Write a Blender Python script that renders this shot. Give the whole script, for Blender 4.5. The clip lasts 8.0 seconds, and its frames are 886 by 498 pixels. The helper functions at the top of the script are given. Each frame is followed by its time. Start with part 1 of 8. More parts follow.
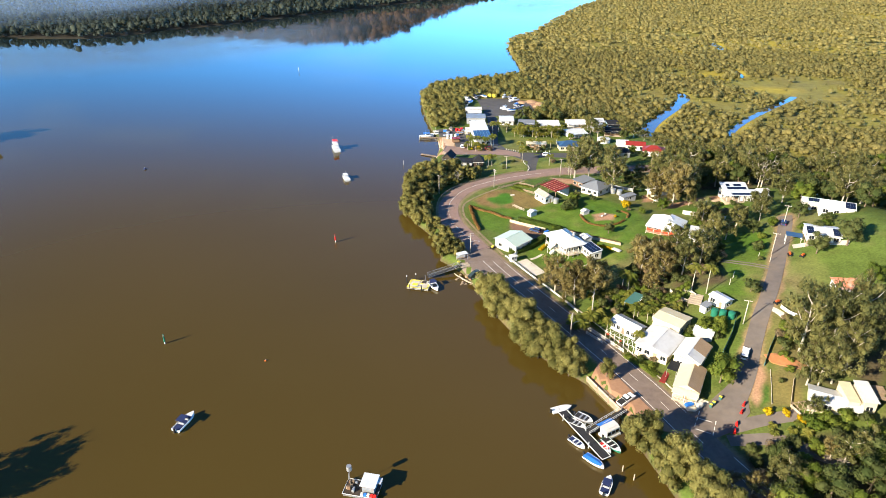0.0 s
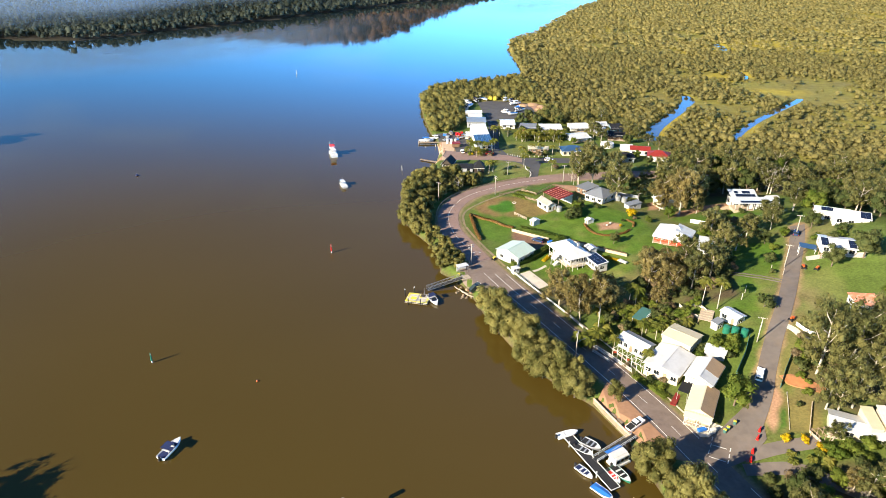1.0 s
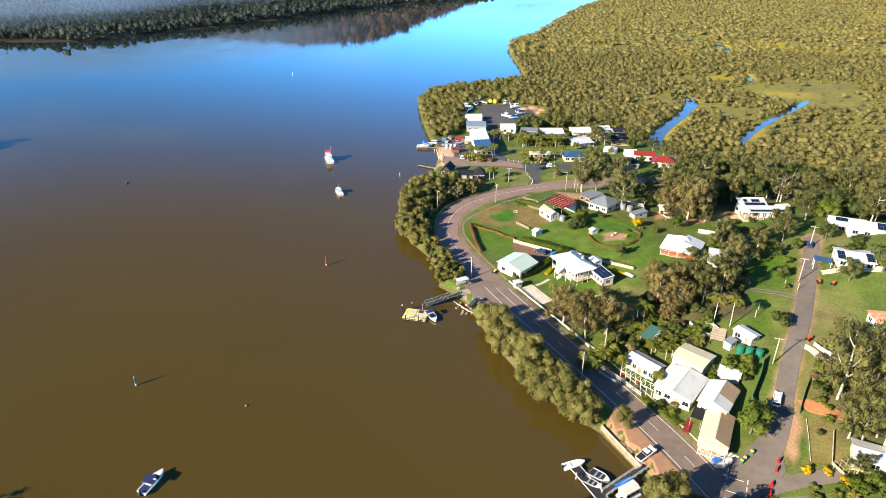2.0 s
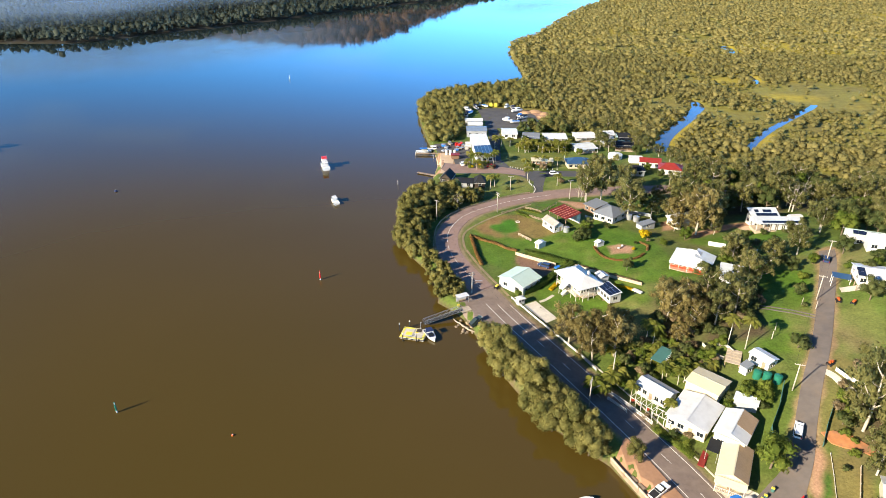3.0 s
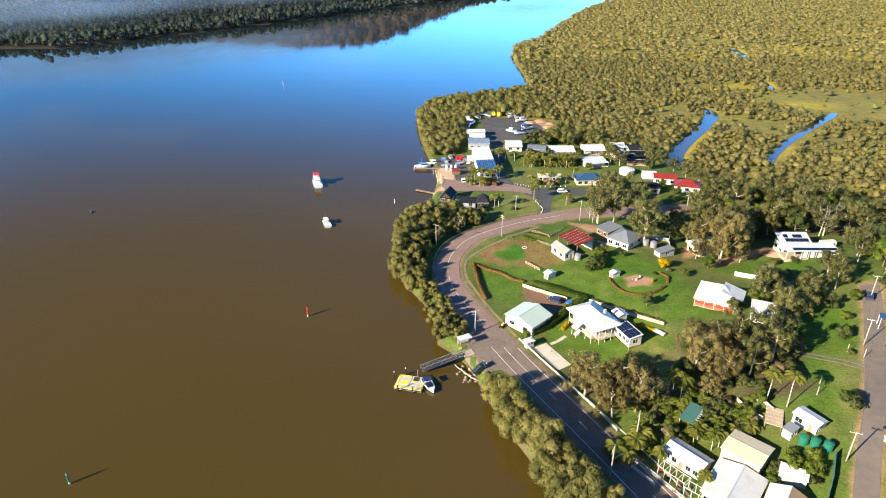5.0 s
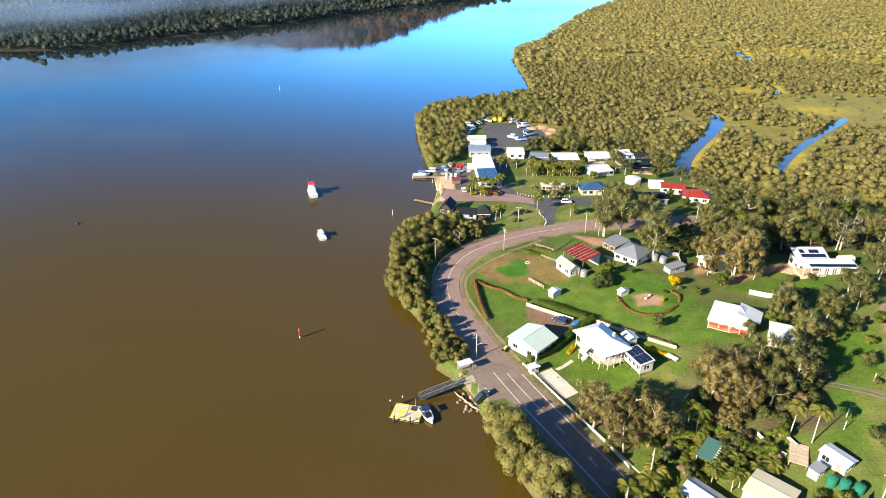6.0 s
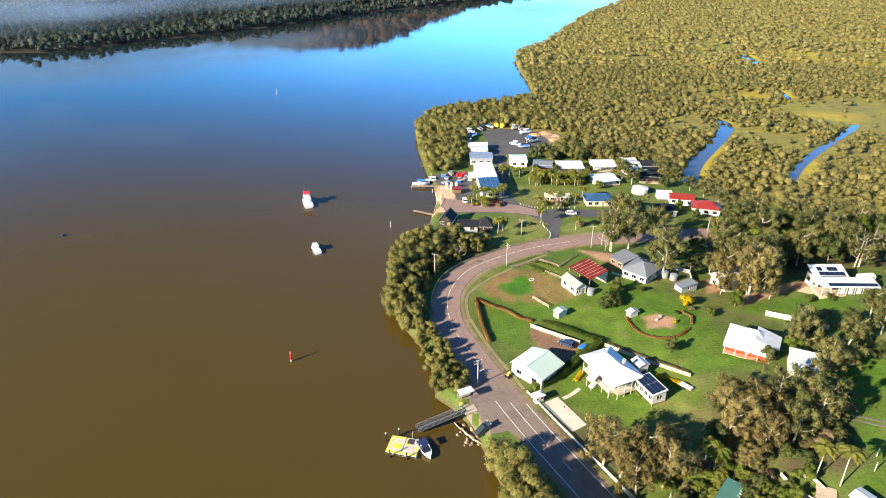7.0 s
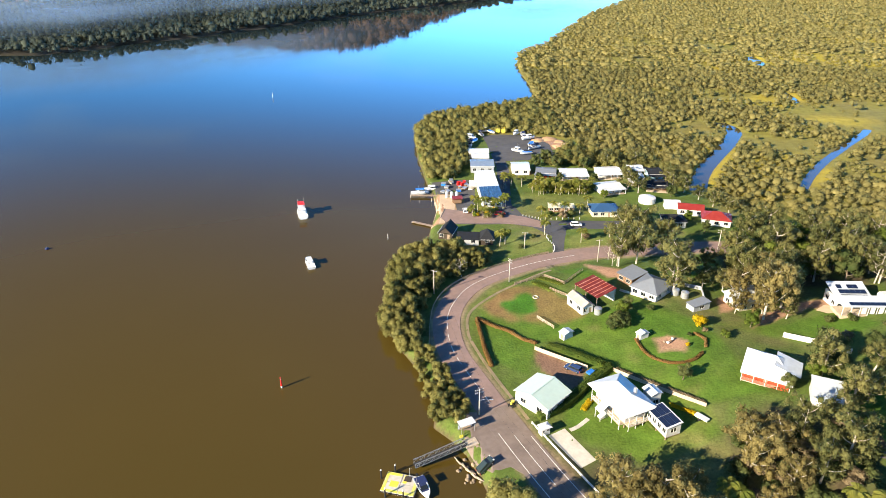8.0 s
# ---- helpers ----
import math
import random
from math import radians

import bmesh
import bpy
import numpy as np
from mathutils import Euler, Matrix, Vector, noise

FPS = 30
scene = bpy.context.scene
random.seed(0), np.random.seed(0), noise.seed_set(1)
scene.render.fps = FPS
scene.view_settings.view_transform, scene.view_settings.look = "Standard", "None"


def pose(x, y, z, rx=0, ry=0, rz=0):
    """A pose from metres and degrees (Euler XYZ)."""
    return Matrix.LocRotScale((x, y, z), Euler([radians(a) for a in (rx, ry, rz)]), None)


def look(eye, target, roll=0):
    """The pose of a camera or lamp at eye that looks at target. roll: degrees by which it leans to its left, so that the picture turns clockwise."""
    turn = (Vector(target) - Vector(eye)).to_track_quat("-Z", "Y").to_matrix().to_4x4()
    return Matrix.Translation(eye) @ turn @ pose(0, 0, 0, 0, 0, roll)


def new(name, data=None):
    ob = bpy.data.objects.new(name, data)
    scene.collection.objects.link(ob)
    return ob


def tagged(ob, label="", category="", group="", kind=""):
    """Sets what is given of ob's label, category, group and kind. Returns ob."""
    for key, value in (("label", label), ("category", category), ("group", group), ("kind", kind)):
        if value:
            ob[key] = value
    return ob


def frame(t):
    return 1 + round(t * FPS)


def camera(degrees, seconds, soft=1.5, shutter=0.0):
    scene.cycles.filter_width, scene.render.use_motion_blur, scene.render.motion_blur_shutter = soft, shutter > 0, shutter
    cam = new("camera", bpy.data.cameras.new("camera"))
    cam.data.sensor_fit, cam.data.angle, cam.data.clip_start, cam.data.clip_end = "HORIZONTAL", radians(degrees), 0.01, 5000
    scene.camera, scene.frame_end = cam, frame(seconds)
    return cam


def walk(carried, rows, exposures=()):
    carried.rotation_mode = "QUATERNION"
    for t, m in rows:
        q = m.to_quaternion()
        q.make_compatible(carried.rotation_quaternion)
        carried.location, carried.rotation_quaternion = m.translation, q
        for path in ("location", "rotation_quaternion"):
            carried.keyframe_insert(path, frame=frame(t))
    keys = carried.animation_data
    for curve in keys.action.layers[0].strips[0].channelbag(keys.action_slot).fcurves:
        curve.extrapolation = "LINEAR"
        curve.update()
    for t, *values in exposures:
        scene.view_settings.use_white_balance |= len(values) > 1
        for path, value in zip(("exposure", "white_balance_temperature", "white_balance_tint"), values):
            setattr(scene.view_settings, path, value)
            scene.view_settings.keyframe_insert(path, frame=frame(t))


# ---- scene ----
cam = camera(68.9, 8.0, 0.85)
PATH = [
    (0, (-1.826, 4.034, 107.437), (-1.82, 5.815, 106.526), -0.1),
    (0.5, (-1.692, 8.402, 107.434), (-1.687, 10.181, 106.521), -0.2),
    (1, (-1.561, 12.93, 107.419), (-1.556, 14.71, 106.507), -0.2),
    (1.5, (-1.431, 17.621, 107.389), (-1.425, 19.4, 106.476), -0.2),
    (1.7, (-1.376, 19.603, 107.377), (-1.37, 21.382, 106.464), -0.3),
    (3, (-0.989, 33.137, 107.167), (-0.983, 34.916, 106.253), -0.3),
    (3.5, (-0.835, 38.588, 107.103), (-0.83, 40.367, 106.19), -0.3),
    (4, (-0.68, 44.235, 107.029), (-0.676, 46.015, 106.116), -0.4),
    (4.5, (-0.54, 49.864, 106.962), (-0.536, 51.643, 106.049), -0.4),
    (4.7, (-0.491, 52.121, 106.947), (-0.489, 53.9, 106.033), -0.5),
    (6, (-0.211, 66.747, 106.755), (-0.209, 68.527, 105.842), -0.5),
    (6.5, (-0.065, 72.313, 106.726), (-0.064, 74.093, 105.813), -0.5),
    (7, (0.12, 77.898, 106.72), (0.12, 79.678, 105.808), -0.4),
    (7.5, (0.329, 83.434, 106.712), (0.328, 85.213, 105.799), -0.4),
    (8, (0.52, 89.002, 106.707), (0.518, 90.782, 105.794), -0.5),
]
walk(cam, [(t, look(e, g, r)) for t, e, g, r in PATH], [(0.0, 1.45), (1.5, 1.42), (3.0, 1.34), (4.6, 1.34), (6.0, 1.52), (8.0, 1.54)])

# ---- light ----
SUN_EL, SUN_AZ = radians(23.5), math.atan2(-0.555, -0.832)
world = bpy.data.worlds.new("sky")
scene.world = world
world.use_nodes = True
wn, wl = world.node_tree.nodes, world.node_tree.links
wn.clear()
w_out, w_bg, w_sky = wn.new("ShaderNodeOutputWorld"), wn.new("ShaderNodeBackground"), wn.new("ShaderNodeTexSky")
w_sky.sky_type, w_sky.sun_disc, w_sky.sun_elevation = "NISHITA", False, SUN_EL
w_sky.sun_rotation = math.pi / 2 - SUN_AZ
w_sky.air_density, w_sky.dust_density, w_sky.ozone_density = 1.0, 0.4, 3.0
w_bg.inputs["Strength"].default_value = 0.107
w_tint = wn.new("ShaderNodeVectorMath")
w_tint.operation = "MULTIPLY"
w_tint.inputs[1].default_value = (0.38, 0.86, 1.34)
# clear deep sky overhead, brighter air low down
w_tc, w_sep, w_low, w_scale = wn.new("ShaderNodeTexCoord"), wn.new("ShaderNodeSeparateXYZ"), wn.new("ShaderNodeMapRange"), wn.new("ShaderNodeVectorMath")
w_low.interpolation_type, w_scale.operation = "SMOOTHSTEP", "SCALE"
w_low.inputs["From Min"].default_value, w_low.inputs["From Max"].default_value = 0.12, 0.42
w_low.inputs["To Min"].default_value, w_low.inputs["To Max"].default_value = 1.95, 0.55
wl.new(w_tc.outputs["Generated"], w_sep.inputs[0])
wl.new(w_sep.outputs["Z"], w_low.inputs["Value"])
# faint high cloud
w_map, w_cloud, w_amount, w_mix = wn.new("ShaderNodeMapping"), wn.new("ShaderNodeTexNoise"), wn.new("ShaderNodeMapRange"), wn.new("ShaderNodeMix")
w_map.inputs["Scale"].default_value = (2.2, 2.2, 9.0)
w_cloud.inputs["Scale"].default_value, w_cloud.inputs["Detail"].default_value = 1.6, 5
w_amount.inputs["From Min"].default_value, w_amount.inputs["From Max"].default_value, w_amount.inputs["To Max"].default_value = 0.55, 0.82, 0.25
w_mix.data_type = "RGBA"
w_mix.inputs["B"].default_value = (9.0, 5.4, 3.9, 1)
wl.new(w_tc.outputs["Generated"], w_map.inputs[0])
wl.new(w_map.outputs[0], w_cloud.inputs["Vector"])
wl.new(w_cloud.outputs[0], w_amount.inputs["Value"])
wl.new(w_amount.outputs[0], w_mix.inputs["Factor"])
wl.new(w_sky.outputs[0], w_mix.inputs["A"])
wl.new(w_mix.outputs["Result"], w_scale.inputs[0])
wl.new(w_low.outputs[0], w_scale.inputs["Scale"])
# the air is deepest blue at right angles to the sun and pales away from it
w_dot, w_side, w_scale2 = wn.new("ShaderNodeVectorMath"), wn.new("ShaderNodeMapRange"), wn.new("ShaderNodeVectorMath")
w_dot.operation, w_scale2.operation, w_side.interpolation_type = "DOT_PRODUCT", "SCALE", "SMOOTHSTEP"
w_dot.inputs[1].default_value = (math.cos(SUN_AZ), math.sin(SUN_AZ), 0.0)
w_side.inputs["From Min"].default_value, w_side.inputs["From Max"].default_value = -0.65, 0.05
w_side.inputs["To Min"].default_value, w_side.inputs["To Max"].default_value = 1.27, 0.54
wl.new(w_tc.outputs["Generated"], w_dot.inputs[0])
wl.new(w_dot.outputs["Value"], w_side.inputs["Value"])
wl.new(w_side.outputs[0], w_scale2.inputs["Scale"])
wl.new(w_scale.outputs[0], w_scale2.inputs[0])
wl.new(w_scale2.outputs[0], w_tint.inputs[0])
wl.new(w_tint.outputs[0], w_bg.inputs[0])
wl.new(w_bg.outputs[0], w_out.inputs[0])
sun = new("sun", bpy.data.lights.new("sun", "SUN"))
sun.data.energy, sun.data.angle, sun.data.color = 5.0, radians(0.6), (1.0, 0.87, 0.66)
_d = Vector((math.cos(SUN_AZ) * math.cos(SUN_EL), math.sin(SUN_AZ) * math.cos(SUN_EL), math.sin(SUN_EL)))
sun.matrix_world = look(_d * 500, (0, 0, 0))


# ---- materials ----
def mat(name, base, rough=0.75, var=0.18, grain=2.5, bump=0.15, metal=0.0, stain=None, stain_amount=0.0, objvar=0.0, spec=0.25):
    """A surface with fine grain, broad patches, slight relief and, where given, stains of a second colour."""
    m = bpy.data.materials.new(name)
    m.use_nodes = True
    n, l = m.node_tree.nodes, m.node_tree.links
    b = n["Principled BSDF"]
    b.inputs["Roughness"].default_value, b.inputs["Metallic"].default_value = rough, metal
    b.inputs["Specular IOR Level"].default_value = spec
    tc = n.new("ShaderNodeTexCoord")
    fine, broad = n.new("ShaderNodeTexNoise"), n.new("ShaderNodeTexNoise")
    fine.inputs["Scale"].default_value, broad.inputs["Scale"].default_value = grain, grain * 0.13
    fine.inputs["Detail"].default_value = broad.inputs["Detail"].default_value = 4
    l.new(tc.outputs["Object"], fine.inputs["Vector"])
    l.new(tc.outputs["Object"], broad.inputs["Vector"])
    add = n.new("ShaderNodeMath")
    add.operation = "ADD"
    l.new(fine.outputs[0], add.inputs[0])
    l.new(broad.outputs[0], add.inputs[1])
    rng = n.new("ShaderNodeMapRange")
    rng.inputs["From Min"].default_value, rng.inputs["From Max"].default_value = 0.55, 1.45
    rng.inputs["To Min"].default_value, rng.inputs["To Max"].default_value = 1 - var, 1 + var
    l.new(add.outputs[0], rng.inputs["Value"])
    val = rng.outputs[0]
    if objvar:
        oi, mr, mu = n.new("ShaderNodeObjectInfo"), n.new("ShaderNodeMapRange"), n.new("ShaderNodeMath")
        mr.inputs["To Min"].default_value, mr.inputs["To Max"].default_value = 1 - objvar, 1 + objvar
        l.new(oi.outputs["Random"], mr.inputs["Value"])
        mu.operation = "MULTIPLY"
        l.new(val, mu.inputs[0])
        l.new(mr.outputs[0], mu.inputs[1])
        val = mu.outputs[0]
    col = n.new("ShaderNodeVectorMath")
    col.operation = "SCALE"
    col.inputs[0].default_value = base
    l.new(val, col.inputs["Scale"])
    out = col.outputs[0]
    if stain:
        mix, st, sr = n.new("ShaderNodeMix"), n.new("ShaderNodeTexNoise"), n.new("ShaderNodeMapRange")
        mix.data_type = "RGBA"
        st.inputs["Scale"].default_value, st.inputs["Detail"].default_value = grain * 0.35, 6
        l.new(tc.outputs["Object"], st.inputs["Vector"])
        sr.inputs["From Min"].default_value, sr.inputs["From Max"].default_value = 0.45, 0.75
        sr.inputs["To Max"].default_value = stain_amount
        l.new(st.outputs[0], sr.inputs["Value"])
        l.new(sr.outputs[0], mix.inputs["Factor"])
        l.new(out, mix.inputs["A"])
        mix.inputs["B"].default_value = (*stain, 1)
        out = mix.outputs["Result"]
    l.new(out, b.inputs["Base Color"])
    if bump:
        bp = n.new("ShaderNodeBump")
        bp.inputs["Strength"].default_value, bp.inputs["Distance"].default_value = bump, 0.05
        l.new(fine.outputs[0], bp.inputs["Height"])
        l.new(bp.outputs[0], b.inputs["Normal"])
    return m


def leaf_mat(name, base, tip, glow=0.3, grain=0.3):
    """Leaves: two tones that vary from leaf to leaf and tree to tree, with some light coming through."""
    m = bpy.data.materials.new(name)
    m.use_nodes = True
    n, l = m.node_tree.nodes, m.node_tree.links
    n.clear()
    out, mix, dif, tr = n.new("ShaderNodeOutputMaterial"), n.new("ShaderNodeMixShader"), n.new("ShaderNodeBsdfDiffuse"), n.new("ShaderNodeBsdfTranslucent")
    geo, oi, cm, ps, pn = n.new("ShaderNodeNewGeometry"), n.new("ShaderNodeObjectInfo"), n.new("ShaderNodeMix"), n.new("ShaderNodeVectorMath"), n.new("ShaderNodeTexNoise")
    cm.data_type = "RGBA"
    cm.inputs["A"].default_value, cm.inputs["B"].default_value = (*base, 1), (*tip, 1)
    pn.inputs["Scale"].default_value, pn.inputs["Detail"].default_value = grain, 5
    l.new(geo.outputs["Position"], pn.inputs["Vector"])
    a1, a2, mr, hr = n.new("ShaderNodeMath"), n.new("ShaderNodeMath"), n.new("ShaderNodeMapRange"), n.new("ShaderNodeMapRange")
    a1.operation = a2.operation = "ADD"
    l.new(oi.outputs["Random"], a1.inputs[1])
    pk = n.new("ShaderNodeMath")
    pk.operation = "MULTIPLY"
    pk.inputs[1].default_value = 3.0
    half = n.new("ShaderNodeMath")
    half.operation = "MULTIPLY"
    half.inputs[1].default_value = 0.45
    l.new(geo.outputs["Random Per Island"], half.inputs[0])
    l.new(pn.outputs[0], pk.inputs[0])
    l.new(half.outputs[0], a1.inputs[0])
    l.new(a1.outputs[0], a2.inputs[0])
    l.new(pk.outputs[0], a2.inputs[1])
    mr.inputs["From Min"].default_value, mr.inputs["From Max"].default_value = 1.5, 3.3
    l.new(a2.outputs[0], mr.inputs["Value"])
    l.new(mr.outputs[0], cm.inputs["Factor"])
    hr.inputs["To Min"].default_value, hr.inputs["To Max"].default_value = 0.9, 1.1
    l.new(geo.outputs["Random Per Island"], hr.inputs["Value"])
    ps.operation = "SCALE"
    l.new(cm.outputs["Result"], ps.inputs[0])
    l.new(hr.outputs[0], ps.inputs["Scale"])
    l.new(ps.outputs[0], dif.inputs[0])
    l.new(ps.outputs[0], tr.inputs[0])
    mix.inputs[0].default_value = glow
    l.new(dif.outputs[0], mix.inputs[1])
    l.new(tr.outputs[0], mix.inputs[2])
    l.new(mix.outputs[0], out.inputs[0])
    return m


M_white = mat("white paint", (0.60, 0.59, 0.56), 0.6, 0.08, stain=(0.42, 0.40, 0.36), stain_amount=0.35)
M_cream = mat("cream weatherboard", (0.55, 0.48, 0.35), 0.7, 0.08)
M_greywall = mat("grey cladding", (0.34, 0.35, 0.36), 0.7, 0.1)
M_brownwall = mat("brown boards", (0.20, 0.12, 0.07), 0.8, 0.2)
M_redwall = mat("red painted boards", (0.48, 0.07, 0.03), 0.7, 0.12)
M_orangewall = mat("orange render", (0.55, 0.24, 0.10), 0.7, 0.1)
M_bluewall = mat("pale blue boards", (0.35, 0.52, 0.62), 0.7, 0.08)
M_roofwhite = mat("white roof sheet", (0.60, 0.60, 0.59), 0.45, 0.07, 1.2, 0.05, stain=(0.40, 0.39, 0.37), stain_amount=0.5)
M_roofcream = mat("cream roof sheet", (0.58, 0.52, 0.36), 0.5, 0.07, 1.2, 0.05, stain=(0.5, 0.44, 0.3), stain_amount=0.35)
M_roofgreen = mat("pale green roof sheet", (0.47, 0.57, 0.48), 0.5, 0.07, 1.2, 0.05, stain=(0.45, 0.5, 0.42), stain_amount=0.3)
M_roofgrey = mat("grey roof sheet", (0.17, 0.185, 0.21), 0.6, 0.12, 1.2, 0.05, stain=(0.15, 0.15, 0.16), stain_amount=0.4)
M_rooflight = mat("light grey roof sheet", (0.52, 0.55, 0.57), 0.45, 0.1, 1.2, 0.05, stain=(0.36, 0.35, 0.33), stain_amount=0.4)
M_roofdark = mat("dark roof sheet", (0.024, 0.025, 0.028), 0.8, 0.2, 1.2, 0.05, spec=0.08)
M_roofblue = mat("blue roof sheet", (0.03, 0.075, 0.16), 0.45, 0.12, 1.2, 0.05)
M_roofrust = mat("rusty red roof sheet", (0.13, 0.014, 0.012), 0.75, 0.3, 1.5, 0.1, stain=(0.24, 0.06, 0.045), stain_amount=0.6)
M_roofred = mat("red roof sheet", (0.22, 0.024, 0.02), 0.55, 0.12, 1.2, 0.05, stain=(0.28, 0.06, 0.04), stain_amount=0.5)
M_rooforange = mat("faded red roof sheet", (0.50, 0.17, 0.09), 0.6, 0.2, 1.5, 0.05, stain=(0.6, 0.5, 0.42), stain_amount=0.8)
M_roofbrown = mat("brown tile roof", (0.36, 0.25, 0.15), 0.7, 0.15)
M_roofworn = mat("worn brownish roof sheet", (0.34, 0.28, 0.24), 0.7, 0.15, 1.5, 0.05, stain=(0.45, 0.42, 0.40), stain_amount=0.5)
M_roofslate = mat("slate blue roof sheet", (0.16, 0.21, 0.29), 0.5, 0.12, 1.2, 0.05, stain=(0.3, 0.33, 0.36), stain_amount=0.4)
M_roofteal = mat("dark green roof sheet", (0.06, 0.15, 0.13), 0.5, 0.15)
M_solar = mat("solar cells", (0.012, 0.018, 0.04), 0.2, 0.2, 4, 0.0, spec=0.5)
M_alu = mat("bare aluminium", (0.62, 0.63, 0.64), 0.35, 0.1, 3, 0.05, metal=0.8)
M_galv = mat("galvanised steel", (0.45, 0.46, 0.47), 0.45, 0.15, 3, 0.05, metal=0.6)
M_timber = mat("weathered timber", (0.30, 0.22, 0.15), 0.85, 0.3, 4, 0.3)
M_paletimber = mat("bleached timber", (0.46, 0.37, 0.27), 0.85, 0.25, 4, 0.3)
M_darktimber = mat("dark wet timber and shaded walls", (0.055, 0.042, 0.032), 0.8, 0.3, 4, 0.3)
M_polewood = mat("grey pole wood", (0.42, 0.37, 0.31), 0.85, 0.2, 3, 0.2)
M_black = mat("black rubber", (0.02, 0.02, 0.021), 0.8, 0.2)
M_deck = mat("black deck grating", (0.030, 0.030, 0.032), 0.8, 0.25, 6, 0.3)
M_concrete = mat("worn concrete", (0.54, 0.49, 0.41), 0.85, 0.15, 1.5, 0.2, stain=(0.28, 0.25, 0.2), stain_amount=0.5)
M_yellow = mat("yellow safety paint", (0.72, 0.60, 0.06), 0.65, 0.12, 2, 0.1, stain=(0.45, 0.42, 0.28), stain_amount=0.7)
M_red = mat("red plastic", (0.60, 0.025, 0.02), 0.45, 0.1)
M_green = mat("green plastic tank", (0.02, 0.15, 0.095), 0.5, 0.1)
M_blue = mat("blue tarpaulin", (0.03, 0.17, 0.55), 0.55, 0.12)
M_navy = mat("navy canvas", (0.02, 0.03, 0.09), 0.7, 0.15)
M_orange = mat("orange enamel", (0.50, 0.10, 0.02), 0.5, 0.1)
M_gel = mat("white gelcoat", (0.66, 0.66, 0.65), 0.25, 0.05, 1, 0.02, spec=0.5)
M_carwhite = mat("white car paint", (0.80, 0.80, 0.80), 0.25, 0.03, 1, 0.0, spec=0.5)
M_cardark = mat("dark car paint", (0.03, 0.045, 0.05), 0.25, 0.05, 1, 0.0, spec=0.5)
M_carblue = mat("dark blue car paint", (0.03, 0.05, 0.12), 0.25, 0.05, 1, 0.0, spec=0.5)
M_asphalt = mat("worn asphalt", (0.195, 0.150, 0.125), 0.95, 0.22, 1.1, 0.25, stain=(0.25, 0.195, 0.16), stain_amount=0.6, spec=0.08)
M_oldroad = mat("pinkish chip seal", (0.26, 0.178, 0.150), 0.92, 0.16, 0.8, 0.25, stain=(0.19, 0.14, 0.125), stain_amount=0.6, spec=0.1)
M_streetroad = mat("grey street seal", (0.145, 0.122, 0.108), 0.92, 0.25, 0.5, 0.25, stain=(0.20, 0.15, 0.11), stain_amount=0.6)
M_hardstand = mat("dark hardstand gravel", (0.075, 0.074, 0.078), 0.95, 0.2, 0.6, 0.3, stain=(0.12, 0.11, 0.1), stain_amount=0.5)
M_line = mat("worn white line paint", (0.70, 0.68, 0.62), 0.7, 0.15, 3, 0.05, stain=(0.3, 0.28, 0.26), stain_amount=0.5)
M_clay = mat("orange clay bank", (0.36, 0.15, 0.06), 0.95, 0.4, 0.9, 0.6, stain=(0.16, 0.10, 0.06), stain_amount=0.9)
M_dirt = mat("red brown dirt", (0.34, 0.19, 0.11), 0.95, 0.25, 0.8, 0.3)
M_sand = mat("pale sand", (0.50, 0.37, 0.25), 0.95, 0.15, 0.8, 0.2)
M_path = mat("trodden gravel path", (0.25, 0.19, 0.115), 0.95, 0.25, 0.9, 0.3, stain=(0.13, 0.13, 0.05), stain_amount=0.7)
M_heap = mat("orange tan sand", (0.44, 0.27, 0.15), 0.95, 0.25, 1.2, 0.4, stain=(0.3, 0.17, 0.09), stain_amount=0.6)
M_soil = mat("garden soil", (0.12, 0.07, 0.045), 0.95, 0.3, 1.5, 0.3)
M_rock = mat("brown rock", (0.24, 0.18, 0.12), 0.9, 0.3, 2, 0.4, objvar=0.3)
M_bark = mat("brown bark", (0.16, 0.12, 0.085), 0.9, 0.3, 4, 0.4)
M_gum = mat("pale gum bark", (0.42, 0.37, 0.30), 0.85, 0.25, 2, 0.2, stain=(0.3, 0.25, 0.2), stain_amount=0.6)
M_palmtrunk = mat("grey palm trunk", (0.46, 0.41, 0.33), 0.85, 0.2, 5, 0.3)
L_mangrove = leaf_mat("mangrove leaves", (0.135, 0.132, 0.042), (0.345, 0.305, 0.105), 0.48)
L_gum = leaf_mat("gum leaves", (0.105, 0.112, 0.04), (0.27, 0.245, 0.09), 0.46)
L_brown = leaf_mat("brownish gum leaves", (0.15, 0.122, 0.046), (0.35, 0.28, 0.108), 0.46)
L_green = leaf_mat("dark green leaves", (0.062, 0.085, 0.028), (0.185, 0.19, 0.07), 0.42)
L_fresh = leaf_mat("fresh green leaves", (0.085, 0.125, 0.022), (0.23, 0.26, 0.05), 0.42)
L_yellow = leaf_mat("yellow leaves", (0.42, 0.27, 0.010), (0.62, 0.46, 0.02))
L_palm = leaf_mat("palm fronds", (0.15, 0.18, 0.035), (0.40, 0.36, 0.085), 0.5)
L_dry = leaf_mat("dry shrub leaves", (0.16, 0.12, 0.07), (0.30, 0.23, 0.13))
L_hedge = leaf_mat("hedge leaves", (0.055, 0.09, 0.018), (0.13, 0.16, 0.035))
L_rusthedge = leaf_mat("rust coloured hedge leaves", (0.20, 0.11, 0.04), (0.30, 0.19, 0.07))
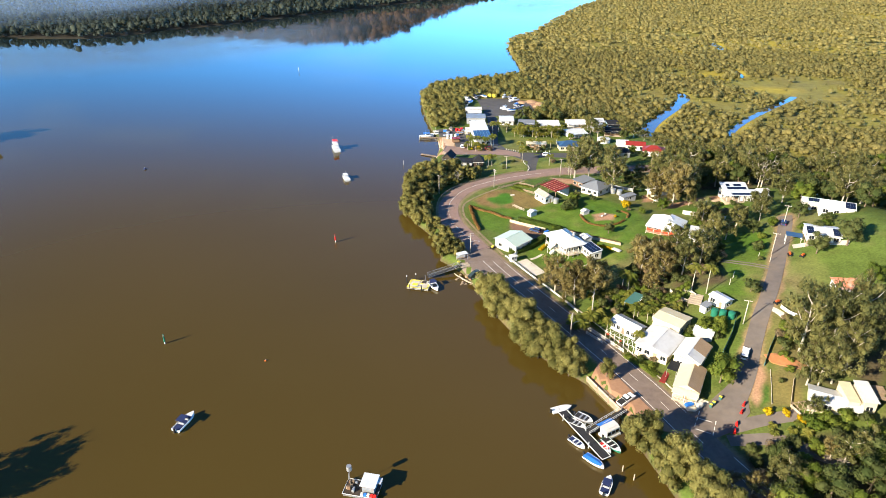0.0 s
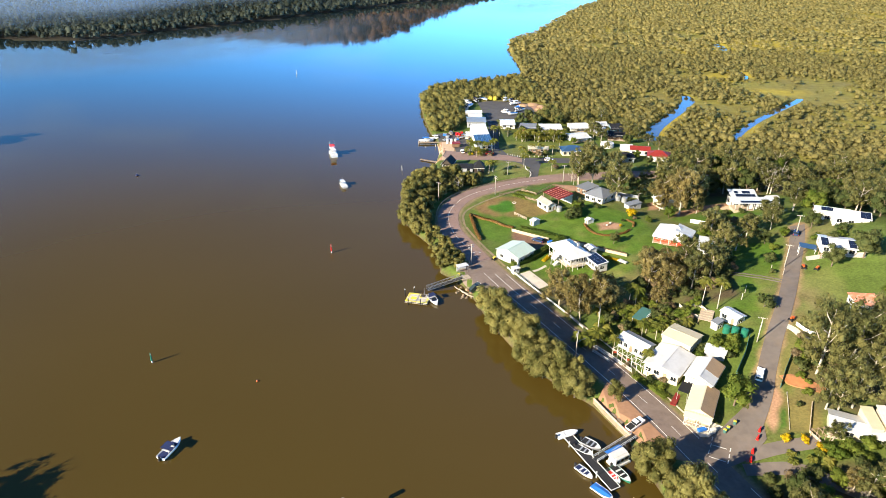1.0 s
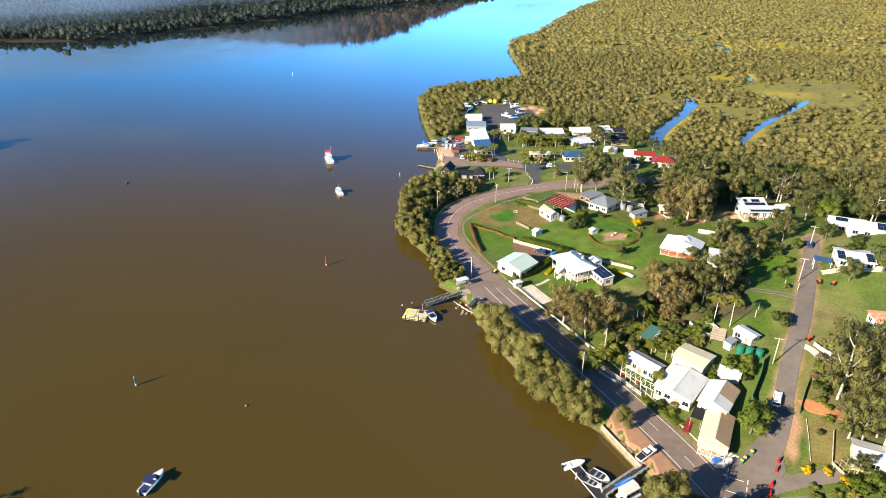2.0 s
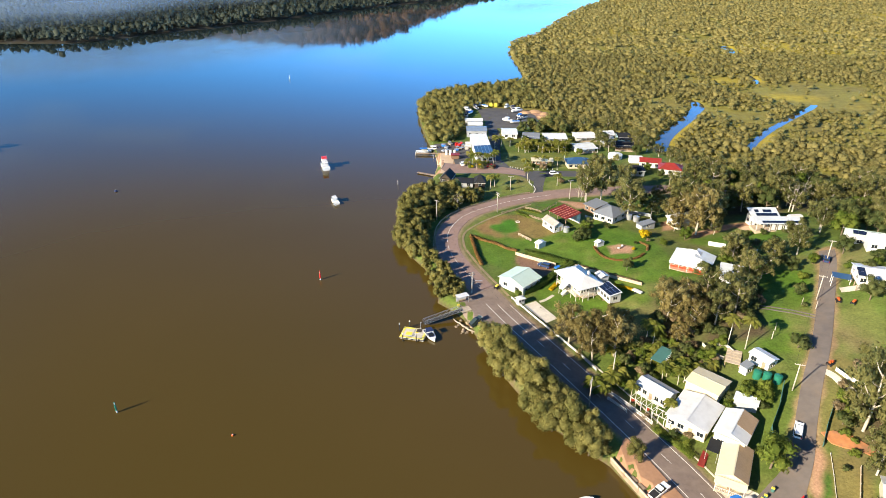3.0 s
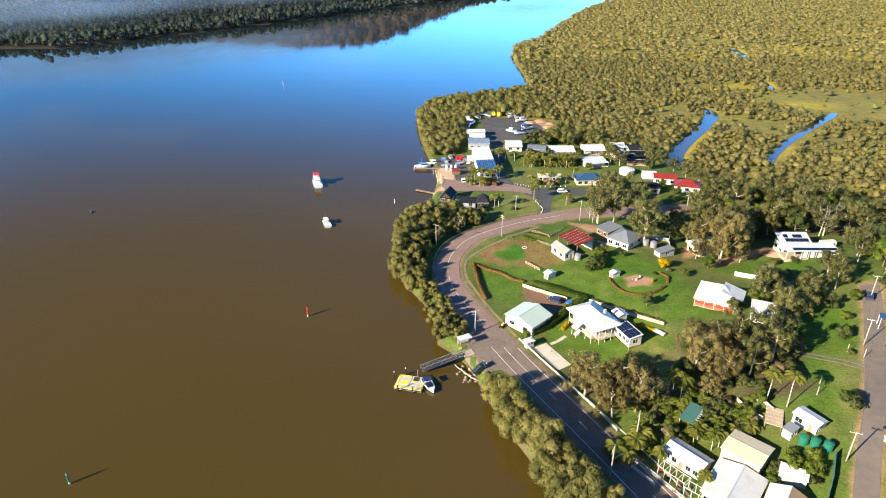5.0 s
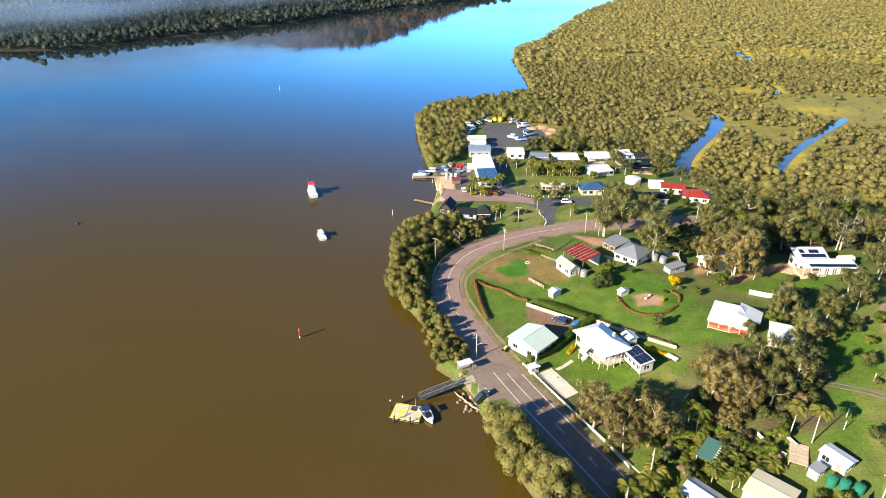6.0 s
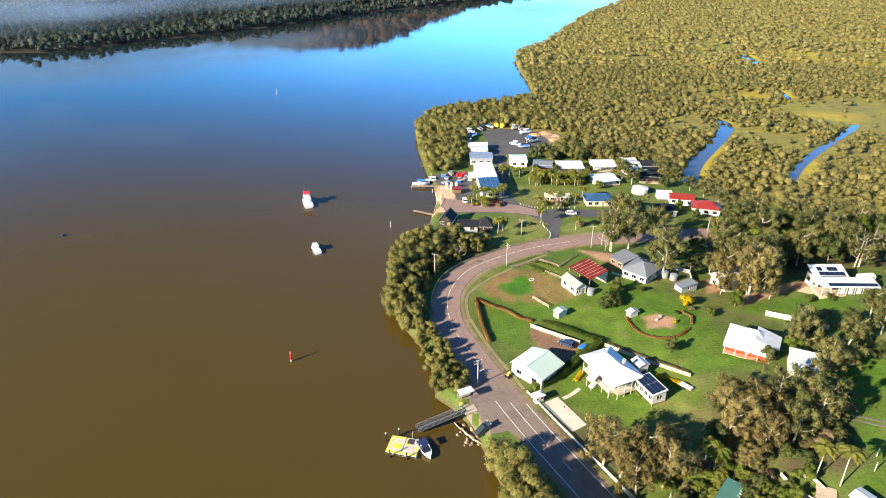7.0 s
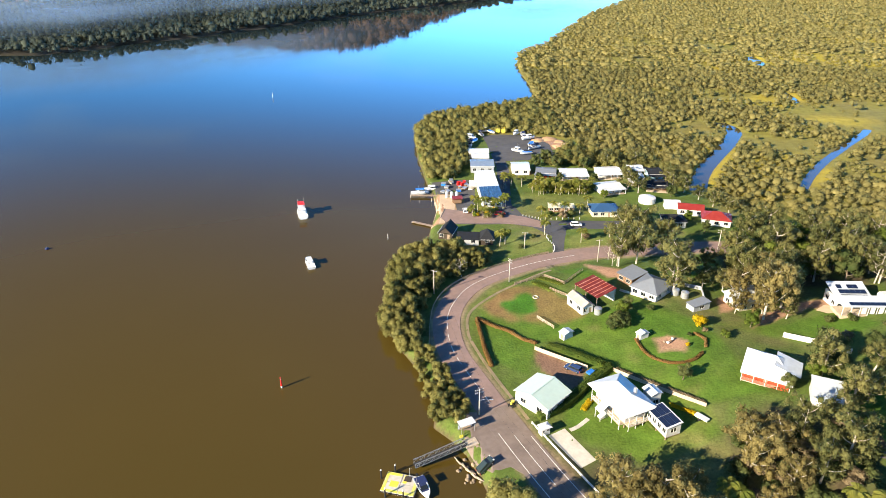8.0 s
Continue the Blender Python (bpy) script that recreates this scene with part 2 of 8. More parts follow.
L_marsh = leaf_mat("marsh scrub leaves", (0.19, 0.175, 0.065), (0.41, 0.345, 0.13), 0.48, 0.12)
L_hill = leaf_mat("hill forest leaves", (0.11, 0.07, 0.05), (0.18, 0.115, 0.08), 0.3, 0.03)
# cooled and dulled: the haze of distance is put into this leaf colour
L_far = leaf_mat("haze-tinted far forest leaves", (0.04, 0.056, 0.048), (0.095, 0.11, 0.085), 0.3, 0.08)


def glass_mat(name, tint):
    m = bpy.data.materials.new(name)
    m.use_nodes = True
    b = m.node_tree.nodes["Principled BSDF"]
    b.inputs["Base Color"].default_value = (*tint, 1)
    b.inputs["Roughness"].default_value, b.inputs["IOR"].default_value = 0.05, 1.5
    return m


M_glass = glass_mat("dark window glass", (0.018, 0.022, 0.026))


# ---- building helpers ----
class Shape:
    """Collects the faces of one mesh."""

    def __init__(self):
        self.v, self.f = [], []

    def face(self, *pts):
        k = len(self.v)
        self.v += [tuple(p) for p in pts]
        self.f.append(tuple(range(k, k + len(pts))))
        return self

    def box(self, x0, x1, y0, y1, z0, z1):
        k = len(self.v)
        self.v += [(x, y, z) for z in (z0, z1) for x, y in ((x0, y0), (x1, y0), (x1, y1), (x0, y1))]
        self.f += [tuple(k + i for i in q) for q in ((3, 2, 1, 0), (4, 5, 6, 7), (0, 1, 5, 4), (1, 2, 6, 5), (2, 3, 7, 6), (3, 0, 4, 7))]
        return self

    def beam(self, a, b, w, h=None):
        """A bar of section w by h from a to b."""
        h = h or w
        a, b = Vector(a), Vector(b)
        d = (b - a).normalized()
        s = d.cross(Vector((0, 0, 1)))
        s = (s.normalized() if s.length > 1e-3 else Vector((1, 0, 0))) * w / 2
        u = s.cross(d).normalized() * h / 2
        k = len(self.v)
        self.v += [tuple(p + i * s + j * u) for p in (a, b) for i, j in ((-1, -1), (1, -1), (1, 1), (-1, 1))]
        self.f += [tuple(k + i for i in q) for q in ((3, 2, 1, 0), (4, 5, 6, 7), (0, 1, 5, 4), (1, 2, 6, 5), (2, 3, 7, 6), (3, 0, 4, 7))]
        return self

    def tube(self, pts, radii, n=8, cap=True):
        """A round bar through the points, with a radius at each."""
        k = len(self.v)
        pts = [Vector(p) for p in pts]
        for i, p in enumerate(pts):
            d = (pts[min(i + 1, len(pts) - 1)] - pts[max(i - 1, 0)]).normalized()
            s = d.cross(Vector((0, 0, 1)) if abs(d.z) < 0.95 else Vector((1, 0, 0))).normalized()
            u = s.cross(d)
            self.v += [tuple(p + radii[i] * (math.cos(2 * math.pi * j / n) * s + math.sin(2 * math.pi * j / n) * u)) for j in range(n)]
        for i in range(len(pts) - 1):
            self.f += [(k + i * n + j, k + i * n + (j + 1) % n, k + (i + 1) * n + (j + 1) % n, k + (i + 1) * n + j) for j in range(n)]
        if cap:
            self.f += [tuple(k + n - 1 - j for j in range(n)), tuple(k + (len(pts) - 1) * n + j for j in range(n))]
        return self

    def slab(self, quad, t):
        """A plate of thickness t below the given outline."""
        k, n = len(self.v), len(quad)
        self.v += [tuple(p) for p in quad] + [(p[0], p[1], p[2] - t) for p in quad]
        self.f += [tuple(range(k, k + n)), tuple(range(k + 2 * n - 1, k + n - 1, -1))]
        self.f += [(k + i, k + n + i, k + n + (i + 1) % n, k + (i + 1) % n) for i in range(n)]
        return self

    def loft(self, rings, close=True):
        """Skin over rings of equal length; ends closed."""
        k, n = len(self.v), len(rings[0])
        for r in rings:
            self.v += [tuple(p) for p in r]
        for i in range(len(rings) - 1):
            for j in range(n if close else n - 1):
                self.f.append((k + i * n + j, k + i * n + (j + 1) % n, k + (i + 1) * n + (j + 1) % n, k + (i + 1) * n + j))
        self.f += [tuple(k + n - 1 - j for j in range(n)), tuple(k + (len(rings) - 1) * n + j for j in range(n))]
        return self

    def mesh(self, name, m, smooth=False, bevel=0.0):
        me = bpy.data.meshes.new(name)
        me.from_pydata(self.v, [], self.f)
        bm = bmesh.new()
        bm.from_mesh(me)
        if bevel:
            bmesh.ops.remove_doubles(bm, verts=bm.verts, dist=1e-4)
            bmesh.ops.bevel(bm, geom=bm.edges[:], offset=bevel, segments=2, affect="EDGES", clamp_overlap=True)
        bmesh.ops.recalc_face_normals(bm, faces=bm.faces)
        bm.to_mesh(me)
        bm.free()
        me.materials.append(m)
        if smooth:
            me.shade_smooth()
        return me


def part(name, shape, m, parent, label="", smooth=False, bevel=0.0):
    """One mesh as a part of a thing, in the thing's own coordinates."""
    me = shape if isinstance(shape, bpy.types.Mesh) else shape.mesh(name, m, smooth, bevel)
    ob = new(name, me)
    ob.parent = parent
    if label:
        ob["label"] = label
    return ob


def thing(name, x, y, z, ang, label, category, group="", kind=""):
    ob = new(name)
    ob.empty_display_size = 0.5
    ob.matrix_basis = pose(x, y, z, 0, 0, ang)
    return tagged(ob, label, category, group, kind)


def fast_mesh(name, verts, quads, m):
    """A mesh from arrays of points and four-cornered faces."""
    me = bpy.data.meshes.new(name)
    verts, quads = np.asarray(verts, np.float32), np.asarray(quads, np.int32)
    me.vertices.add(len(verts))
    me.vertices.foreach_set("co", verts.ravel())
    me.loops.add(quads.size)
    me.loops.foreach_set("vertex_index", quads.ravel())
    me.polygons.add(len(quads))
    me.polygons.foreach_set("loop_start", np.arange(0, quads.size, quads.shape[1], dtype=np.int32))
    me.update(calc_edges=True)
    me.shade_flat()
    me.materials.append(m)
    return me


def smoothstep(a, b, x):
    s = np.clip((np.asarray(x, float) - a) / (b - a), 0, 1)
    return s * s * (3 - 2 * s)


def spline(pts, step=1.0):
    """A smooth line through the plan points, sampled every step metres."""
    p = [np.array(q, float) for q in pts]
    p = [2 * p[0] - p[1]] + p + [2 * p[-1] - p[-2]]
    out = []
    for i in range(1, len(p) - 2):
        n = max(2, int(np.linalg.norm(p[i + 1] - p[i]) / step))
        for k in range(n):
            t = k / n
            out.append(0.5 * (2 * p[i] + (p[i + 1] - p[i - 1]) * t + (2 * p[i - 1] - 5 * p[i] + 4 * p[i + 1] - p[i + 2]) * t * t + (3 * p[i] - p[i - 1] - 3 * p[i + 1] + p[i + 2]) * t ** 3))
    return np.array(out + [p[-2]])


def line_distance(x, y, line):
    best = np.full(np.shape(x), 1e9)
    for (ax, ay), (bx, by) in zip(line[:-1], line[1:]):
        dx, dy = bx - ax, by - ay
        t = np.clip(((x - ax) * dx + (y - ay) * dy) / (dx * dx + dy * dy + 1e-9), 0, 1)
        best = np.minimum(best, np.hypot(x - ax - t * dx, y - ay - t * dy))
    return best


def inside(x, y, poly):
    c = np.zeros(np.shape(x), bool)
    for (ax, ay), (bx, by) in zip(poly, poly[1:] + poly[:1]):
        if ay != by:
            c ^= ((ay > y) != (by > y)) & (x < (bx - ax) * (y - ay) / (by - ay) + ax)
    return c


def depth_in(x, y, poly):
    """Metres inside the outline; negative outside."""
    d = line_distance(x, y, poly + poly[:1])
    return np.where(inside(x, y, poly), d, -d)


# ---- plan of land, water and roads ----
BANK = [(90, -300), (75, 20), (58, 70), (48, 98), (45, 110), (43, 118), (42, 125), (36.3, 137.2), (31, 143), (25, 150), (21, 157), (17, 166), (13.5, 174), (11, 182), (9, 188.5), (6, 196), (2.5, 201), (-1.5, 205), (-1, 213), (-3, 219), (-6, 227), (-11, 236), (-15, 245), (-16, 256), (-15, 270), (-13, 283), (-9, 293), (-5, 303), (-4, 312), (-3, 320)]
BANK_N = [(-2, 330), (-4, 348), (-7, 362), (-12, 395), (-14, 420), (-14.5, 447), (-4, 468), (10, 478), (33, 489), (54, 500), (61, 520), (62, 548), (60, 590), (61, 626), (69, 679), (101, 727), (136, 815), (190, 940), (250, 1043), (420, 1280), (900, 1700), (2500, 2600), (4000, 2600), (4000, -300)]
LAND = BANK + BANK_N
FAR_LAND = [(-4000, 900), (-1500, 800), (-800, 720), (-432, 688), (-355, 680), (-297, 737), (-240, 785), (-160, 868), (-68, 970), (40, 1052), (160, 1190), (420, 1500), (1200, 2100), (2500, 3200), (-4000, 3200)]
CREEK = [(112, 352), (118, 366), (124, 377), (133, 390.5), (149, 413), (161, 433), (163, 442), (160.5, 450)]
POOL = [(256, 612), (259, 645)]
POOL_SMALL = [(227, 500), (230, 522)]
CREEK_SIDE = [(158, 352), (168, 366), (178, 378), (187, 388), (210, 411), (230, 430), (236, 437)]
MAIN_ROAD = [(84, 40), (69, 84), (57.5, 112), (50.8, 129.5), (44, 144.5), (32.4, 168), (20.5, 191), (12.3, 208.8), (6.5, 222.5), (3.4, 230.5), (1.8, 238), (1.4, 246), (2.4, 253), (4.7, 259.4), (7.9, 265.2), (12.9, 270.5), (18.1, 274.3), (25.4, 278.8), (34.2, 283), (42.3, 285.8), (53, 288.6), (75, 291.3), (96, 292.4), (130, 292), (180, 285)]
STREET = [(57, 116), (61.5, 118.5), (66, 121.5), (73.8, 132), (79.3, 142), (85.4, 152.3), (91, 160.8), (98.5, 173), (108.2, 190), (115.5, 203), (121, 214)]
MARSH = [(20, 440), (48, 436), (70, 420), (72, 398), (104, 384), (108, 352), (118, 330), (150, 312), (210, 296), (420, 290), (4000, 250), (4000, 3000), (30, 3000)]
ROAD_LINE = [tuple(p) for p in spline(MAIN_ROAD, 4)]
STREET_LINE = [tuple(p) for p in spline(STREET, 4)]


def hills(x, y):
    u, v = (x - 141.4) / 35.6, (y - 185.5) / 54.9
    z = 19.6 * np.exp(-(u * u + v * v - 0.116 * u * v))
    u, v = (x - 94.3) / 27.6, (y - 145.8) / 70.5
    return z + 7.0 * np.exp(-(u * u + v * v + 1.485 * u * v))


def height(x, y):
    """The height of the land (or of the river bed) at places of the plan."""
    x, y = np.asarray(x, float), np.asarray(y, float)
    d = np.maximum(depth_in(x, y, LAND), depth_in(x, y, FAR_LAND))
    for line, w in ((CREEK, 3.2), (CREEK_SIDE, 1.5), (POOL, 3.0), (POOL_SMALL, 2.2)):
        d = np.minimum(d, line_distance(x, y, line) - w)
    marsh = smoothstep(-12, 4, depth_in(x, y, MARSH))
    base = 2.2 - 1.1 * smoothstep(300, 350, y)
    base = base * (1 - marsh) + 0.55 * marsh
    near = smoothstep(4.5, 15, line_distance(x, y, ROAD_LINE))
    z = base + hills(x, y) * near
    far = smoothstep(20, 400, depth_in(x, y, FAR_LAND))
    z = z + far * (103 * np.exp(-(((x + 190) / 300) ** 2 + ((y - 1480) / 260) ** 2)) + 60 * np.exp(-(((x + 650) / 350) ** 2 + ((y - 1300) / 300) ** 2)))
    return -1.6 + (z + 1.6) * smoothstep(-3.0, 2.2, d)


def ground_at(x, y):
    return float(height(np.array([x]), np.array([y]))[0])


# ---- ground ----
LAWNS = [
    [(9.8, 255), (11.5, 249), (13.5, 228), (22, 221), (25, 235), (32, 236), (40, 224), (62, 206), (76, 208), (73, 240), (58, 255), (44, 245), (38, 253), (31, 262), (22, 266.5), (15.5, 263.4)],
    [(28, 203), (33, 196), (42, 190), (62, 196), (60, 205), (42, 221), (30, 212)],
    [(28, 314), (29.6, 344), (74, 344), (74, 334), (54, 317), (37, 317.5), (32, 322)],
    [(24, 288), (25, 299), (33, 308), (39.6, 300), (38.6, 293), (32, 287)],
    [(44, 295), (47, 302), (56, 305), (70, 300), (68, 295), (53, 290.5)],
    [(76, 240), (100, 228), (120, 236), (112, 246), (96, 240)],
    [(80, 165), (88, 163), (96, 176), (104, 190), (110, 204), (96, 212), (84, 200), (80, 180)],
    [(94, 158), (112, 163), (114, 182), (104, 178)],
    [(80, 268), (96, 276), (94, 286), (78, 284)],
    [(76, 320), (92, 318), (90, 300), (78, 304)],
    [(36.8, 275.2), (46.5, 277.4), (52.5, 267), (49.5, 265.5), (43, 270.5)],
]
BARE = [
    [(25.5, 232), (37.3, 222.6), (33, 215), (29.6, 218.5), (26, 223), (24.6, 227)],
    [(48, 280), (59, 273.5), (58, 268), (53, 268), (49, 276)],
    [(80, 246), (83, 255), (91, 261), (87, 250)],
    [(86, 238), (96, 243.5), (108, 249), (115, 244), (114, 254), (103, 252), (92, 246)],
    [(77.8, 135.5), (79.6, 134.8), (75, 126), (72.5, 122.5), (73.2, 126.5)],
    [(46, 430), (60, 427), (67, 414), (65, 406), (57, 405), (54, 416), (46, 424)],
    [(57, 233), (57, 227), (63, 226.5), (65, 231), (61, 234)],
    [(-5, 314), (0, 323), (-3, 334), (-2, 346), (4.5, 346), (6.5, 326), (3, 314)],
]
# dirt under tree groups, darkened to carry the shade of the crowns
TREE_SHADE_DIRT = [
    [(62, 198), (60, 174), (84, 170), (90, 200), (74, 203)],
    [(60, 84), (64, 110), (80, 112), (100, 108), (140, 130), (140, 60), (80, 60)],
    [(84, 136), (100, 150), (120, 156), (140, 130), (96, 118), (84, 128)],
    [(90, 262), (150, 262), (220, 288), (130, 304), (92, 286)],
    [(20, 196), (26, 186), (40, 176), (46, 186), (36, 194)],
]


PADDOCK = [(12.5, 255.5), (16.5, 262), (22, 265.5), (30, 265.5), (38, 256.5), (41.5, 247), (36, 244.5), (29, 243.5), (19, 246.5), (13.5, 250)]


def grid_lines(*spans):
    out = []
    for a, b, s in spans:
        out += list(np.arange(a, b, s))
    return np.array(out + [spans[-1][1]], float)


def cover(x, y):
    """The colour of what grows or lies on the ground, with tree shade darkened in."""
    n1 = np.array([noise.noise((a * 0.045, b * 0.045, 0.0)) for a, b in zip(x, y)])
    n2 = np.array([noise.noise((a * 0.21, b * 0.21, 4.0)) for a, b in zip(x, y)])
    n3 = np.array([noise.noise((a * 0.012, b * 0.012, 9.0)) for a, b in zip(x, y)])
    col = np.empty((len(x), 3))

    def lay(rgb, w):
        w = np.clip(w, 0, 1)[:, None]
        col[:] = col * (1 - w) + np.array(rgb) * w

    col[:] = (0.088, 0.125, 0.024)
    lay((0.17, 0.14, 0.06), 0.08 + 0.8 * n1 + 0.4 * n2)
    for poly in LAWNS:
        w = smoothstep(-1.2, 1.2, depth_in(x, y, poly) + 1.2 * n2)
        lay((0.068, 0.132, 0.014), w)
        lay((0.105, 0.152, 0.022), w * (0.35 + 1.3 * n1 + 0.4 * n2))
        if poly[0][1] > 285 or poly[0][0] > 90:
            lay((0.16, 0.165, 0.05), w * (0.7 + 0.4 * n1))
        lay((0.20, 0.15, 0.07), w * (-0.28 + 1.2 * n1 + 0.6 * n2))
    lay((0.16, 0.125, 0.045), smoothstep(-1.5, 1.0, depth_in(x, y, [(79, 132.5), (84.7, 130), (82, 120), (75, 121.5)]) + n2) * 0.85)
    w = smoothstep(-1.5, 1.5, depth_in(x, y, PADDOCK) + 1.5 * n2)
    lay((0.20, 0.125, 0.05), w * (0.8 + 0.5 * n1))
    lay((0.05, 0.14, 0.012), smoothstep(6.5, 3.5, np.hypot((x - 23.5), (y - 254.5) * 0.8) + 3 * n2))
    # dry scrubby verge above the hill street
    w = smoothstep(-2.5, 2.5, depth_in(x, y, [(79, 138), (86, 150), (93, 161), (99, 158), (104, 146), (98, 132), (90, 126), (82, 131)]) + 2.0 * n2)
    lay((0.16, 0.135, 0.045), w * (0.8 + 0.6 * n1))
    lay((0.05, 0.10, 0.015), smoothstep(-0.5, 0.5, depth_in(x, y, [(76.1, 129.4), (78.2, 128.7), (75.9, 123.4), (72.8, 122.8)]) + 0.3 * n2))
    # bare dirt below the trees, their shade painted into its colour
    for poly in TREE_SHADE_DIRT:
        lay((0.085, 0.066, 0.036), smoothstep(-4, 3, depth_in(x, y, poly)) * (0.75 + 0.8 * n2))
    dr, ds = line_distance(x, y, ROAD_LINE), line_distance(x, y, STREET_LINE)
    lay((0.27, 0.19, 0.125), smoothstep(5.8, 4.2, dr + 1.0 * n2) * 0.8)
    lay((0.30, 0.19, 0.11), smoothstep(3.6, 2.0, ds + 1.2 * n2) * 0.8)
    for poly in BARE:
        lay((0.36, 0.21, 0.13), smoothstep(-0.8, 0.8, depth_in(x, y, poly) + 0.8 * n2))
    lay((0.15, 0.09, 0.062), smoothstep(-0.8, 0.8, depth_in(x, y, BARE[0]) + 0.6 * n2) * (0.9 + 0.4 * n1))
    marsh = smoothstep(-10, 6, depth_in(x, y, MARSH) + 8 * n1)
    lay((0.22, 0.20, 0.04), marsh)
    lay((0.17, 0.145, 0.05), marsh * (0.35 + 1.2 * n1 + 0.8 * n3))
    lay((0.34, 0.275, 0.035), marsh * smoothstep(0.05, 0.5, n3 + 0.6 * n1))
    far = depth_in(x, y, FAR_LAND)
    lay((0.045, 0.038, 0.028), smoothstep(-25, -5, far))
    lay((0.14, 0.085, 0.055), smoothstep(60, 200, far))
    z = height(x, y)
    lay((0.10, 0.07, 0.04), smoothstep(0.7, 0.2, z) * (1 - 0.6 * marsh) * (y < 600))
    return col, z


gx = grid_lines((-4000, -600, 200), (-600, -40, 20), (-40, 150, 1.0), (150, 250, 2.5), (250, 330, 5), (330, 800, 20), (800, 4000, 200))
gy = grid_lines((-300, 60, 20), (60, 350, 1.0), (350, 450, 2), (450, 660, 3), (660, 1200, 14), (1200, 2000, 50), (2000, 4000, 200))
XX, YY = np.meshgrid(gx, gy)
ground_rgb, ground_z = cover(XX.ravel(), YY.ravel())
ground_z = ground_z + np.array([0.10 * noise.noise((a * 0.3, b * 0.3, 2)) for a, b in zip(XX.ravel(), YY.ravel())]) * (line_distance(XX.ravel(), YY.ravel(), ROAD_LINE) > 5.5) * (line_distance(XX.ravel(), YY.ravel(), STREET_LINE) > 4.5) * (ground_z > 0.6)
nx = len(gx)
ii = (np.arange(len(gy) - 1)[:, None] * nx + np.arange(nx - 1)[None]).ravel()
M_ground = bpy.data.materials.new("ground cover")
M_ground.use_nodes = True
gn, gl = M_ground.node_tree.nodes, M_ground.node_tree.links
gb = gn["Principled BSDF"]
gb.inputs["Roughness"].default_value, gb.inputs["Specular IOR Level"].default_value = 0.95, 0.15
ga, gg, g1, g2, gm, gs, gadd = gn.new("ShaderNodeAttribute"), gn.new("ShaderNodeNewGeometry"), gn.new("ShaderNodeTexNoise"), gn.new("ShaderNodeTexNoise"), gn.new("ShaderNodeMapRange"), gn.new("ShaderNodeVectorMath"), gn.new("ShaderNodeMath")
ga.attribute_name = "cover"
g1.inputs["Scale"].default_value, g1.inputs["Detail"].default_value = 1.6, 5
g2.inputs["Scale"].default_value, g2.inputs["Detail"].default_value = 0.22, 4
gadd.operation, gs.operation = "ADD", "SCALE"
for g in (g1, g2):
    gl.new(gg.outputs["Position"], g.inputs["Vector"])
gl.new(g1.outputs[0], gadd.inputs[0])
gl.new(g2.outputs[0], gadd.inputs[1])
gm.inputs["From Min"].default_value, gm.inputs["From Max"].default_value, gm.inputs["To Min"].default_value, gm.inputs["To Max"].default_value = 0.6, 1.4, 0.62, 1.38
gl.new(gadd.outputs[0], gm.inputs["Value"])
gl.new(ga.outputs["Color"], gs.inputs[0])
gl.new(gm.outputs[0], gs.inputs["Scale"])
gl.new(gs.outputs[0], gb.inputs["Base Color"])
gbp = gn.new("ShaderNodeBump")
gbp.inputs["Strength"].default_value, gbp.inputs["Distance"].default_value = 0.6, 0.25
gl.new(g1.outputs[0], gbp.inputs["Height"])
gl.new(gbp.outputs[0], gb.inputs["Normal"])
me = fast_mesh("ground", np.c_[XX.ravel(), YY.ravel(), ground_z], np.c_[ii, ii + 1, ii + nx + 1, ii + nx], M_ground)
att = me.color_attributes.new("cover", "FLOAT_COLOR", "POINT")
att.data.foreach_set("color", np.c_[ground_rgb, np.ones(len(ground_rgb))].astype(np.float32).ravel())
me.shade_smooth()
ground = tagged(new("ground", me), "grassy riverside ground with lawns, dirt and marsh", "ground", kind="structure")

# the river: brown silt under a smooth skin with faint ripples
M_water = bpy.data.materials.new("silty river water")
M_water.use_nodes = True
qn, ql = M_water.node_tree.nodes, M_water.node_tree.links
qb = qn["Principled BSDF"]
qb.inputs["IOR"].default_value = 1.333
qg, q1, q2, qm, qbump, qr = qn.new("ShaderNodeNewGeometry"), qn.new("ShaderNodeTexNoise"), qn.new("ShaderNodeTexNoise"), qn.new("ShaderNodeMix"), qn.new("ShaderNodeBump"), qn.new("ShaderNodeMapRange")
q1.inputs["Scale"].default_value, q1.inputs["Detail"].default_value = 0.012, 3
q2.inputs["Scale"].default_value, q2.inputs["Detail"].default_value = 0.55, 4
for q in (q1, q2):
    ql.new(qg.outputs["Position"], q.inputs["Vector"])
qm.data_type = "RGBA"
qm.inputs["A"].default_value, qm.inputs["B"].default_value = (0.060, 0.040, 0.0075, 1), (0.076, 0.049, 0.0095, 1)
ql.new(q1.outputs[0], qm.inputs["Factor"])
# the base colour turns from brown to dark blue-green up the river
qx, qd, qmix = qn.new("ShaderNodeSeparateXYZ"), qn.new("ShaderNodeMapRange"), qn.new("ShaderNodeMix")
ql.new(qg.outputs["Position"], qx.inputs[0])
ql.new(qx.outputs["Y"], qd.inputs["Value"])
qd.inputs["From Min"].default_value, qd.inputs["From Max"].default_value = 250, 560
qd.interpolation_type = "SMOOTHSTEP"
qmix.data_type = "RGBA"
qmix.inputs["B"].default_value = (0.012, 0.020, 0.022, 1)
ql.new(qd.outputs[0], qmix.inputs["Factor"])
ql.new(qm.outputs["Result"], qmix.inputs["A"])
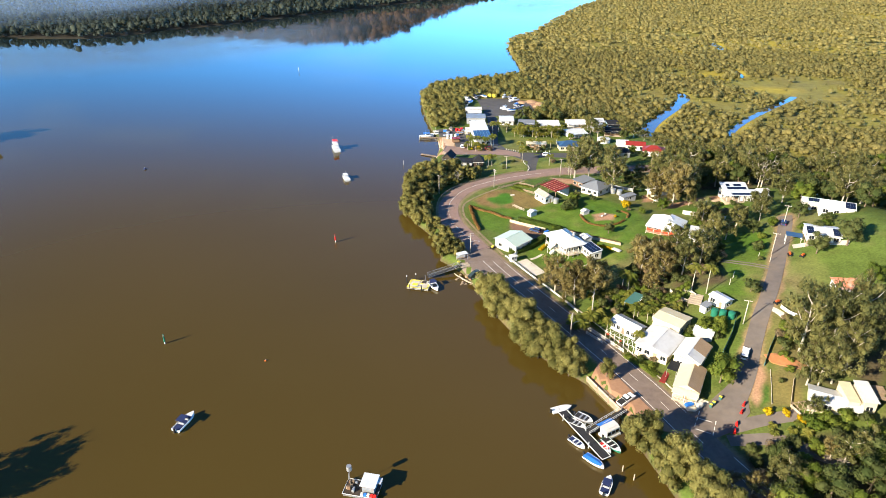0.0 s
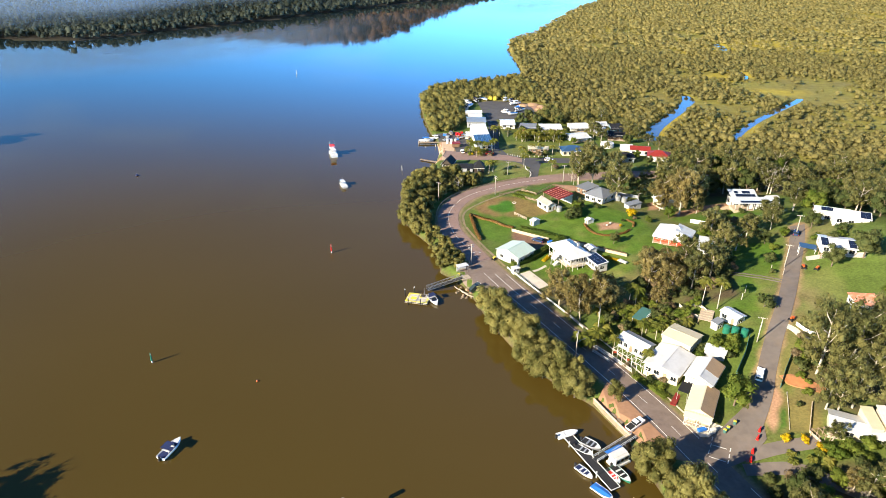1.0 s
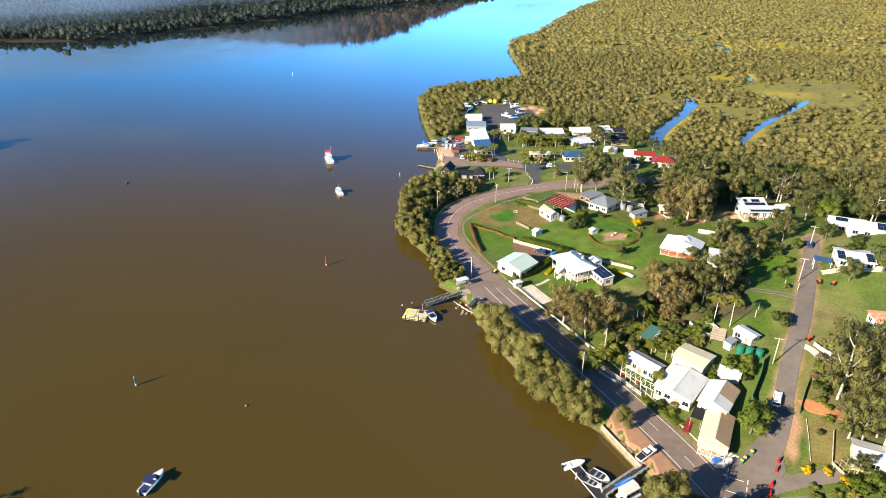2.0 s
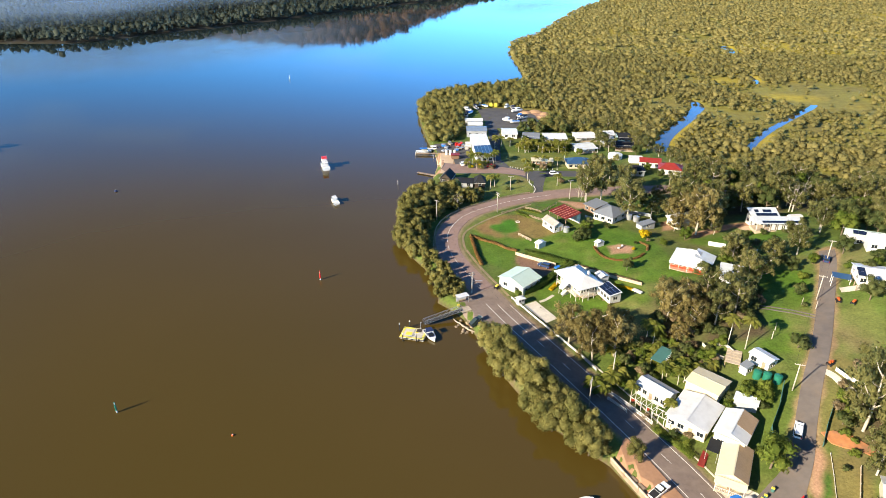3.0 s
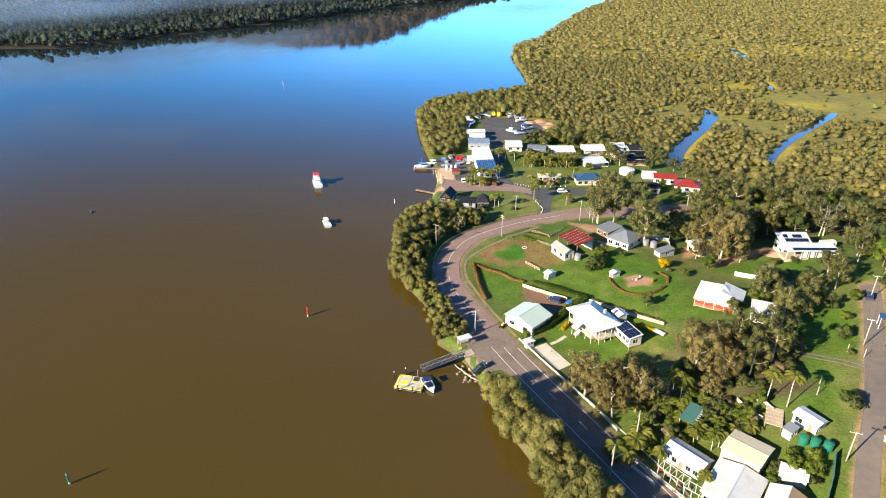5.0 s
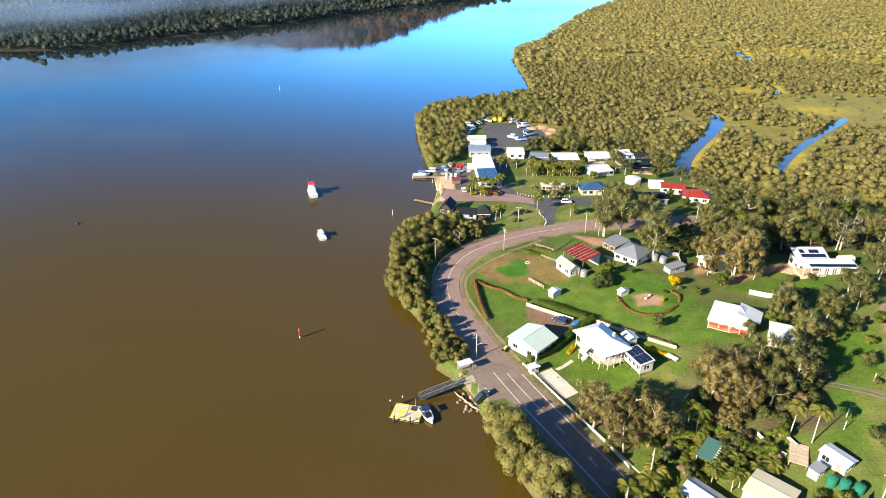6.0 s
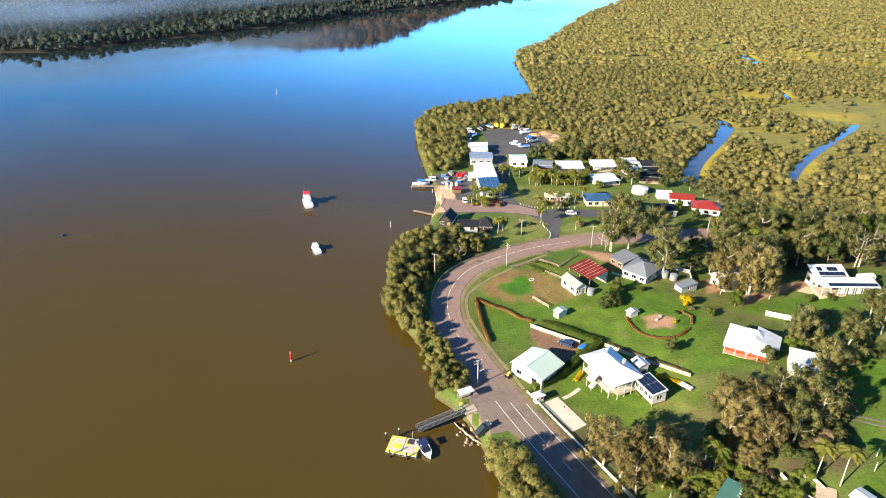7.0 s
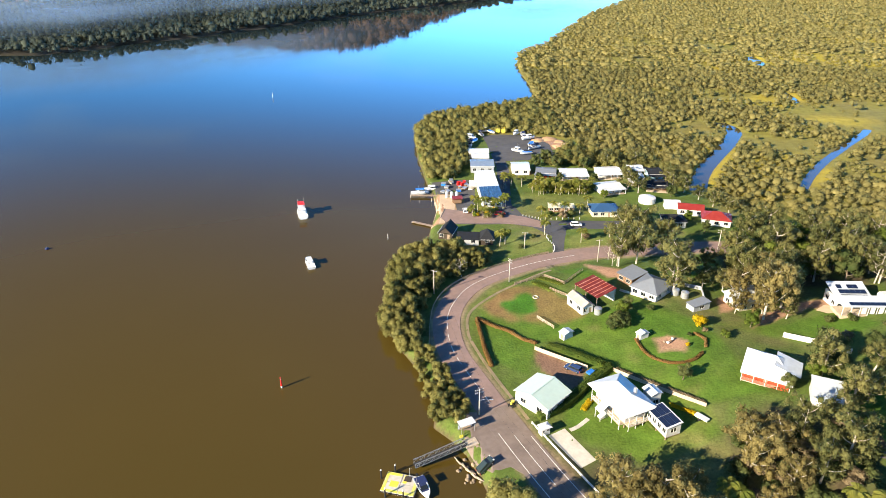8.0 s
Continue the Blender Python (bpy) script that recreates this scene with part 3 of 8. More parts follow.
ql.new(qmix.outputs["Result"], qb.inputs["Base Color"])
qr.inputs["To Min"].default_value, qr.inputs["To Max"].default_value = 0.02, 0.06
ql.new(q1.outputs[0], qr.inputs["Value"])
ql.new(qr.outputs[0], qb.inputs["Roughness"])
qbump.inputs["Strength"].default_value, qbump.inputs["Distance"].default_value = 0.035, 0.06
ql.new(q2.outputs[0], qbump.inputs["Height"])
ql.new(qbump.outputs[0], qb.inputs["Normal"])
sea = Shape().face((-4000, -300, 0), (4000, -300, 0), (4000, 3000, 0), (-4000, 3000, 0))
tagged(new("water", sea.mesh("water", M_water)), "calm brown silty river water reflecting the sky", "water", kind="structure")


# ---- roads ----
def strip(pts, left, right, lift, step=1.0, cross=4):
    """A sheet along a line of the plan that follows the land, with a turned-down edge."""
    p = spline(pts, step)
    t = np.gradient(p, axis=0)
    t /= np.linalg.norm(t, axis=1)[:, None]
    nrm = np.c_[-t[:, 1], t[:, 0]]
    offs = [left] + list(np.linspace(left, right, cross)) + [right]
    cols = [p + nrm * o for o in offs]
    zs = [height(c[:, 0], c[:, 1]) + lift for c in cols]
    zs[0], zs[-1] = zs[0] - 0.3, zs[-1] - 0.3
    v = np.stack([np.c_[c, z] for c, z in zip(cols, zs)], 1)
    n, k = len(p), len(offs)
    i = (np.arange(n - 1)[:, None] * k + np.arange(k - 1)[None]).ravel()
    return v.reshape(-1, 3), np.c_[i, i + k, i + k + 1, i + 1]


def road(name, pts, left, right, m, label, lift=0.07, category="road", cross=4):
    v, q = strip(pts, left, right, lift, cross=cross)
    me = fast_mesh(name, v, q, m)
    return tagged(new(name, me), label, category, kind="structure")


R_SOUTH, R_BEND = MAIN_ROAD[:8], MAIN_ROAD[7:]
main_road = road("road_main", R_SOUTH, 4.3, -3.9, M_asphalt, "grey asphalt riverside road with worn white lines")
bend_road = road("road_bend", R_BEND, 4.2, -3.7, M_oldroad, "pinkish chip-sealed road bending round the bay")
street = road("road_street", STREET, 2.1, -2.1, M_streetroad, "worn grey street climbing the hill", 0.09)


def painted(parent, pts, offset, width, start=0.0, dash=0.0, gap=0.0, end=1e9, lift=0.085):
    """White lines on a road: one sheet, or one piece for every dash."""
    p = spline(pts, 0.5)
    s = np.r_[0, np.cumsum(np.linalg.norm(np.diff(p, axis=0), axis=1))]
    a = start
    while a < min(end, s[-1]) - 0.5:
        b = min(a + dash if dash else end, s[-1], end)
        sel = (s >= a - 0.3) & (s <= b + 0.3)
        q = p[sel]
        if len(q) > 2:
            t = np.gradient(q, axis=0)
            t /= np.linalg.norm(t, axis=1)[:, None]
            nrm = np.c_[-t[:, 1], t[:, 0]]
            l, r = q + nrm * (offset + width / 2), q + nrm * (offset - width / 2)
            v = np.concatenate([np.c_[l, height(l[:, 0], l[:, 1]) + lift], np.c_[r, height(r[:, 0], r[:, 1]) + lift]])
            n = len(q)
            i = np.arange(n - 1)
            part("line", fast_mesh("line", v, np.c_[i, i + n, i + n + 1, i + 1], M_line), None, parent)
        a = b + gap if dash else 1e9


painted(main_road, R_SOUTH, 3.1, 0.17, 30, end=176)
painted(main_road, R_SOUTH, -3.2, 0.17, 30, end=72)
painted(main_road, R_SOUTH, -3.2, 0.17, 88, end=172)
painted(main_road, R_SOUTH, 0.0, 0.14, 30, 3.0, 9.0, end=156)
painted(main_road, R_SOUTH, 0.1, 0.16, 158, end=174)
for px, py, a, l in ((57.3, 119.2, 60, 1.4), (58.5, 121.2, 60, 1.4), (59.6, 123.2, 60, 1.4), (60.4, 116.2, 62, 1.2), (61.3, 117.9, 62, 1.2), (62.2, 119.6, 62, 1.2), (58.4, 117.0, -28, 3.4), (60.2, 120.6, -28, 3.0)):
    ca, sa = math.cos(radians(a)), math.sin(radians(a))
    q = [(px + u * ca - w * sa, py + u * sa + w * ca) for u, w in ((-l / 2, -0.1), (l / 2, -0.1), (l / 2, 0.1), (-l / 2, 0.1))]
    part("line", Shape().face(*[(x, y, ground_at(x, y) + 0.12) for x, y in q]), M_line, street)
painted(bend_road, R_BEND, 0.0, 0.14, 2, 3.0, 2.6, end=40)
painted(bend_road, R_BEND, 0.1, 0.15, 40, end=104)


# ---- river mist and haze sheets ----
M_mist = bpy.data.materials.new("thin river mist")
M_mist.use_nodes = True
mn, ml = M_mist.node_tree.nodes, M_mist.node_tree.links
mn.clear()
m_out, m_mix, m_clear, m_white, m_through, m_half = mn.new("ShaderNodeOutputMaterial"), mn.new("ShaderNodeMixShader"), mn.new("ShaderNodeBsdfTransparent"), mn.new("ShaderNodeBsdfDiffuse"), mn.new("ShaderNodeBsdfTranslucent"), mn.new("ShaderNodeMixShader")
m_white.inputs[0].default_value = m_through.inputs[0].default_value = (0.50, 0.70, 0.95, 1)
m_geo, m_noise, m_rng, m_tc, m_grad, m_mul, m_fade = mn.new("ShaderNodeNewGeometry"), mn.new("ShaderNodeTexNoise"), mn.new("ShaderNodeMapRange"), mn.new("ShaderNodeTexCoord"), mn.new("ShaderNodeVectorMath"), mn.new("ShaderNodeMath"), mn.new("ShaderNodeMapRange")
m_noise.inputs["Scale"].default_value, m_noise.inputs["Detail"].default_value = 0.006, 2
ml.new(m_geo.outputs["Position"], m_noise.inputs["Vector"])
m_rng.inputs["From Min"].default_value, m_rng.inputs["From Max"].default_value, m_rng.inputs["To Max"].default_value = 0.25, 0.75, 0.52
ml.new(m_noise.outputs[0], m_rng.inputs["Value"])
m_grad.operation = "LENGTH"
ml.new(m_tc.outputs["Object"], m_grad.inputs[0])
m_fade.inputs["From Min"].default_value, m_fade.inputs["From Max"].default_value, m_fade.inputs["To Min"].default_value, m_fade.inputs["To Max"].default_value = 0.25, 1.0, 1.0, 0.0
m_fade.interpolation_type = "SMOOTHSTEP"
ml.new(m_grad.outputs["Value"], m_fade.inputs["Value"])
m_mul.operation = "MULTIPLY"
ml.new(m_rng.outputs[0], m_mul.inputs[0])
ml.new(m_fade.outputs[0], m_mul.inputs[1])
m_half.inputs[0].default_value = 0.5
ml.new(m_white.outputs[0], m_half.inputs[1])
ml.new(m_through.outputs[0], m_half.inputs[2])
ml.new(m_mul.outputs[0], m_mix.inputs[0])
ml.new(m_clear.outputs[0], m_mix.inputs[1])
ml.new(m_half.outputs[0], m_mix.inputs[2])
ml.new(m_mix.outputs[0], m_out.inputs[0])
# see-through discs, tinted blue, stand in for mist and distance haze
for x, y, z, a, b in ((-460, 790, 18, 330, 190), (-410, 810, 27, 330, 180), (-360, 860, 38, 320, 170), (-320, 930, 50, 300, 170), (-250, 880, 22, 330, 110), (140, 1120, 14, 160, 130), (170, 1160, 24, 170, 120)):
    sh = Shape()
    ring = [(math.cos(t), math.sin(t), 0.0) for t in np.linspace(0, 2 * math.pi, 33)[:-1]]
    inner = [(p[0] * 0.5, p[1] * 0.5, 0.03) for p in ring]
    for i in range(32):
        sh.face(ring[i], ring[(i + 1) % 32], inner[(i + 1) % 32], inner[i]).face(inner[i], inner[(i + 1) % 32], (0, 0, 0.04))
    mist = tagged(new("mist_bank", sh.mesh("mist_bank", M_mist, True)), "thin pale blue sheet standing in for mist and haze over the far bank", "mist", kind="stuff")
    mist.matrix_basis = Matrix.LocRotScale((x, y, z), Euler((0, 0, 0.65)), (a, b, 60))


# ---- trees ----
rnd = np.random.RandomState(7)


def cards(centres, normals, sizes, rs, aspect=1.4, shake=0.45):
    """Small leaf sprays: one pointed leaf at each place, facing roughly outward; shaded as part of its clump."""
    n = len(centres)
    nn = normals + rs.normal(0, shake, (n, 3))
    nn *= np.where((nn * normals).sum(1) < 0, -1.0, 1.0)[:, None]
    nn /= np.linalg.norm(nn, axis=1)[:, None] + 1e-9
    r = rs.normal(0, 1, (n, 3))
    a = np.cross(nn, r)
    a /= np.linalg.norm(a, axis=1)[:, None] + 1e-9
    b = np.cross(nn, a)
    s = sizes[:, None]
    v = np.stack([centres - a * s * 0.8 - b * s * 0.85, centres + a * s * aspect, centres - a * s * 0.8 + b * s * 0.85], 1)
    soft = normals * 1.0 + nn * 0.35 + np.array([0, 0, 0.3])
    soft /= np.linalg.norm(soft, axis=1)[:, None] + 1e-9
    return v.reshape(-1, 3), np.arange(3 * n).reshape(n, 3), np.repeat(soft, 3, axis=0)


def sphere_dirs(n, rs, up=0.0):
    d = rs.normal(0, 1, (n, 3))
    d[:, 2] += up
    return d / (np.linalg.norm(d, axis=1)[:, None] + 1e-9)


def cores(centres, radii, rs, seg=6, lats=(-50, -5, 40)):
    """The close-leaved inside of each clump: a lumpy rounded body of its own."""
    n = len(centres)
    ang = np.arange(seg) * 2 * math.pi / seg
    d = [(math.cos(radians(t)) * math.cos(a + 0.5 * k), math.cos(radians(t)) * math.sin(a + 0.5 * k), math.sin(radians(t))) for k, t in enumerate(lats) for a in ang] + [(0, 0, 1)]
    d = np.array(d)
    m = len(d)
    turn = rs.uniform(0, 2 * math.pi, n)
    c, q = np.cos(turn)[:, None], np.sin(turn)[:, None]
    dirs = np.stack([d[None, :, 0] * c - d[None, :, 1] * q, d[None, :, 0] * q + d[None, :, 1] * c, np.repeat(d[None, :, 2], n, 0)], 2)
    v = centres[:, None, :] + dirs * radii[:, None, :] * rs.uniform(0.62, 1.2, (n, m, 1))
    f = []
    for k in range(len(lats) - 1):
        for i in range(seg):
            a, b = k * seg + i, k * seg + (i + 1) % seg
            f += [(a, b, b + seg), (a, b + seg, a + seg)]
    k = (len(lats) - 1) * seg
    f += [(k + i, k + (i + 1) % seg, m - 1) for i in range(seg)]
    f = (np.array(f)[None] + (np.arange(n) * m)[:, None, None]).reshape(-1, 3)
    soft = dirs.reshape(-1, 3) + np.array([0, 0, 0.4])
    return v.reshape(-1, 3), f, soft / np.linalg.norm(soft, axis=1)[:, None]


def joined(*pieces):
    """Several (points, faces, normals) as one."""
    k, vs, fs, ns = 0, [], [], []
    for v, f, n in pieces:
        vs.append(v)
        fs.append(f + k)
        ns.append(n)
        k += len(v)
    return np.concatenate(vs), np.concatenate(fs), np.concatenate(ns)


def crown_cards(rs, blobs, per, leaf, core=0.8):
    """Leaf sprays over a set of clumps, each (centre, radii)."""
    c0, n0, s0 = [], [], []
    for c, r in blobs:
        d = sphere_dirs(per, rs, 0.3)
        k = rs.uniform(core, 1.12, (per, 1))
        c0.append(np.array(c) + d * np.array(r) * k)
        n0.append(d)
        s0.append(leaf * rs.uniform(0.6, 1.35, per))
    body = cores(np.array([c for c, r in blobs]), np.array([r for c, r in blobs]) * core, rs)
    return joined(cards(np.concatenate(c0), np.concatenate(n0), np.concatenate(s0), rs), body)


def limb_shape(rs, height_, r0, spread, limbs, lean=0.0, first=0.35):
    """A tapered trunk with limbs; returns the shape and the limb ends."""
    sh, ends = Shape(), []
    top = Vector((lean * height_, rs.uniform(-0.06, 0.06) * height_, height_))
    mid = top * 0.5 + Vector((rs.uniform(-0.3, 0.3), rs.uniform(-0.3, 0.3), 0))
    sh.tube([(0, 0, -0.4), (0, 0, 0.1), mid, top], [r0 * 1.5, r0, r0 * 0.72, r0 * 0.3], 7)
    for i in range(limbs):
        f = first + (1 - first) * (i + 0.5) / limbs
        base = Vector((0, 0, 0)).lerp(mid, f * 2) if f < 0.5 else mid.lerp(top, f * 2 - 1)
        a = i * 2.4 + rs.uniform(-0.4, 0.4)
        e = base + Vector((math.cos(a) * spread, math.sin(a) * spread, spread * rs.uniform(0.5, 1.0))) * (1.15 - 0.5 * f)
        m = base.lerp(e, 0.5) + Vector((0, 0, -0.1 * spread))
        sh.tube([base, m, e], [r0 * 0.42, r0 * 0.3, r0 * 0.12], 5)
        ends.append(np.array(e))
    return sh, ends + [np.array(top)]


def make_tree(seed, kind):
    """Trunk mesh and crown mesh of one tree, about 1 in size: radius and height given by kind."""
    rs = np.random.RandomState(seed)
    if kind == "mangrove":
        sh, ends = limb_shape(rs, 4.6, 0.14, 1.7, 5, rs.uniform(-0.1, 0.1), 0.2)
        blobs = [(e + np.array([0, 0, rs.uniform(-0.2, 0.4)]), np.array([1, 1, 0.85]) * rs.uniform(1.0, 1.5)) for e in ends]
        blobs += [((rs.uniform(-1.8, 1.8), rs.uniform(-1.8, 1.8), rs.uniform(1.0, 3.4)), np.array([1, 1, 0.9]) * rs.uniform(0.9, 1.4)) for _ in range(6)]
        return sh, M_bark, crown_cards(rs, blobs, 130, 0.17, 0.84), L_mangrove
    if kind in ("gum", "brown_gum"):
        sh, ends = limb_shape(rs, 8.2, 0.27, 3.3, 9, rs.uniform(-0.12, 0.12), 0.22)
        blobs = []
        for e in ends:
            for _ in range(3):
                blobs.append((e + rs.normal(0, 1.0, 3) * np.array([1, 1, 0.75]) - np.array([0, 0, 0.5]), np.array([1, 1, 0.85]) * rs.uniform(0.8, 1.4)))
        for _ in range(11):
            a, q = rs.uniform(0, 2 * math.pi), rs.uniform(0.6, 3.2)
            blobs.append(((q * math.cos(a), q * math.sin(a), rs.uniform(2.6, 7.2)), np.array([1, 1, 0.95]) * rs.uniform(0.8, 1.35)))
        return sh, M_gum, crown_cards(rs, blobs, 84, 0.165, 0.5), L_gum if kind == "gum" else L_brown
    if kind in ("broad", "fresh"):
        sh, ends = limb_shape(rs, 5.6, 0.22, 2.4, 6, rs.uniform(-0.08, 0.08), 0.25)
        blobs = [(e + np.array([0, 0, rs.uniform(-0.3, 0.5)]), np.array([1, 1, 0.85]) * rs.uniform(1.2, 1.8)) for e in ends]
        blobs += [((rs.uniform(-2.2, 2.2), rs.uniform(-2.2, 2.2), rs.uniform(2.2, 4.6)), np.array([1, 1, 0.9]) * rs.uniform(1.0, 1.6)) for _ in range(6)]
        return sh, M_bark, crown_cards(rs, blobs, 125, 0.19, 0.82), L_green if kind == "broad" else L_fresh
    if kind in ("shrub", "yellow_shrub", "dry_shrub", "fresh_shrub"):
        sh, ends = limb_shape(rs, 1.4, 0.06, 0.7, 5, 0, 0.1)
        blobs = [(e * np.array([1.1, 1.1, 0.9]), np.array([1, 1, 0.8]) * rs.uniform(0.55, 0.85)) for e in ends]
        return sh, M_bark, crown_cards(rs, blobs, 80, 0.13, 0.75), {"shrub": L_green, "yellow_shrub": L_yellow, "dry_shrub": L_dry, "fresh_shrub": L_fresh}[kind]
    if kind == "bare":
        sh, ends = limb_shape(rs, 6.5, 0.16, 2.4, 9, 0.05, 0.25)
        for e in ends:
            for _ in range(3):
                d = Vector((rs.uniform(-1, 1), rs.uniform(-1, 1), rs.uniform(0.2, 1.2)))
                sh.tube([e, Vector(e) + d * 0.6, Vector(e) + d * 1.1 + Vector((0, 0, 0.1))], [0.035, 0.025, 0.012], 4)
        return sh, M_gum, None, None


def frond_mesh(rs, n=15, length=2.2, z=5.0, droop=1.0):
    """A palm's head: arching fronds, each a midrib with two combs of leaflets."""
    v, q = [], []
    for i in range(n):
        a, up = i * 2.4 + rs.uniform(-0.2, 0.2), rs.uniform(-0.1, 1.1)
        d, side = np.array([math.cos(a), math.sin(a), 0]), np.array([-math.sin(a), math.cos(a), 0])
        pts = []
        for k in range(7):
            t = k / 6
            pts.append(np.array([0, 0, z]) + d * length * t * (1 - 0.2 * t) + np.array([0, 0, 1]) * length * (up * t - droop * (0.55 + 0.5 * up) * t * t))
        for k in range(6):
            for m in range(2):
                p = pts[k] * (1 - m / 2) + pts[k + 1] * m / 2
                w = length * 0.24 * math.sin(0.35 + 2.5 * (k + m / 2) / 6)
                for sg in (-1, 1):
                    o = p + sg * side * w + np.array([0, 0, -0.35 * w]) + d * 0.35 * w
                    dd = d * length * 0.055
                    b = len(v)
                    v += [p - dd, p + dd, o + dd * 0.5, o - dd * 0.5]
                    q.append((b, b + 1, b + 2, b + 3))
    return np.array(v), np.array(q), None


def palm_variant(seed, h, thick=0.13):
    rs = np.random.RandomState(seed)
    sh = Shape().tube([(0, 0, -0.3), (0.05, 0, h * 0.3), (0.12, 0.05, h * 0.7), (0.1, 0.05, h)], [thick * 1.5, thick, thick * 0.85, thick * 0.8], 8)
    sh.tube([(0.1, 0.05, h - 0.1), (0.1, 0.05, h + 0.7)], [thick * 1.05, thick * 0.6], 8)
    return sh, frond_mesh(rs, 18, 2.9, h + 0.55)


def leaf_mesh(name, v, q, normals, m):
    me = fast_mesh(name, v, q, m)
    if normals is not None:
        me.shade_smooth()
        me.normals_split_custom_set_from_vertices(normals.astype(np.float32))
    return me


TREE_MASTERS = {}


def master(kind, seed, label, category, name):
    key = (kind, seed)
    if key not in TREE_MASTERS:
        if kind.startswith("palm"):
            sh, leaves = palm_variant(seed, {"palm": 5.2, "palm_tall": 8.0, "palm_low": 1.6}[kind])
            bark, lm = M_palmtrunk, L_palm
        else:
            sh, bark, leaves, lm = make_tree(seed, kind)
        TREE_MASTERS[key] = (sh.mesh("trunk", bark, True), leaf_mesh("crown", *leaves, lm) if leaves is not None else None)
    return TREE_MASTERS[key]


TREE_WORDS = {
    "mangrove": ("mangrove_tree", "olive green mangrove tree on the river bank", "tree"),
    "gum": ("gum_tree", "tall grey-green gum tree with a pale trunk", "tree"),
    "brown_gum": ("gum_tree", "brownish gum tree with an open crown", "tree"),
    "broad": ("shade_tree", "dense dark green broad-leaved shade tree", "tree"),
    "fresh": ("garden_tree", "bright green leafy garden tree", "tree"),
    "bare": ("bare_tree", "leafless pale grey tree with thin branches", "tree"),
    "shrub": ("shrub", "rounded dark green garden shrub", "shrub"),
    "fresh_shrub": ("shrub", "bright green leafy garden shrub", "shrub"),
    "yellow_shrub": ("yellow_shrub", "bright yellow flowering garden shrub", "shrub"),
    "dry_shrub": ("dry_shrub", "pale brown dry garden shrub", "shrub"),
    "palm": ("palm_tree", "slender palm tree with arching yellow-green fronds", "palm"),
    "palm_tall": ("palm_tree", "tall palm tree with a pale bare trunk", "palm"),
    "palm_low": ("palm_clump", "low palm with broad arching fronds", "palm"),
}


def plant(kind, x, y, size=1.0, tall=1.0, seed=None, z=None):
    """A tree of a kind at a place of the plan."""
    seed = int(rnd.randint(0, 5)) if seed is None else seed
    name, label, category = TREE_WORDS[kind]
    trunk, crown = master(kind, seed, label, category, name)
    ob = thing(name, x, y, max(ground_at(x, y), 0.0) if z is None else z, rnd.uniform(0, 360), label, category)
    ob.scale = (size, size, size * tall)
    part("trunk", trunk, None, ob)
    if crown:
        part("crown", crown, None, ob)
    return ob


def scatter(poly, gap, seed, margin=0.0, keep=None):
    """Places inside an outline, about gap apart: a shaken grid."""
    rs = np.random.RandomState(seed)
    xs, ys = [p[0] for p in poly], [p[1] for p in poly]
    a, b = np.meshgrid(np.arange(min(xs), max(xs), gap), np.arange(min(ys), max(ys), gap * 0.87))
    a = a + (np.arange(len(a)) % 2)[:, None] * gap / 2
    cx, cy = a.ravel() + rs.uniform(-0.42, 0.42, a.size) * gap, b.ravel() + rs.uniform(-0.42, 0.42, a.size) * gap
    ok = depth_in(cx, cy, poly) > margin
    cx, cy = cx[ok], cy[ok]
    if keep is not None:
        ok = keep(cx, cy)
        cx, cy = cx[ok], cy[ok]
    return list(zip(cx, cy))


# mangroves along the bank
SHORE_WEST = [(2.5, 201), (-3, 205), (-3.2, 214), (-5.2, 220), (-8.7, 228), (-13.7, 237), (-17.7, 246), (-18.4, 257), (-17.6, 271), (-15.2, 283), (-11.5, 288), (-6, 289), (2, 288), (14, 286.5), (20, 285), (20, 282.5), (9, 276), (1, 268), (-4, 258), (-5.5, 248), (-4.5, 236), (-1, 227), (3, 219), (6.5, 210), (5, 204)]
SHORE_MID = [(10.6, 181), (10.2, 179), (12, 173.5), (15.3, 164.5), (18.8, 156.5), (22.8, 149), (28.6, 141.6), (34.6, 136.8), (36.6, 139.5), (28.5, 153), (23, 163), (18.6, 172), (14.8, 179.5), (13, 181.5)]
for x, y in scatter(SHORE_WEST, 2.9, 3, 0.5):
    near = float(np.clip(0.42 + 0.05 * (line_distance(np.array([x]), np.array([y]), ROAD_LINE)[0] - 5.0), 0.42, 1.0))
    plant("mangrove", x, y, rnd.uniform(0.85, 1.12) * near, rnd.uniform(0.95, 1.25))
for x, y in scatter(SHORE_MID, 2.9, 4):
    near = float(np.clip(0.55 + 0.07 * (line_distance(np.array([x]), np.array([y]), ROAD_LINE)[0] - 5.0), 0.5, 1.12))
    plant("mangrove", x, y, rnd.uniform(0.9, 1.15) * near, rnd.uniform(1.0, 1.3))
for x, y, s in ((40.6, 136.8, 0.8), (43.0, 113.6, 1.2), (45.2, 115.2, 1.0), (41.6, 115.6, 0.95), (44.8, 111.6, 1.05), (42.6, 117.4, 0.85), (47.5, 104.4, 1.25), (50.0, 106.2, 1.05), (45.6, 106.6, 1.05), (49.6, 102.0, 1.1), (46.4, 102.2, 1.0), (47.8, 107.6, 0.9), (50.5, 98.5, 1.2), (53.0, 96.8, 1.1), (52.8, 100.6, 0.9), (50.5, 94, 1.2), (54.5, 93, 1.1)):
    plant("mangrove", x, y, s, 1.3)
PENINSULA = [(-6, 362), (-11, 395), (-14, 420), (-15, 447), (-5, 467), (10, 477), (33, 488), (54, 499), (66, 470), (66, 428), (48, 433), (24, 436), (13, 420), (12, 380), (6, 364)]
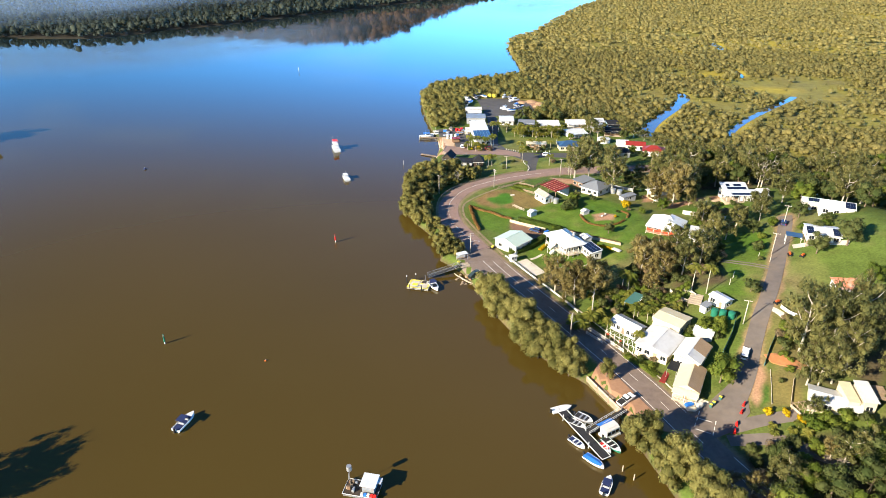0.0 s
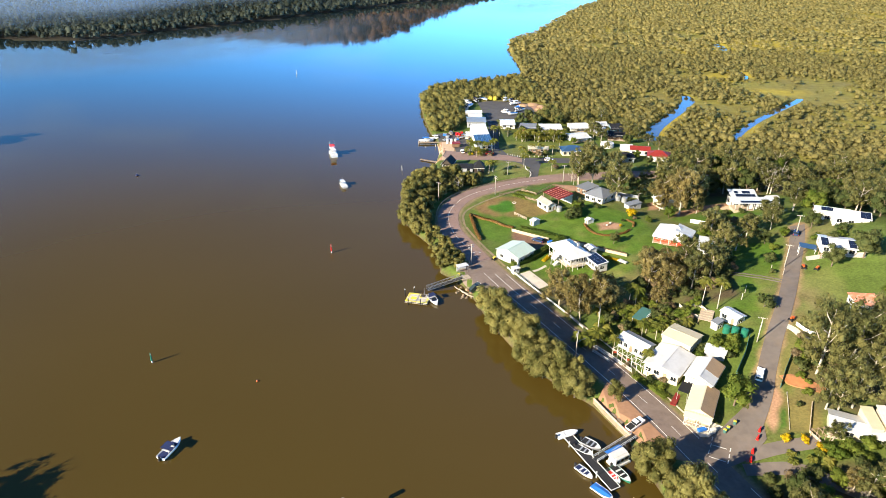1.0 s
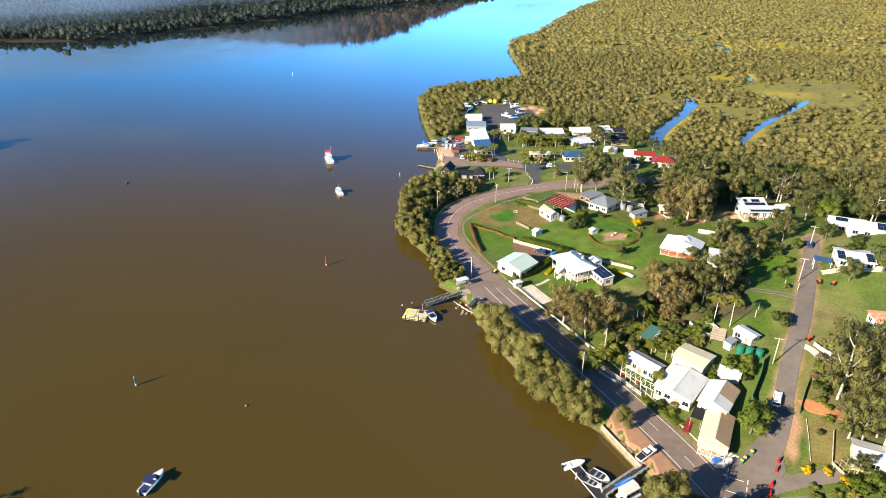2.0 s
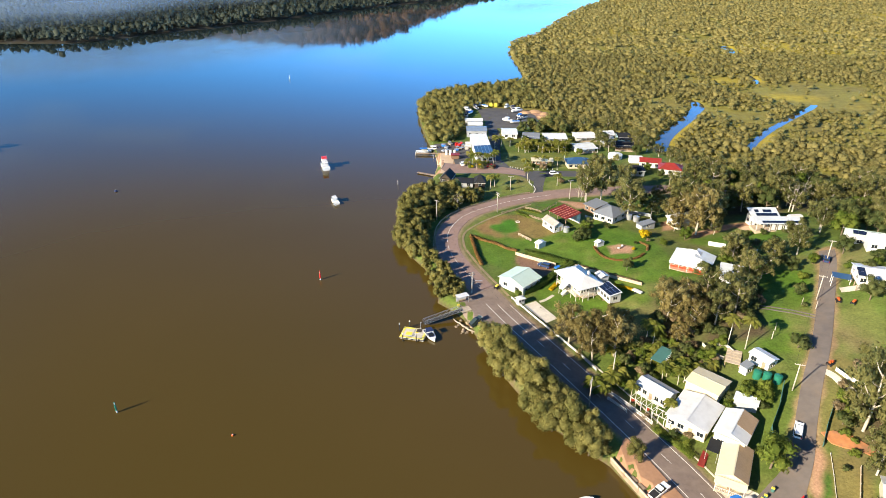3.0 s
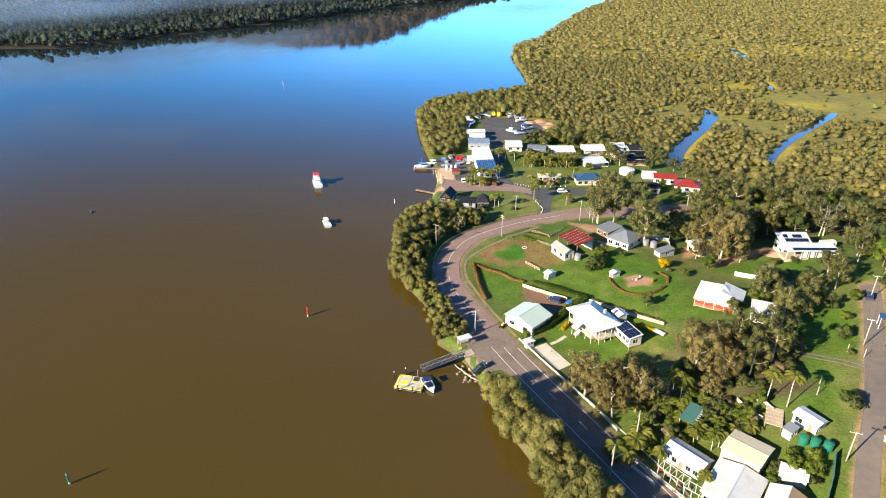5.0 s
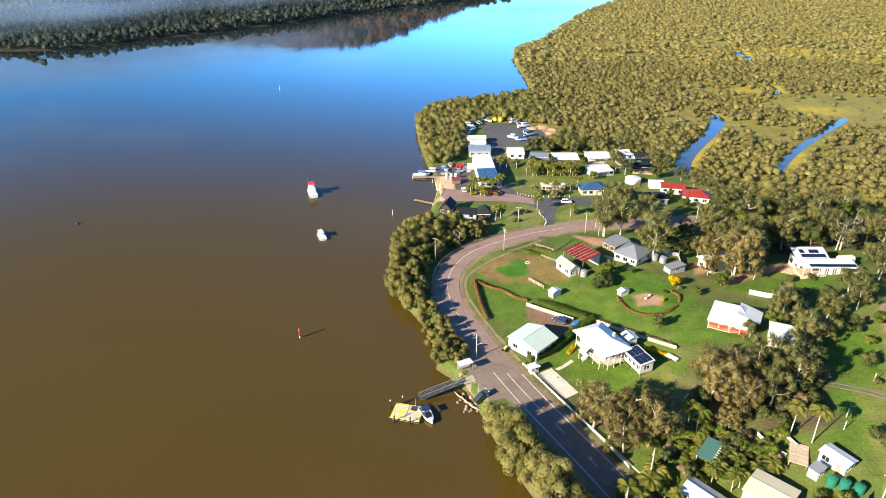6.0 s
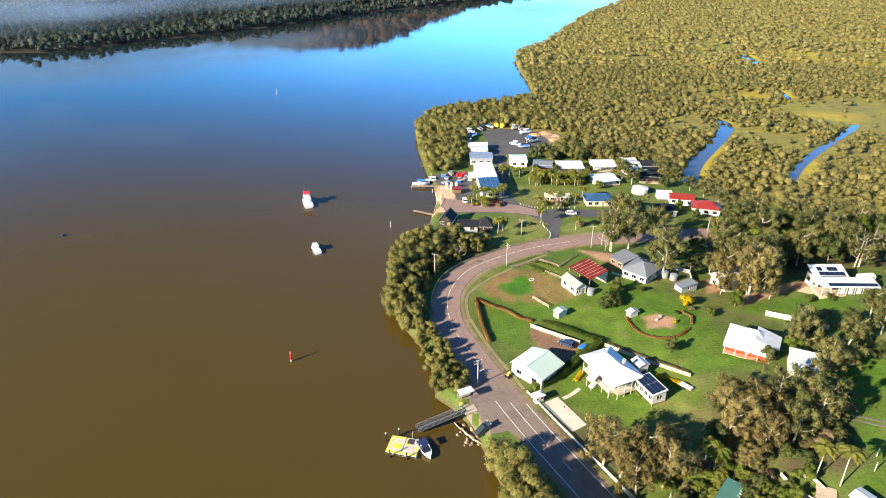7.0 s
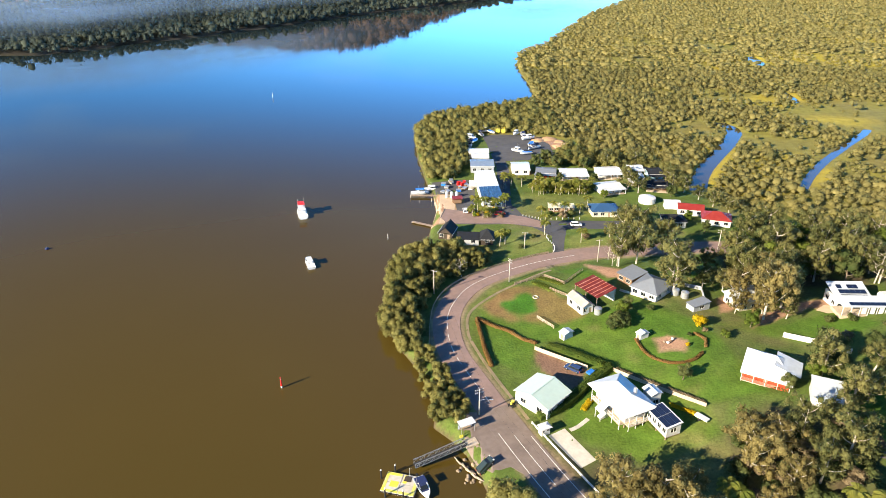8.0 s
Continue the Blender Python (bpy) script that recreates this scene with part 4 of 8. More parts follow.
# gums and garden trees
for x, y, s, k in ((68.2, 187.5, 1.05, "brown_gum"), (62.0, 185.0, 0.9, "brown_gum"), (73.5, 180, 1.0, "gum"), (80, 183.5, 1.0, "gum"), (67, 178, 0.9, "brown_gum"), (64.0, 191.5, 0.85, "brown_gum"), (75, 190, 0.95, "gum"),
                   (34.0, 179.6, 1.05, "brown_gum"), (36.8, 176.3, 1.0, "brown_gum"), (41.3, 175.8, 1.12, "brown_gum"), (44.8, 173.2, 1.05, "brown_gum"), (39.0, 172.0, 0.85, "brown_gum"), (46.6, 176.6, 0.95, "brown_gum"), (91, 213, 1.1, "gum"), (90.5, 200, 0.95, "gum"), (113.4, 216.4, 0.9, "gum"), (128.7, 231.7, 1.0, "gum")):
    plant(k, x, y, s * rnd.uniform(0.9, 1.1), rnd.uniform(1.05, 1.35))
for x, y, s, k in ((88.4, 137, 1.1, "gum"), (96.9, 139, 1.15, "gum"), (103, 137.5, 1.05, "gum"), (95.8, 147, 0.9, "gum"), (95.5, 129, 1.0, "gum"), (89.5, 130.5, 0.8, "gum"), (85.5, 126.5, 0.8, "gum"), (90.6, 125.5, 1.0, "gum"), (87.0, 124.6, 0.75, "gum"), (108, 146, 1.0, "gum"),
                   (73.7, 268.5, 1.15, "gum"), (70.2, 297.7, 1.0, "gum"), (77.3, 288.4, 0.9, "gum"), (92.7, 265.2, 1.1, "gum"), (97.5, 255, 1.05, "gum"), (108.4, 268.6, 1.0, "gum"), (66, 301, 0.8, "gum"), (65, 279.3, 1.2, "gum"), (58.3, 276.4, 1.0, "gum"), (70, 257.6, 1.25, "gum"), (91.5, 243.5, 1.2, "brown_gum"), (95, 252, 1.2, "brown_gum"), (87, 252, 1.0, "brown_gum"), (99.5, 250, 1.0, "gum"), (56.5, 277.5, 0.6, "bare")):
    plant(k, x, y, s * rnd.uniform(0.95, 1.2), rnd.uniform(1.1, 1.45))
for x, y, s, k in ((67.6, 132.0, 1.1, "fresh"), (122.8, 180.6, 1.2, "broad"), (114.2, 180.7, 0.9, "broad"), (119.7, 161.5, 0.8, "fresh"), (120, 192.5, 0.6, "broad"), (113.2, 207.1, 0.5, "fresh"), (122.4, 208.3, 0.8, "broad"),
                   (51.6, 245.8, 0.6, "fresh"), (53.6, 247.6, 0.6, "broad"), (58.8, 214.9, 0.6, "broad"), (80.4, 208.6, 0.55, "broad"), (95.5, 220.0, 1.25, "broad"), (88.7, 211.9, 0.75, "fresh"), (95, 211.6, 0.8, "broad"), (85.5, 238.5, 0.6, "fresh"), (92.5, 246.5, 0.7, "brown_gum")):
    plant(k, x, y, s)
for x, y, s, k in ((69.7, 105.2, 0.85, "broad"), (72.2, 99.7, 0.9, "fresh"), (76.1, 96.4, 1.1, "broad"), (85.2, 103.5, 1.1, "broad"), (83.7, 96.7, 1.1, "broad"), (61.8, 99, 0.55, "brown_gum"), (64.3, 94.6, 0.5, "brown_gum"), (80.8, 105.8, 0.55, "brown_gum"), (74.5, 104.5, 0.5, "fresh"), (89.3, 106.3, 0.9, "fresh"), (91, 98, 1.0, "broad"), (79, 90, 1.0, "fresh"), (70, 90, 0.8, "fresh"), (96, 108, 0.9, "broad")):
    plant(k, x, y, s)
for x, y, s, k in ((96, 203, 0.8, "gum"), (84.5, 194, 0.9, "gum"), (88, 189.5, 0.7, "broad"), (104, 214, 0.9, "gum"), (109, 222, 0.8, "broad"), (116.5, 226, 0.9, "gum"), (106.5, 205.5, 0.6, "broad"), (62, 175.5, 0.6, "brown_gum"), (71.5, 170.5, 0.5, "fresh"), (67.5, 166.5, 0.45, "fresh"), (46.8, 168.5, 0.5, "broad"), (50.5, 164.5, 0.5, "broad"), (60.5, 164.5, 0.4, "fresh"),
                   (98, 243.5, 0.6, "gum"), (84.5, 246.5, 0.6, "brown_gum"), (86.5, 260.5, 0.8, "gum"), (81, 262.5, 0.7, "gum"), (80.5, 272, 0.7, "broad"), (86.5, 275.5, 0.7, "gum"), (100, 132.5, 0.9, "gum"), (110, 137, 1.0, "gum"), (104, 146.5, 0.9, "gum"), (112, 150, 0.8, "broad"), (90, 143.5, 0.6, "gum"), (82.8, 118.0, 0.5, "gum"), (100, 117, 0.9, "broad"), (104, 124, 0.9, "gum"), (112, 128, 1.0, "broad")):
    plant(k, x, y, s)
LOW_WOOD = [(62, 88), (68, 108), (80, 104), (90, 108), (104, 112), (124, 122), (130, 90), (110, 70), (70, 74)]
GARDEN_BLOCK = [(45.5, 165), (52, 178), (60, 176), (66, 172), (70, 166), (64, 160.5), (57, 162.5), (52.5, 161)]
for i, (x, y) in enumerate(scatter(GARDEN_BLOCK, 3.1, 21)):
    plant(["fresh_shrub", "shrub", "dry_shrub", "shrub", "fresh_shrub", "palm_low"][i % 6], x, y, rnd.uniform(0.7, 1.3) if i % 6 != 5 else 0.7)
UNDERWOOD = [(61, 192), (58, 183), (62, 177), (80, 173), (88, 186), (84, 198), (68, 198)]
for i, (x, y) in enumerate(scatter(UNDERWOOD, 4.2, 22)):
    plant(["shrub", "dry_shrub", "shrub"][i % 3], x, y, rnd.uniform(1.2, 2.0))
for x, y in scatter(LOW_WOOD, 5.2, 15):
    plant(str(rnd.choice(["fresh", "fresh", "broad", "gum"])), x, y, rnd.uniform(0.6, 0.95))
for x, y, s, k in ((80.5, 350, 1.0, "gum"), (84, 346, 0.9, "gum"), (100.5, 352, 0.7, "gum"), (103.5, 346, 0.8, "gum"), (107, 338, 0.7, "gum"), (101, 362, 0.7, "gum"), (105.5, 356, 0.7, "broad"), (96.5, 341, 0.7, "broad"), (110, 330, 0.7, "gum"), (113, 322, 0.7, "gum"), (116, 313, 0.7, "gum"), (94.5, 314.5, 0.55, "fresh"), (97.5, 305, 0.6, "broad"), (110, 304.5, 0.9, "broad"), (68, 340, 0.5, "fresh"), (53, 360.5, 0.5, "broad"), (68, 360, 0.5, "broad"), (43.5, 360, 0.6, "broad"), (83, 365, 0.6, "gum"), (66.5, 376.5, 0.8, "broad"), (54, 378, 0.8, "broad"), (44, 380, 0.8, "broad"), (50, 386, 0.9, "broad"), (60, 384, 0.9, "broad"), (78, 379, 0.9, "gum"), (92, 380, 0.9, "gum"), (69.5, 312.5, 0.8, "gum"), (74.5, 303.5, 0.8, "gum"), (61, 300.5, 0.5, "gum")):
    plant(k, x, y, s)
# woods behind the hill and behind the houses
BACK_WOOD = [(92, 268), (100, 258), (116, 258), (128, 256), (150, 262), (200, 262), (260, 270), (250, 284), (190, 291), (150, 296), (118, 303), (100, 298)]
for x, y in scatter(BACK_WOOD, 8.0, 8):
    k = rnd.choice(["gum", "gum", "gum", "broad", "broad", "fresh"])
    plant(k, x, y, rnd.uniform(0.9, 1.35), rnd.uniform(0.9, 1.25))
HILL_WOOD = [(124, 226), (140, 214), (150, 190), (140, 160), (122, 152), (118, 140), (140, 130), (200, 150), (220, 230), (180, 258), (140, 252)]
for x, y in scatter(HILL_WOOD, 8.2, 9):
    k = rnd.choice(["broad", "gum", "fresh", "gum"])
    plant(k, x, y, rnd.uniform(0.9, 1.4))
for x, y, s in ((71.2, 238.8, 1.6), (82.8, 307.7, 1.4), (79.5, 116.0, 1.0)):
    plant("yellow_shrub", x, y, s)
for x, y, s in ((14.1, 325.9, 0.8), (19.5, 328.7, 0.8), (22.1, 326.7, 0.8), (16, 318.8, 0.8), (12, 322, 0.7), (38.1, 315.8, 0.95), (38.4, 308, 0.95), (37.6, 302.1, 0.9), (49.9, 296.5, 0.9), (58.3, 327.7, 0.95), (30.5, 355.3, 0.9), (35, 354, 0.8), (20.5, 293.8, 0.9), (22.5, 295.5, 0.9), (17, 327.5, 0.95), (21, 325.5, 0.8), (24.5, 327.5, 0.95), (25.8, 331, 0.9), (13.2, 329.5, 0.9), (27, 352, 0.9), (27.5, 358, 0.85), (44, 322.5, 0.8), (48, 320.5, 0.9), (54, 321, 0.8)):
    plant("palm", x, y, s)
for i in range(60):
    plant("palm_low" if i % 2 else "palm", 38.5 + 27 * rnd.rand(), 343.5 + 8.5 * rnd.rand(), rnd.uniform(0.8, 1.2) if i % 2 else rnd.uniform(0.65, 0.9), 1.0)
for x, y, s, k in ((73, 170.2, 1.0, "palm_tall"), (76.6, 167.9, 1.0, "palm_tall"), (54.8, 178, 1.0, "palm"), (56, 176, 1.05, "palm"), (36.8, 160, 1.2, "palm_low"), (38.5, 158.5, 1.0, "palm_low"), (54, 161.5, 0.8, "palm"), (57.3, 159.6, 0.8, "palm"), (59, 160.2, 0.7, "palm"), (55.6, 163, 0.75, "palm"), (45.2, 157, 0.7, "palm"), (52.2, 150.0, 0.7, "palm"), (66.5, 163, 0.9, "palm_low"), (63.5, 162.5, 0.9, "palm_low")):
    plant(k, x, y, s)

# marsh scrub: countless bushes over the wetland, one growth
def scrub(name, places, radius, per, leaf, lm, label, seed, lift=0.3, seg=6, flat=0.95, lats=(-40, 5, 45)):
    rs = np.random.RandomState(seed)
    p = np.array(places)
    z = height(p[:, 0], p[:, 1])
    n = len(p)
    R = radius[0] + (radius[1] - radius[0]) * rs.uniform(0, 1, n) ** 1.6
    squash = np.array([1, 1, flat])
    mid = np.stack([p[:, 0], p[:, 1], z + R * (0.5 + lift * rs.uniform(0, 1.5, n))], 1)
    d = sphere_dirs(n * per, rs, 0.45).reshape(n, per, 3)
    long = rs.uniform(0.75, 1.3, (n, 1, 3))
    off = d * long * rs.uniform(0.66, 1.22, (n, per, 1)) * R[:, None, None] * squash
    s = (leaf * (0.45 + 0.55 * R / radius[1]))[:, None] * rs.uniform(0.6, 1.3, (n, per))
    leaves = cards((mid[:, None, :] + off).reshape(-1, 3), d.reshape(-1, 3), s.ravel(), rs, 1.25, 0.35)
    body = cores(mid, R[:, None] * squash * long[:, 0] * 0.76, rs, seg, lats)
    return tagged(new(name, leaf_mesh(name, *joined(leaves, body), lm)), label, "scrub", kind="stuff")


def wild(x, y):
    """Where bushes stand: thick along the river, in drifts over the marsh, none in the creeks."""
    creek = np.minimum(np.minimum(line_distance(x, y + 3.0, CREEK) - 5.2, line_distance(x, y + 4, POOL) - 5.5), np.minimum(line_distance(x, y + 3, CREEK_SIDE), line_distance(x, y + 3.5, POOL_SMALL)) - 4.6)
    river = depth_in(x, y, LAND)
    g = np.array([noise.noise((a * 0.018, b * 0.018, 3.0)) + 0.5 * noise.noise((a * 0.06, b * 0.06, 5.0)) for a, b in zip(x, y)])
    open_part = 1.25 * np.exp(-(((x - 245) / 90) ** 2 + ((y - 462) / 48) ** 2)) + 1.0 * np.exp(-(((x - 430) / 170) ** 2 + ((y - 590) / 70) ** 2)) + 0.5 * np.exp(-(((x - 620) / 160) ** 2 + ((y - 850) / 60) ** 2))
    open_part = open_part + 0.62 * np.exp(-(((x - 215) / 95) ** 2 + ((y - 395) / 60) ** 2))
    chance = np.clip(1.15 + 1.4 * g - 0.9 * open_part + 0.3 * (x < 140) + 1.5 * (river < 45) + 0.5 * (creek < 6), 0.05, 1.0)
    luck = np.random.RandomState(len(x)).rand(len(x))
    return (creek > 0) & (river > 0.5) & (luck < chance)


NEAR_MARSH = [(20, 438), (48, 436), (70, 424), (72, 400), (104, 386), (108, 352), (118, 330), (150, 310), (210, 298), (420, 290), (460, 560), (300, 600), (62, 600), (61, 520), (54, 500)]
FAR_MARSH = [(60, 600), (300, 600), (460, 560), (440, 300), (900, 420), (1000, 1100), (700, 1450), (420, 1280), (250, 1043), (190, 940), (136, 815), (101, 727), (69, 679), (61, 626)]
scrub("mangrove_thicket", scatter(PENINSULA, 2.1, 5), (1.1, 2.6), 70, 0.27, L_mangrove, "dense olive mangrove thicket on the point", 4, 0.8)
YARD_EDGE = [(50, 386), (46, 382), (70, 377), (100, 370), (110, 352), (106, 386), (74, 400), (68, 404), (58, 402), (57.5, 391)]
scrub("yard_scrub", scatter(YARD_EDGE, 2.9, 16), (1.2, 3.0), 90, 0.32, L_mangrove, "dense olive scrub between the yard and the houses", 6, 0.6)
scrub("marsh_scrub", scatter(NEAR_MARSH, 2.9, 11, 0, wild), (0.8, 2.7), 40, 0.34, L_marsh, "olive marsh scrub covering the wetland", 1, 0.3, 6, 0.75)
scrub("distant_scrub", scatter(FAR_MARSH, 4.9, 12, 0, wild), (1.3, 3.9), 18, 0.6, L_marsh, "olive scrub of the far wetland", 2, 0.15, 5, 0.55, (-25, 30))
FAR_WOOD = [(-700, 730), (-432, 690), (-355, 682), (-297, 739), (-240, 787), (-160, 870), (-68, 972), (40, 1054), (160, 1192), (120, 1330), (-100, 1250), (-300, 1050), (-700, 900)]
scrub("far_bank_forest", scatter(FAR_WOOD, 5.8, 13), (1.8, 5.4), 24, 0.85, L_far, "dark forest on the far river bank", 3, 0.9, 5, 1.0, (-25, 30))
FAR_HILL = [(-800, 1180), (-420, 1160), (-150, 1200), (120, 1360), (180, 1460), (100, 1560), (-200, 1600), (-800, 1500)]
scrub("far_hill_forest", scatter(FAR_HILL, 15, 14), (7, 15), 24, 2.4, L_hill, "hazy brown forest on the far hill", 5)


# ---- buildings ----
def wall_pieces(side, l, w, z0, z1, holes, t=0.15):
    """One wall of a box plan as a single skin, with holes (a, b, sill, head) that go through it."""
    n = l if side in "SN" else w
    xs = sorted({-n / 2, n / 2, *[h[0] for h in holes], *[h[1] for h in holes]})
    zs = sorted({z0, z1, *[h[2] for h in holes], *[h[3] for h in holes]})
    solid = lambda i, j: 0 <= i < len(xs) - 1 and 0 <= j < len(zs) - 1 and not any(h[0] <= xs[i] and xs[i + 1] <= h[1] and h[2] <= zs[j] and zs[j + 1] <= h[3] for h in holes)
    at = {"S": lambda a, o, z: (a, -w / 2 + o, z), "N": lambda a, o, z: (a, w / 2 - o, z), "E": lambda a, o, z: (l / 2 - o, a, z), "W": lambda a, o, z: (-l / 2 + o, a, z)}[side]
    sh, index = Shape(), {}

    def v(i, j, o):
        if (i, j, o) not in index:
            index[(i, j, o)] = len(sh.v)
            sh.v.append(at(xs[i], t * o, zs[j]))
        return index[(i, j, o)]

    for i in range(len(xs) - 1):
        for j in range(len(zs) - 1):
            if not solid(i, j):
                continue
            for o in (0, 1):
                sh.f.append((v(i, j, o), v(i + 1, j, o), v(i + 1, j + 1, o), v(i, j + 1, o)))
            for di, dj, p, q in ((-1, 0, (i, j), (i, j + 1)), (1, 0, (i + 1, j), (i + 1, j + 1)), (0, -1, (i, j), (i + 1, j)), (0, 1, (i, j + 1), (i + 1, j + 1))):
                if not solid(i + di, j + dj):
                    sh.f.append((v(*p, 0), v(*q, 0), v(*q, 1), v(*p, 1)))
    return sh


def on_side(side, l, w, a, z, out):
    """A point on the outside of a wall, out metres proud of it."""
    return {"S": (a, -w / 2 - out, z), "N": (a, w / 2 + out, z), "E": (l / 2 + out, a, z), "W": (-l / 2 - out, a, z)}[side]


def window(parent, side, l, w, a, b, s, h, name="window", m=None):
    """A framed pane set in a hole of a wall."""
    fr = Shape()
    p = lambda q, z, o: on_side(side, l, w, q, z, o)
    for q0, q1, c, d in ((a - 0.06, b + 0.06, s - 0.06, s + 0.02), (a - 0.06, b + 0.06, h - 0.02, h + 0.06), (a - 0.06, a + 0.02, s, h), (b - 0.02, b + 0.06, s, h), ((a + b) / 2 - 0.025, (a + b) / 2 + 0.025, s, h)):
        lo, hi = p(q0, c, -0.05), p(q1, d, 0.03)
        fr.box(min(lo[0], hi[0]), max(lo[0], hi[0]), min(lo[1], hi[1]), max(lo[1], hi[1]), c, d)
    win = part(name, fr, m or M_white, parent)
    lo, hi = p(a, s, -0.08), p(b, h, -0.05)
    part("pane", Shape().box(min(lo[0], hi[0]), max(lo[0], hi[0]), min(lo[1], hi[1]), max(lo[1], hi[1]), s, h), M_glass, win)
    return win


def roof_parts(parent, L, W, z, rise, kind, m, ridge="x", t=0.10, wall=None, over=0.5):
    """Roof plates over an L by W outline with eaves at z: gable, hip or skillion."""
    out = []
    if ridge == "y" and kind != "skillion":
        sw = lambda p: (p[1], p[0], p[2])
        A, B = W, L
    else:
        sw = lambda p: p
        A, B = L, W
    if kind == "skillion":
        q = [(-L / 2, -W / 2, z), (L / 2, -W / 2, z), (L / 2, W / 2, z + rise), (-L / 2, W / 2, z + rise)]
        if ridge == "x-":
            q = [(a, b, z + rise - (c - z)) for a, b, c in q]
        if ridge == "y":
            q = [(-L / 2, -W / 2, z), (L / 2, -W / 2, z + rise), (L / 2, W / 2, z + rise), (-L / 2, W / 2, z)]
        return [part("roof", Shape().slab(q, t), m, parent)]
    k = A / 2 if kind == "gable" else max(A / 2 - B / 2 * 0.95, 0.02)
    polys = [[(-A / 2, -B / 2, z), (A / 2, -B / 2, z), (k, 0, z + rise), (-k, 0, z + rise)], [(A / 2, B / 2, z), (-A / 2, B / 2, z), (-k, 0, z + rise), (k, 0, z + rise)]]
    if kind == "hip":
        polys += [[(A / 2, -B / 2, z), (A / 2, B / 2, z), (k, 0, z + rise)], [(-A / 2, B / 2, z), (-A / 2, -B / 2, z), (-k, 0, z + rise)]]
    for p in polys:
        out.append(part("roof_slope", Shape().slab([sw(v) for v in p], t), m, parent))
    if kind == "gable" and wall is not None:
        for sg in (-1, 1):
            x = sg * (A / 2 - over)
            f = 1 - over / (B / 2)
            g = Shape()
            tri = [(x, -B / 2 * f, z + rise * (1 - f) - t), (x, B / 2 * f, z + rise * (1 - f) - t), (x, 0, z + rise - t - 0.02)]
            tri2 = [(a - sg * 0.12, b, c) for a, b, c in tri]
            g.loft([[sw(v) for v in tri], [sw(v) for v in tri2]])
            part("gable_wall", g, wall, parent)
    ridge_cap = Shape().beam(sw((-k, 0, z + rise + 0.02)), sw((k, 0, z + rise + 0.02)), 0.32, 0.06)
    part("ridge_cap", ridge_cap, m, parent)
    for sg in (-1, 1):
        part("gutter", Shape().beam(sw((-A / 2, sg * (B / 2 + 0.05), z - 0.1)), sw((A / 2, sg * (B / 2 + 0.05), z - 0.1)), 0.12, 0.12), M_white, parent)
    return out


def panels(parent, L, W, z, rise, a0, a1, b0, b1, na, nb, side=-1, ridge="x"):
    """Solar panels on one slope: a along the ridge, b from eave (0) to ridge (1)."""
    A, B = (W, L) if ridge == "y" else (L, W)
    for i in range(na):
        for j in range(nb):
            u0, u1 = a0 + (a1 - a0) * i / na + 0.03, a0 + (a1 - a0) * (i + 1) / na - 0.03
            v0, v1 = b0 + (b1 - b0) * j / nb + 0.012, b0 + (b1 - b0) * (j + 1) / nb - 0.012
            q = [(u, side * B / 2 * (1 - v), z + rise * v + 0.12) for u, v in ((u0, v0), (u1, v0), (u1, v1), (u0, v1))]
            if ridge == "y":
                q = [(b, a, c) for a, b, c in q]
            part("solar_panel", Shape().slab(q, 0.05), M_solar, parent)


def house(name, label, x, y, L, W, ang, eave, rise, kind, wall, roof, over=0.5, ridge="x", floor=0.0, windows="", door="", category="house", z=None, group=""):
    """A house: outline of the roof L by W, walls set in by the overhang, raised on stumps by floor metres.
    windows: sides and counts such as 'S4 E2'; door: the side with the door."""
    z = min(ground_at(x + dx, y + dy) for dx in (-2, 2) for dy in (-2, 2)) if z is None else z
    ob = thing(name, x, y, z, ang, label, category, group)
    l, w = L - 2 * over, W - 2 * over
    z0 = floor if floor else -0.8
    count = {c[0]: int(c[1:]) for c in windows.split()}
    base = max(floor, 0.15)
    for side in "SNEW":
        n = l if side in "SN" else w
        holes, kinds = [], []
        k = count.get(side, 0)
        slots = k + (side == door)
        for i in range(slots):
            c = -n / 2 + n * (i + 0.5) / slots
            is_door = side == door and i == slots // 2
            hw = 0.45 if is_door else min(0.75, n / slots * 0.32)
            top = min(base + 2.05, eave - 0.2)
            holes.append((c - hw, c + hw, base + 0.02 if is_door else base + 0.85, top))
            kinds.append(is_door)
        ww = w if side in "SN" else w - 0.31
        sh = wall_pieces(side, l, w, z0, eave - 0.1, holes) if side in "SN" else wall_pieces(side, l, w - 0.31, z0, eave - 0.1, holes)
        wob = part("wall", sh, wall, ob)
        for hl, d in zip(holes, kinds):
            if d:
                p, q = on_side(side, l, w, hl[0], 0, -0.1), on_side(side, l, w, hl[1], 0, -0.06)
                part("door", Shape().box(min(p[0], q[0]), max(p[0], q[0]), min(p[1], q[1]), max(p[1], q[1]), hl[2], hl[3]), M_timber, ob)
            else:
                window(ob, side, l, w, *hl)
    if floor:
        part("floor", Shape().box(-l / 2, l / 2, -w / 2, w / 2, floor - 0.2, floor), M_timber, ob)
        for i in range(int(l / 2.4) + 1):
            for j in range(int(w / 2.4) + 1):
                px, py = -l / 2 + 0.15 + (l - 0.3) * i / int(l / 2.4), -w / 2 + 0.15 + (w - 0.3) * j / int(w / 2.4)
                part("stump", Shape().box(px - 0.1, px + 0.1, py - 0.1, py + 0.1, -1.5, floor - 0.2), M_timber, ob)
    roof_parts(ob, L, W, eave, rise, kind, roof, ridge, wall=wall, over=over)
    return ob


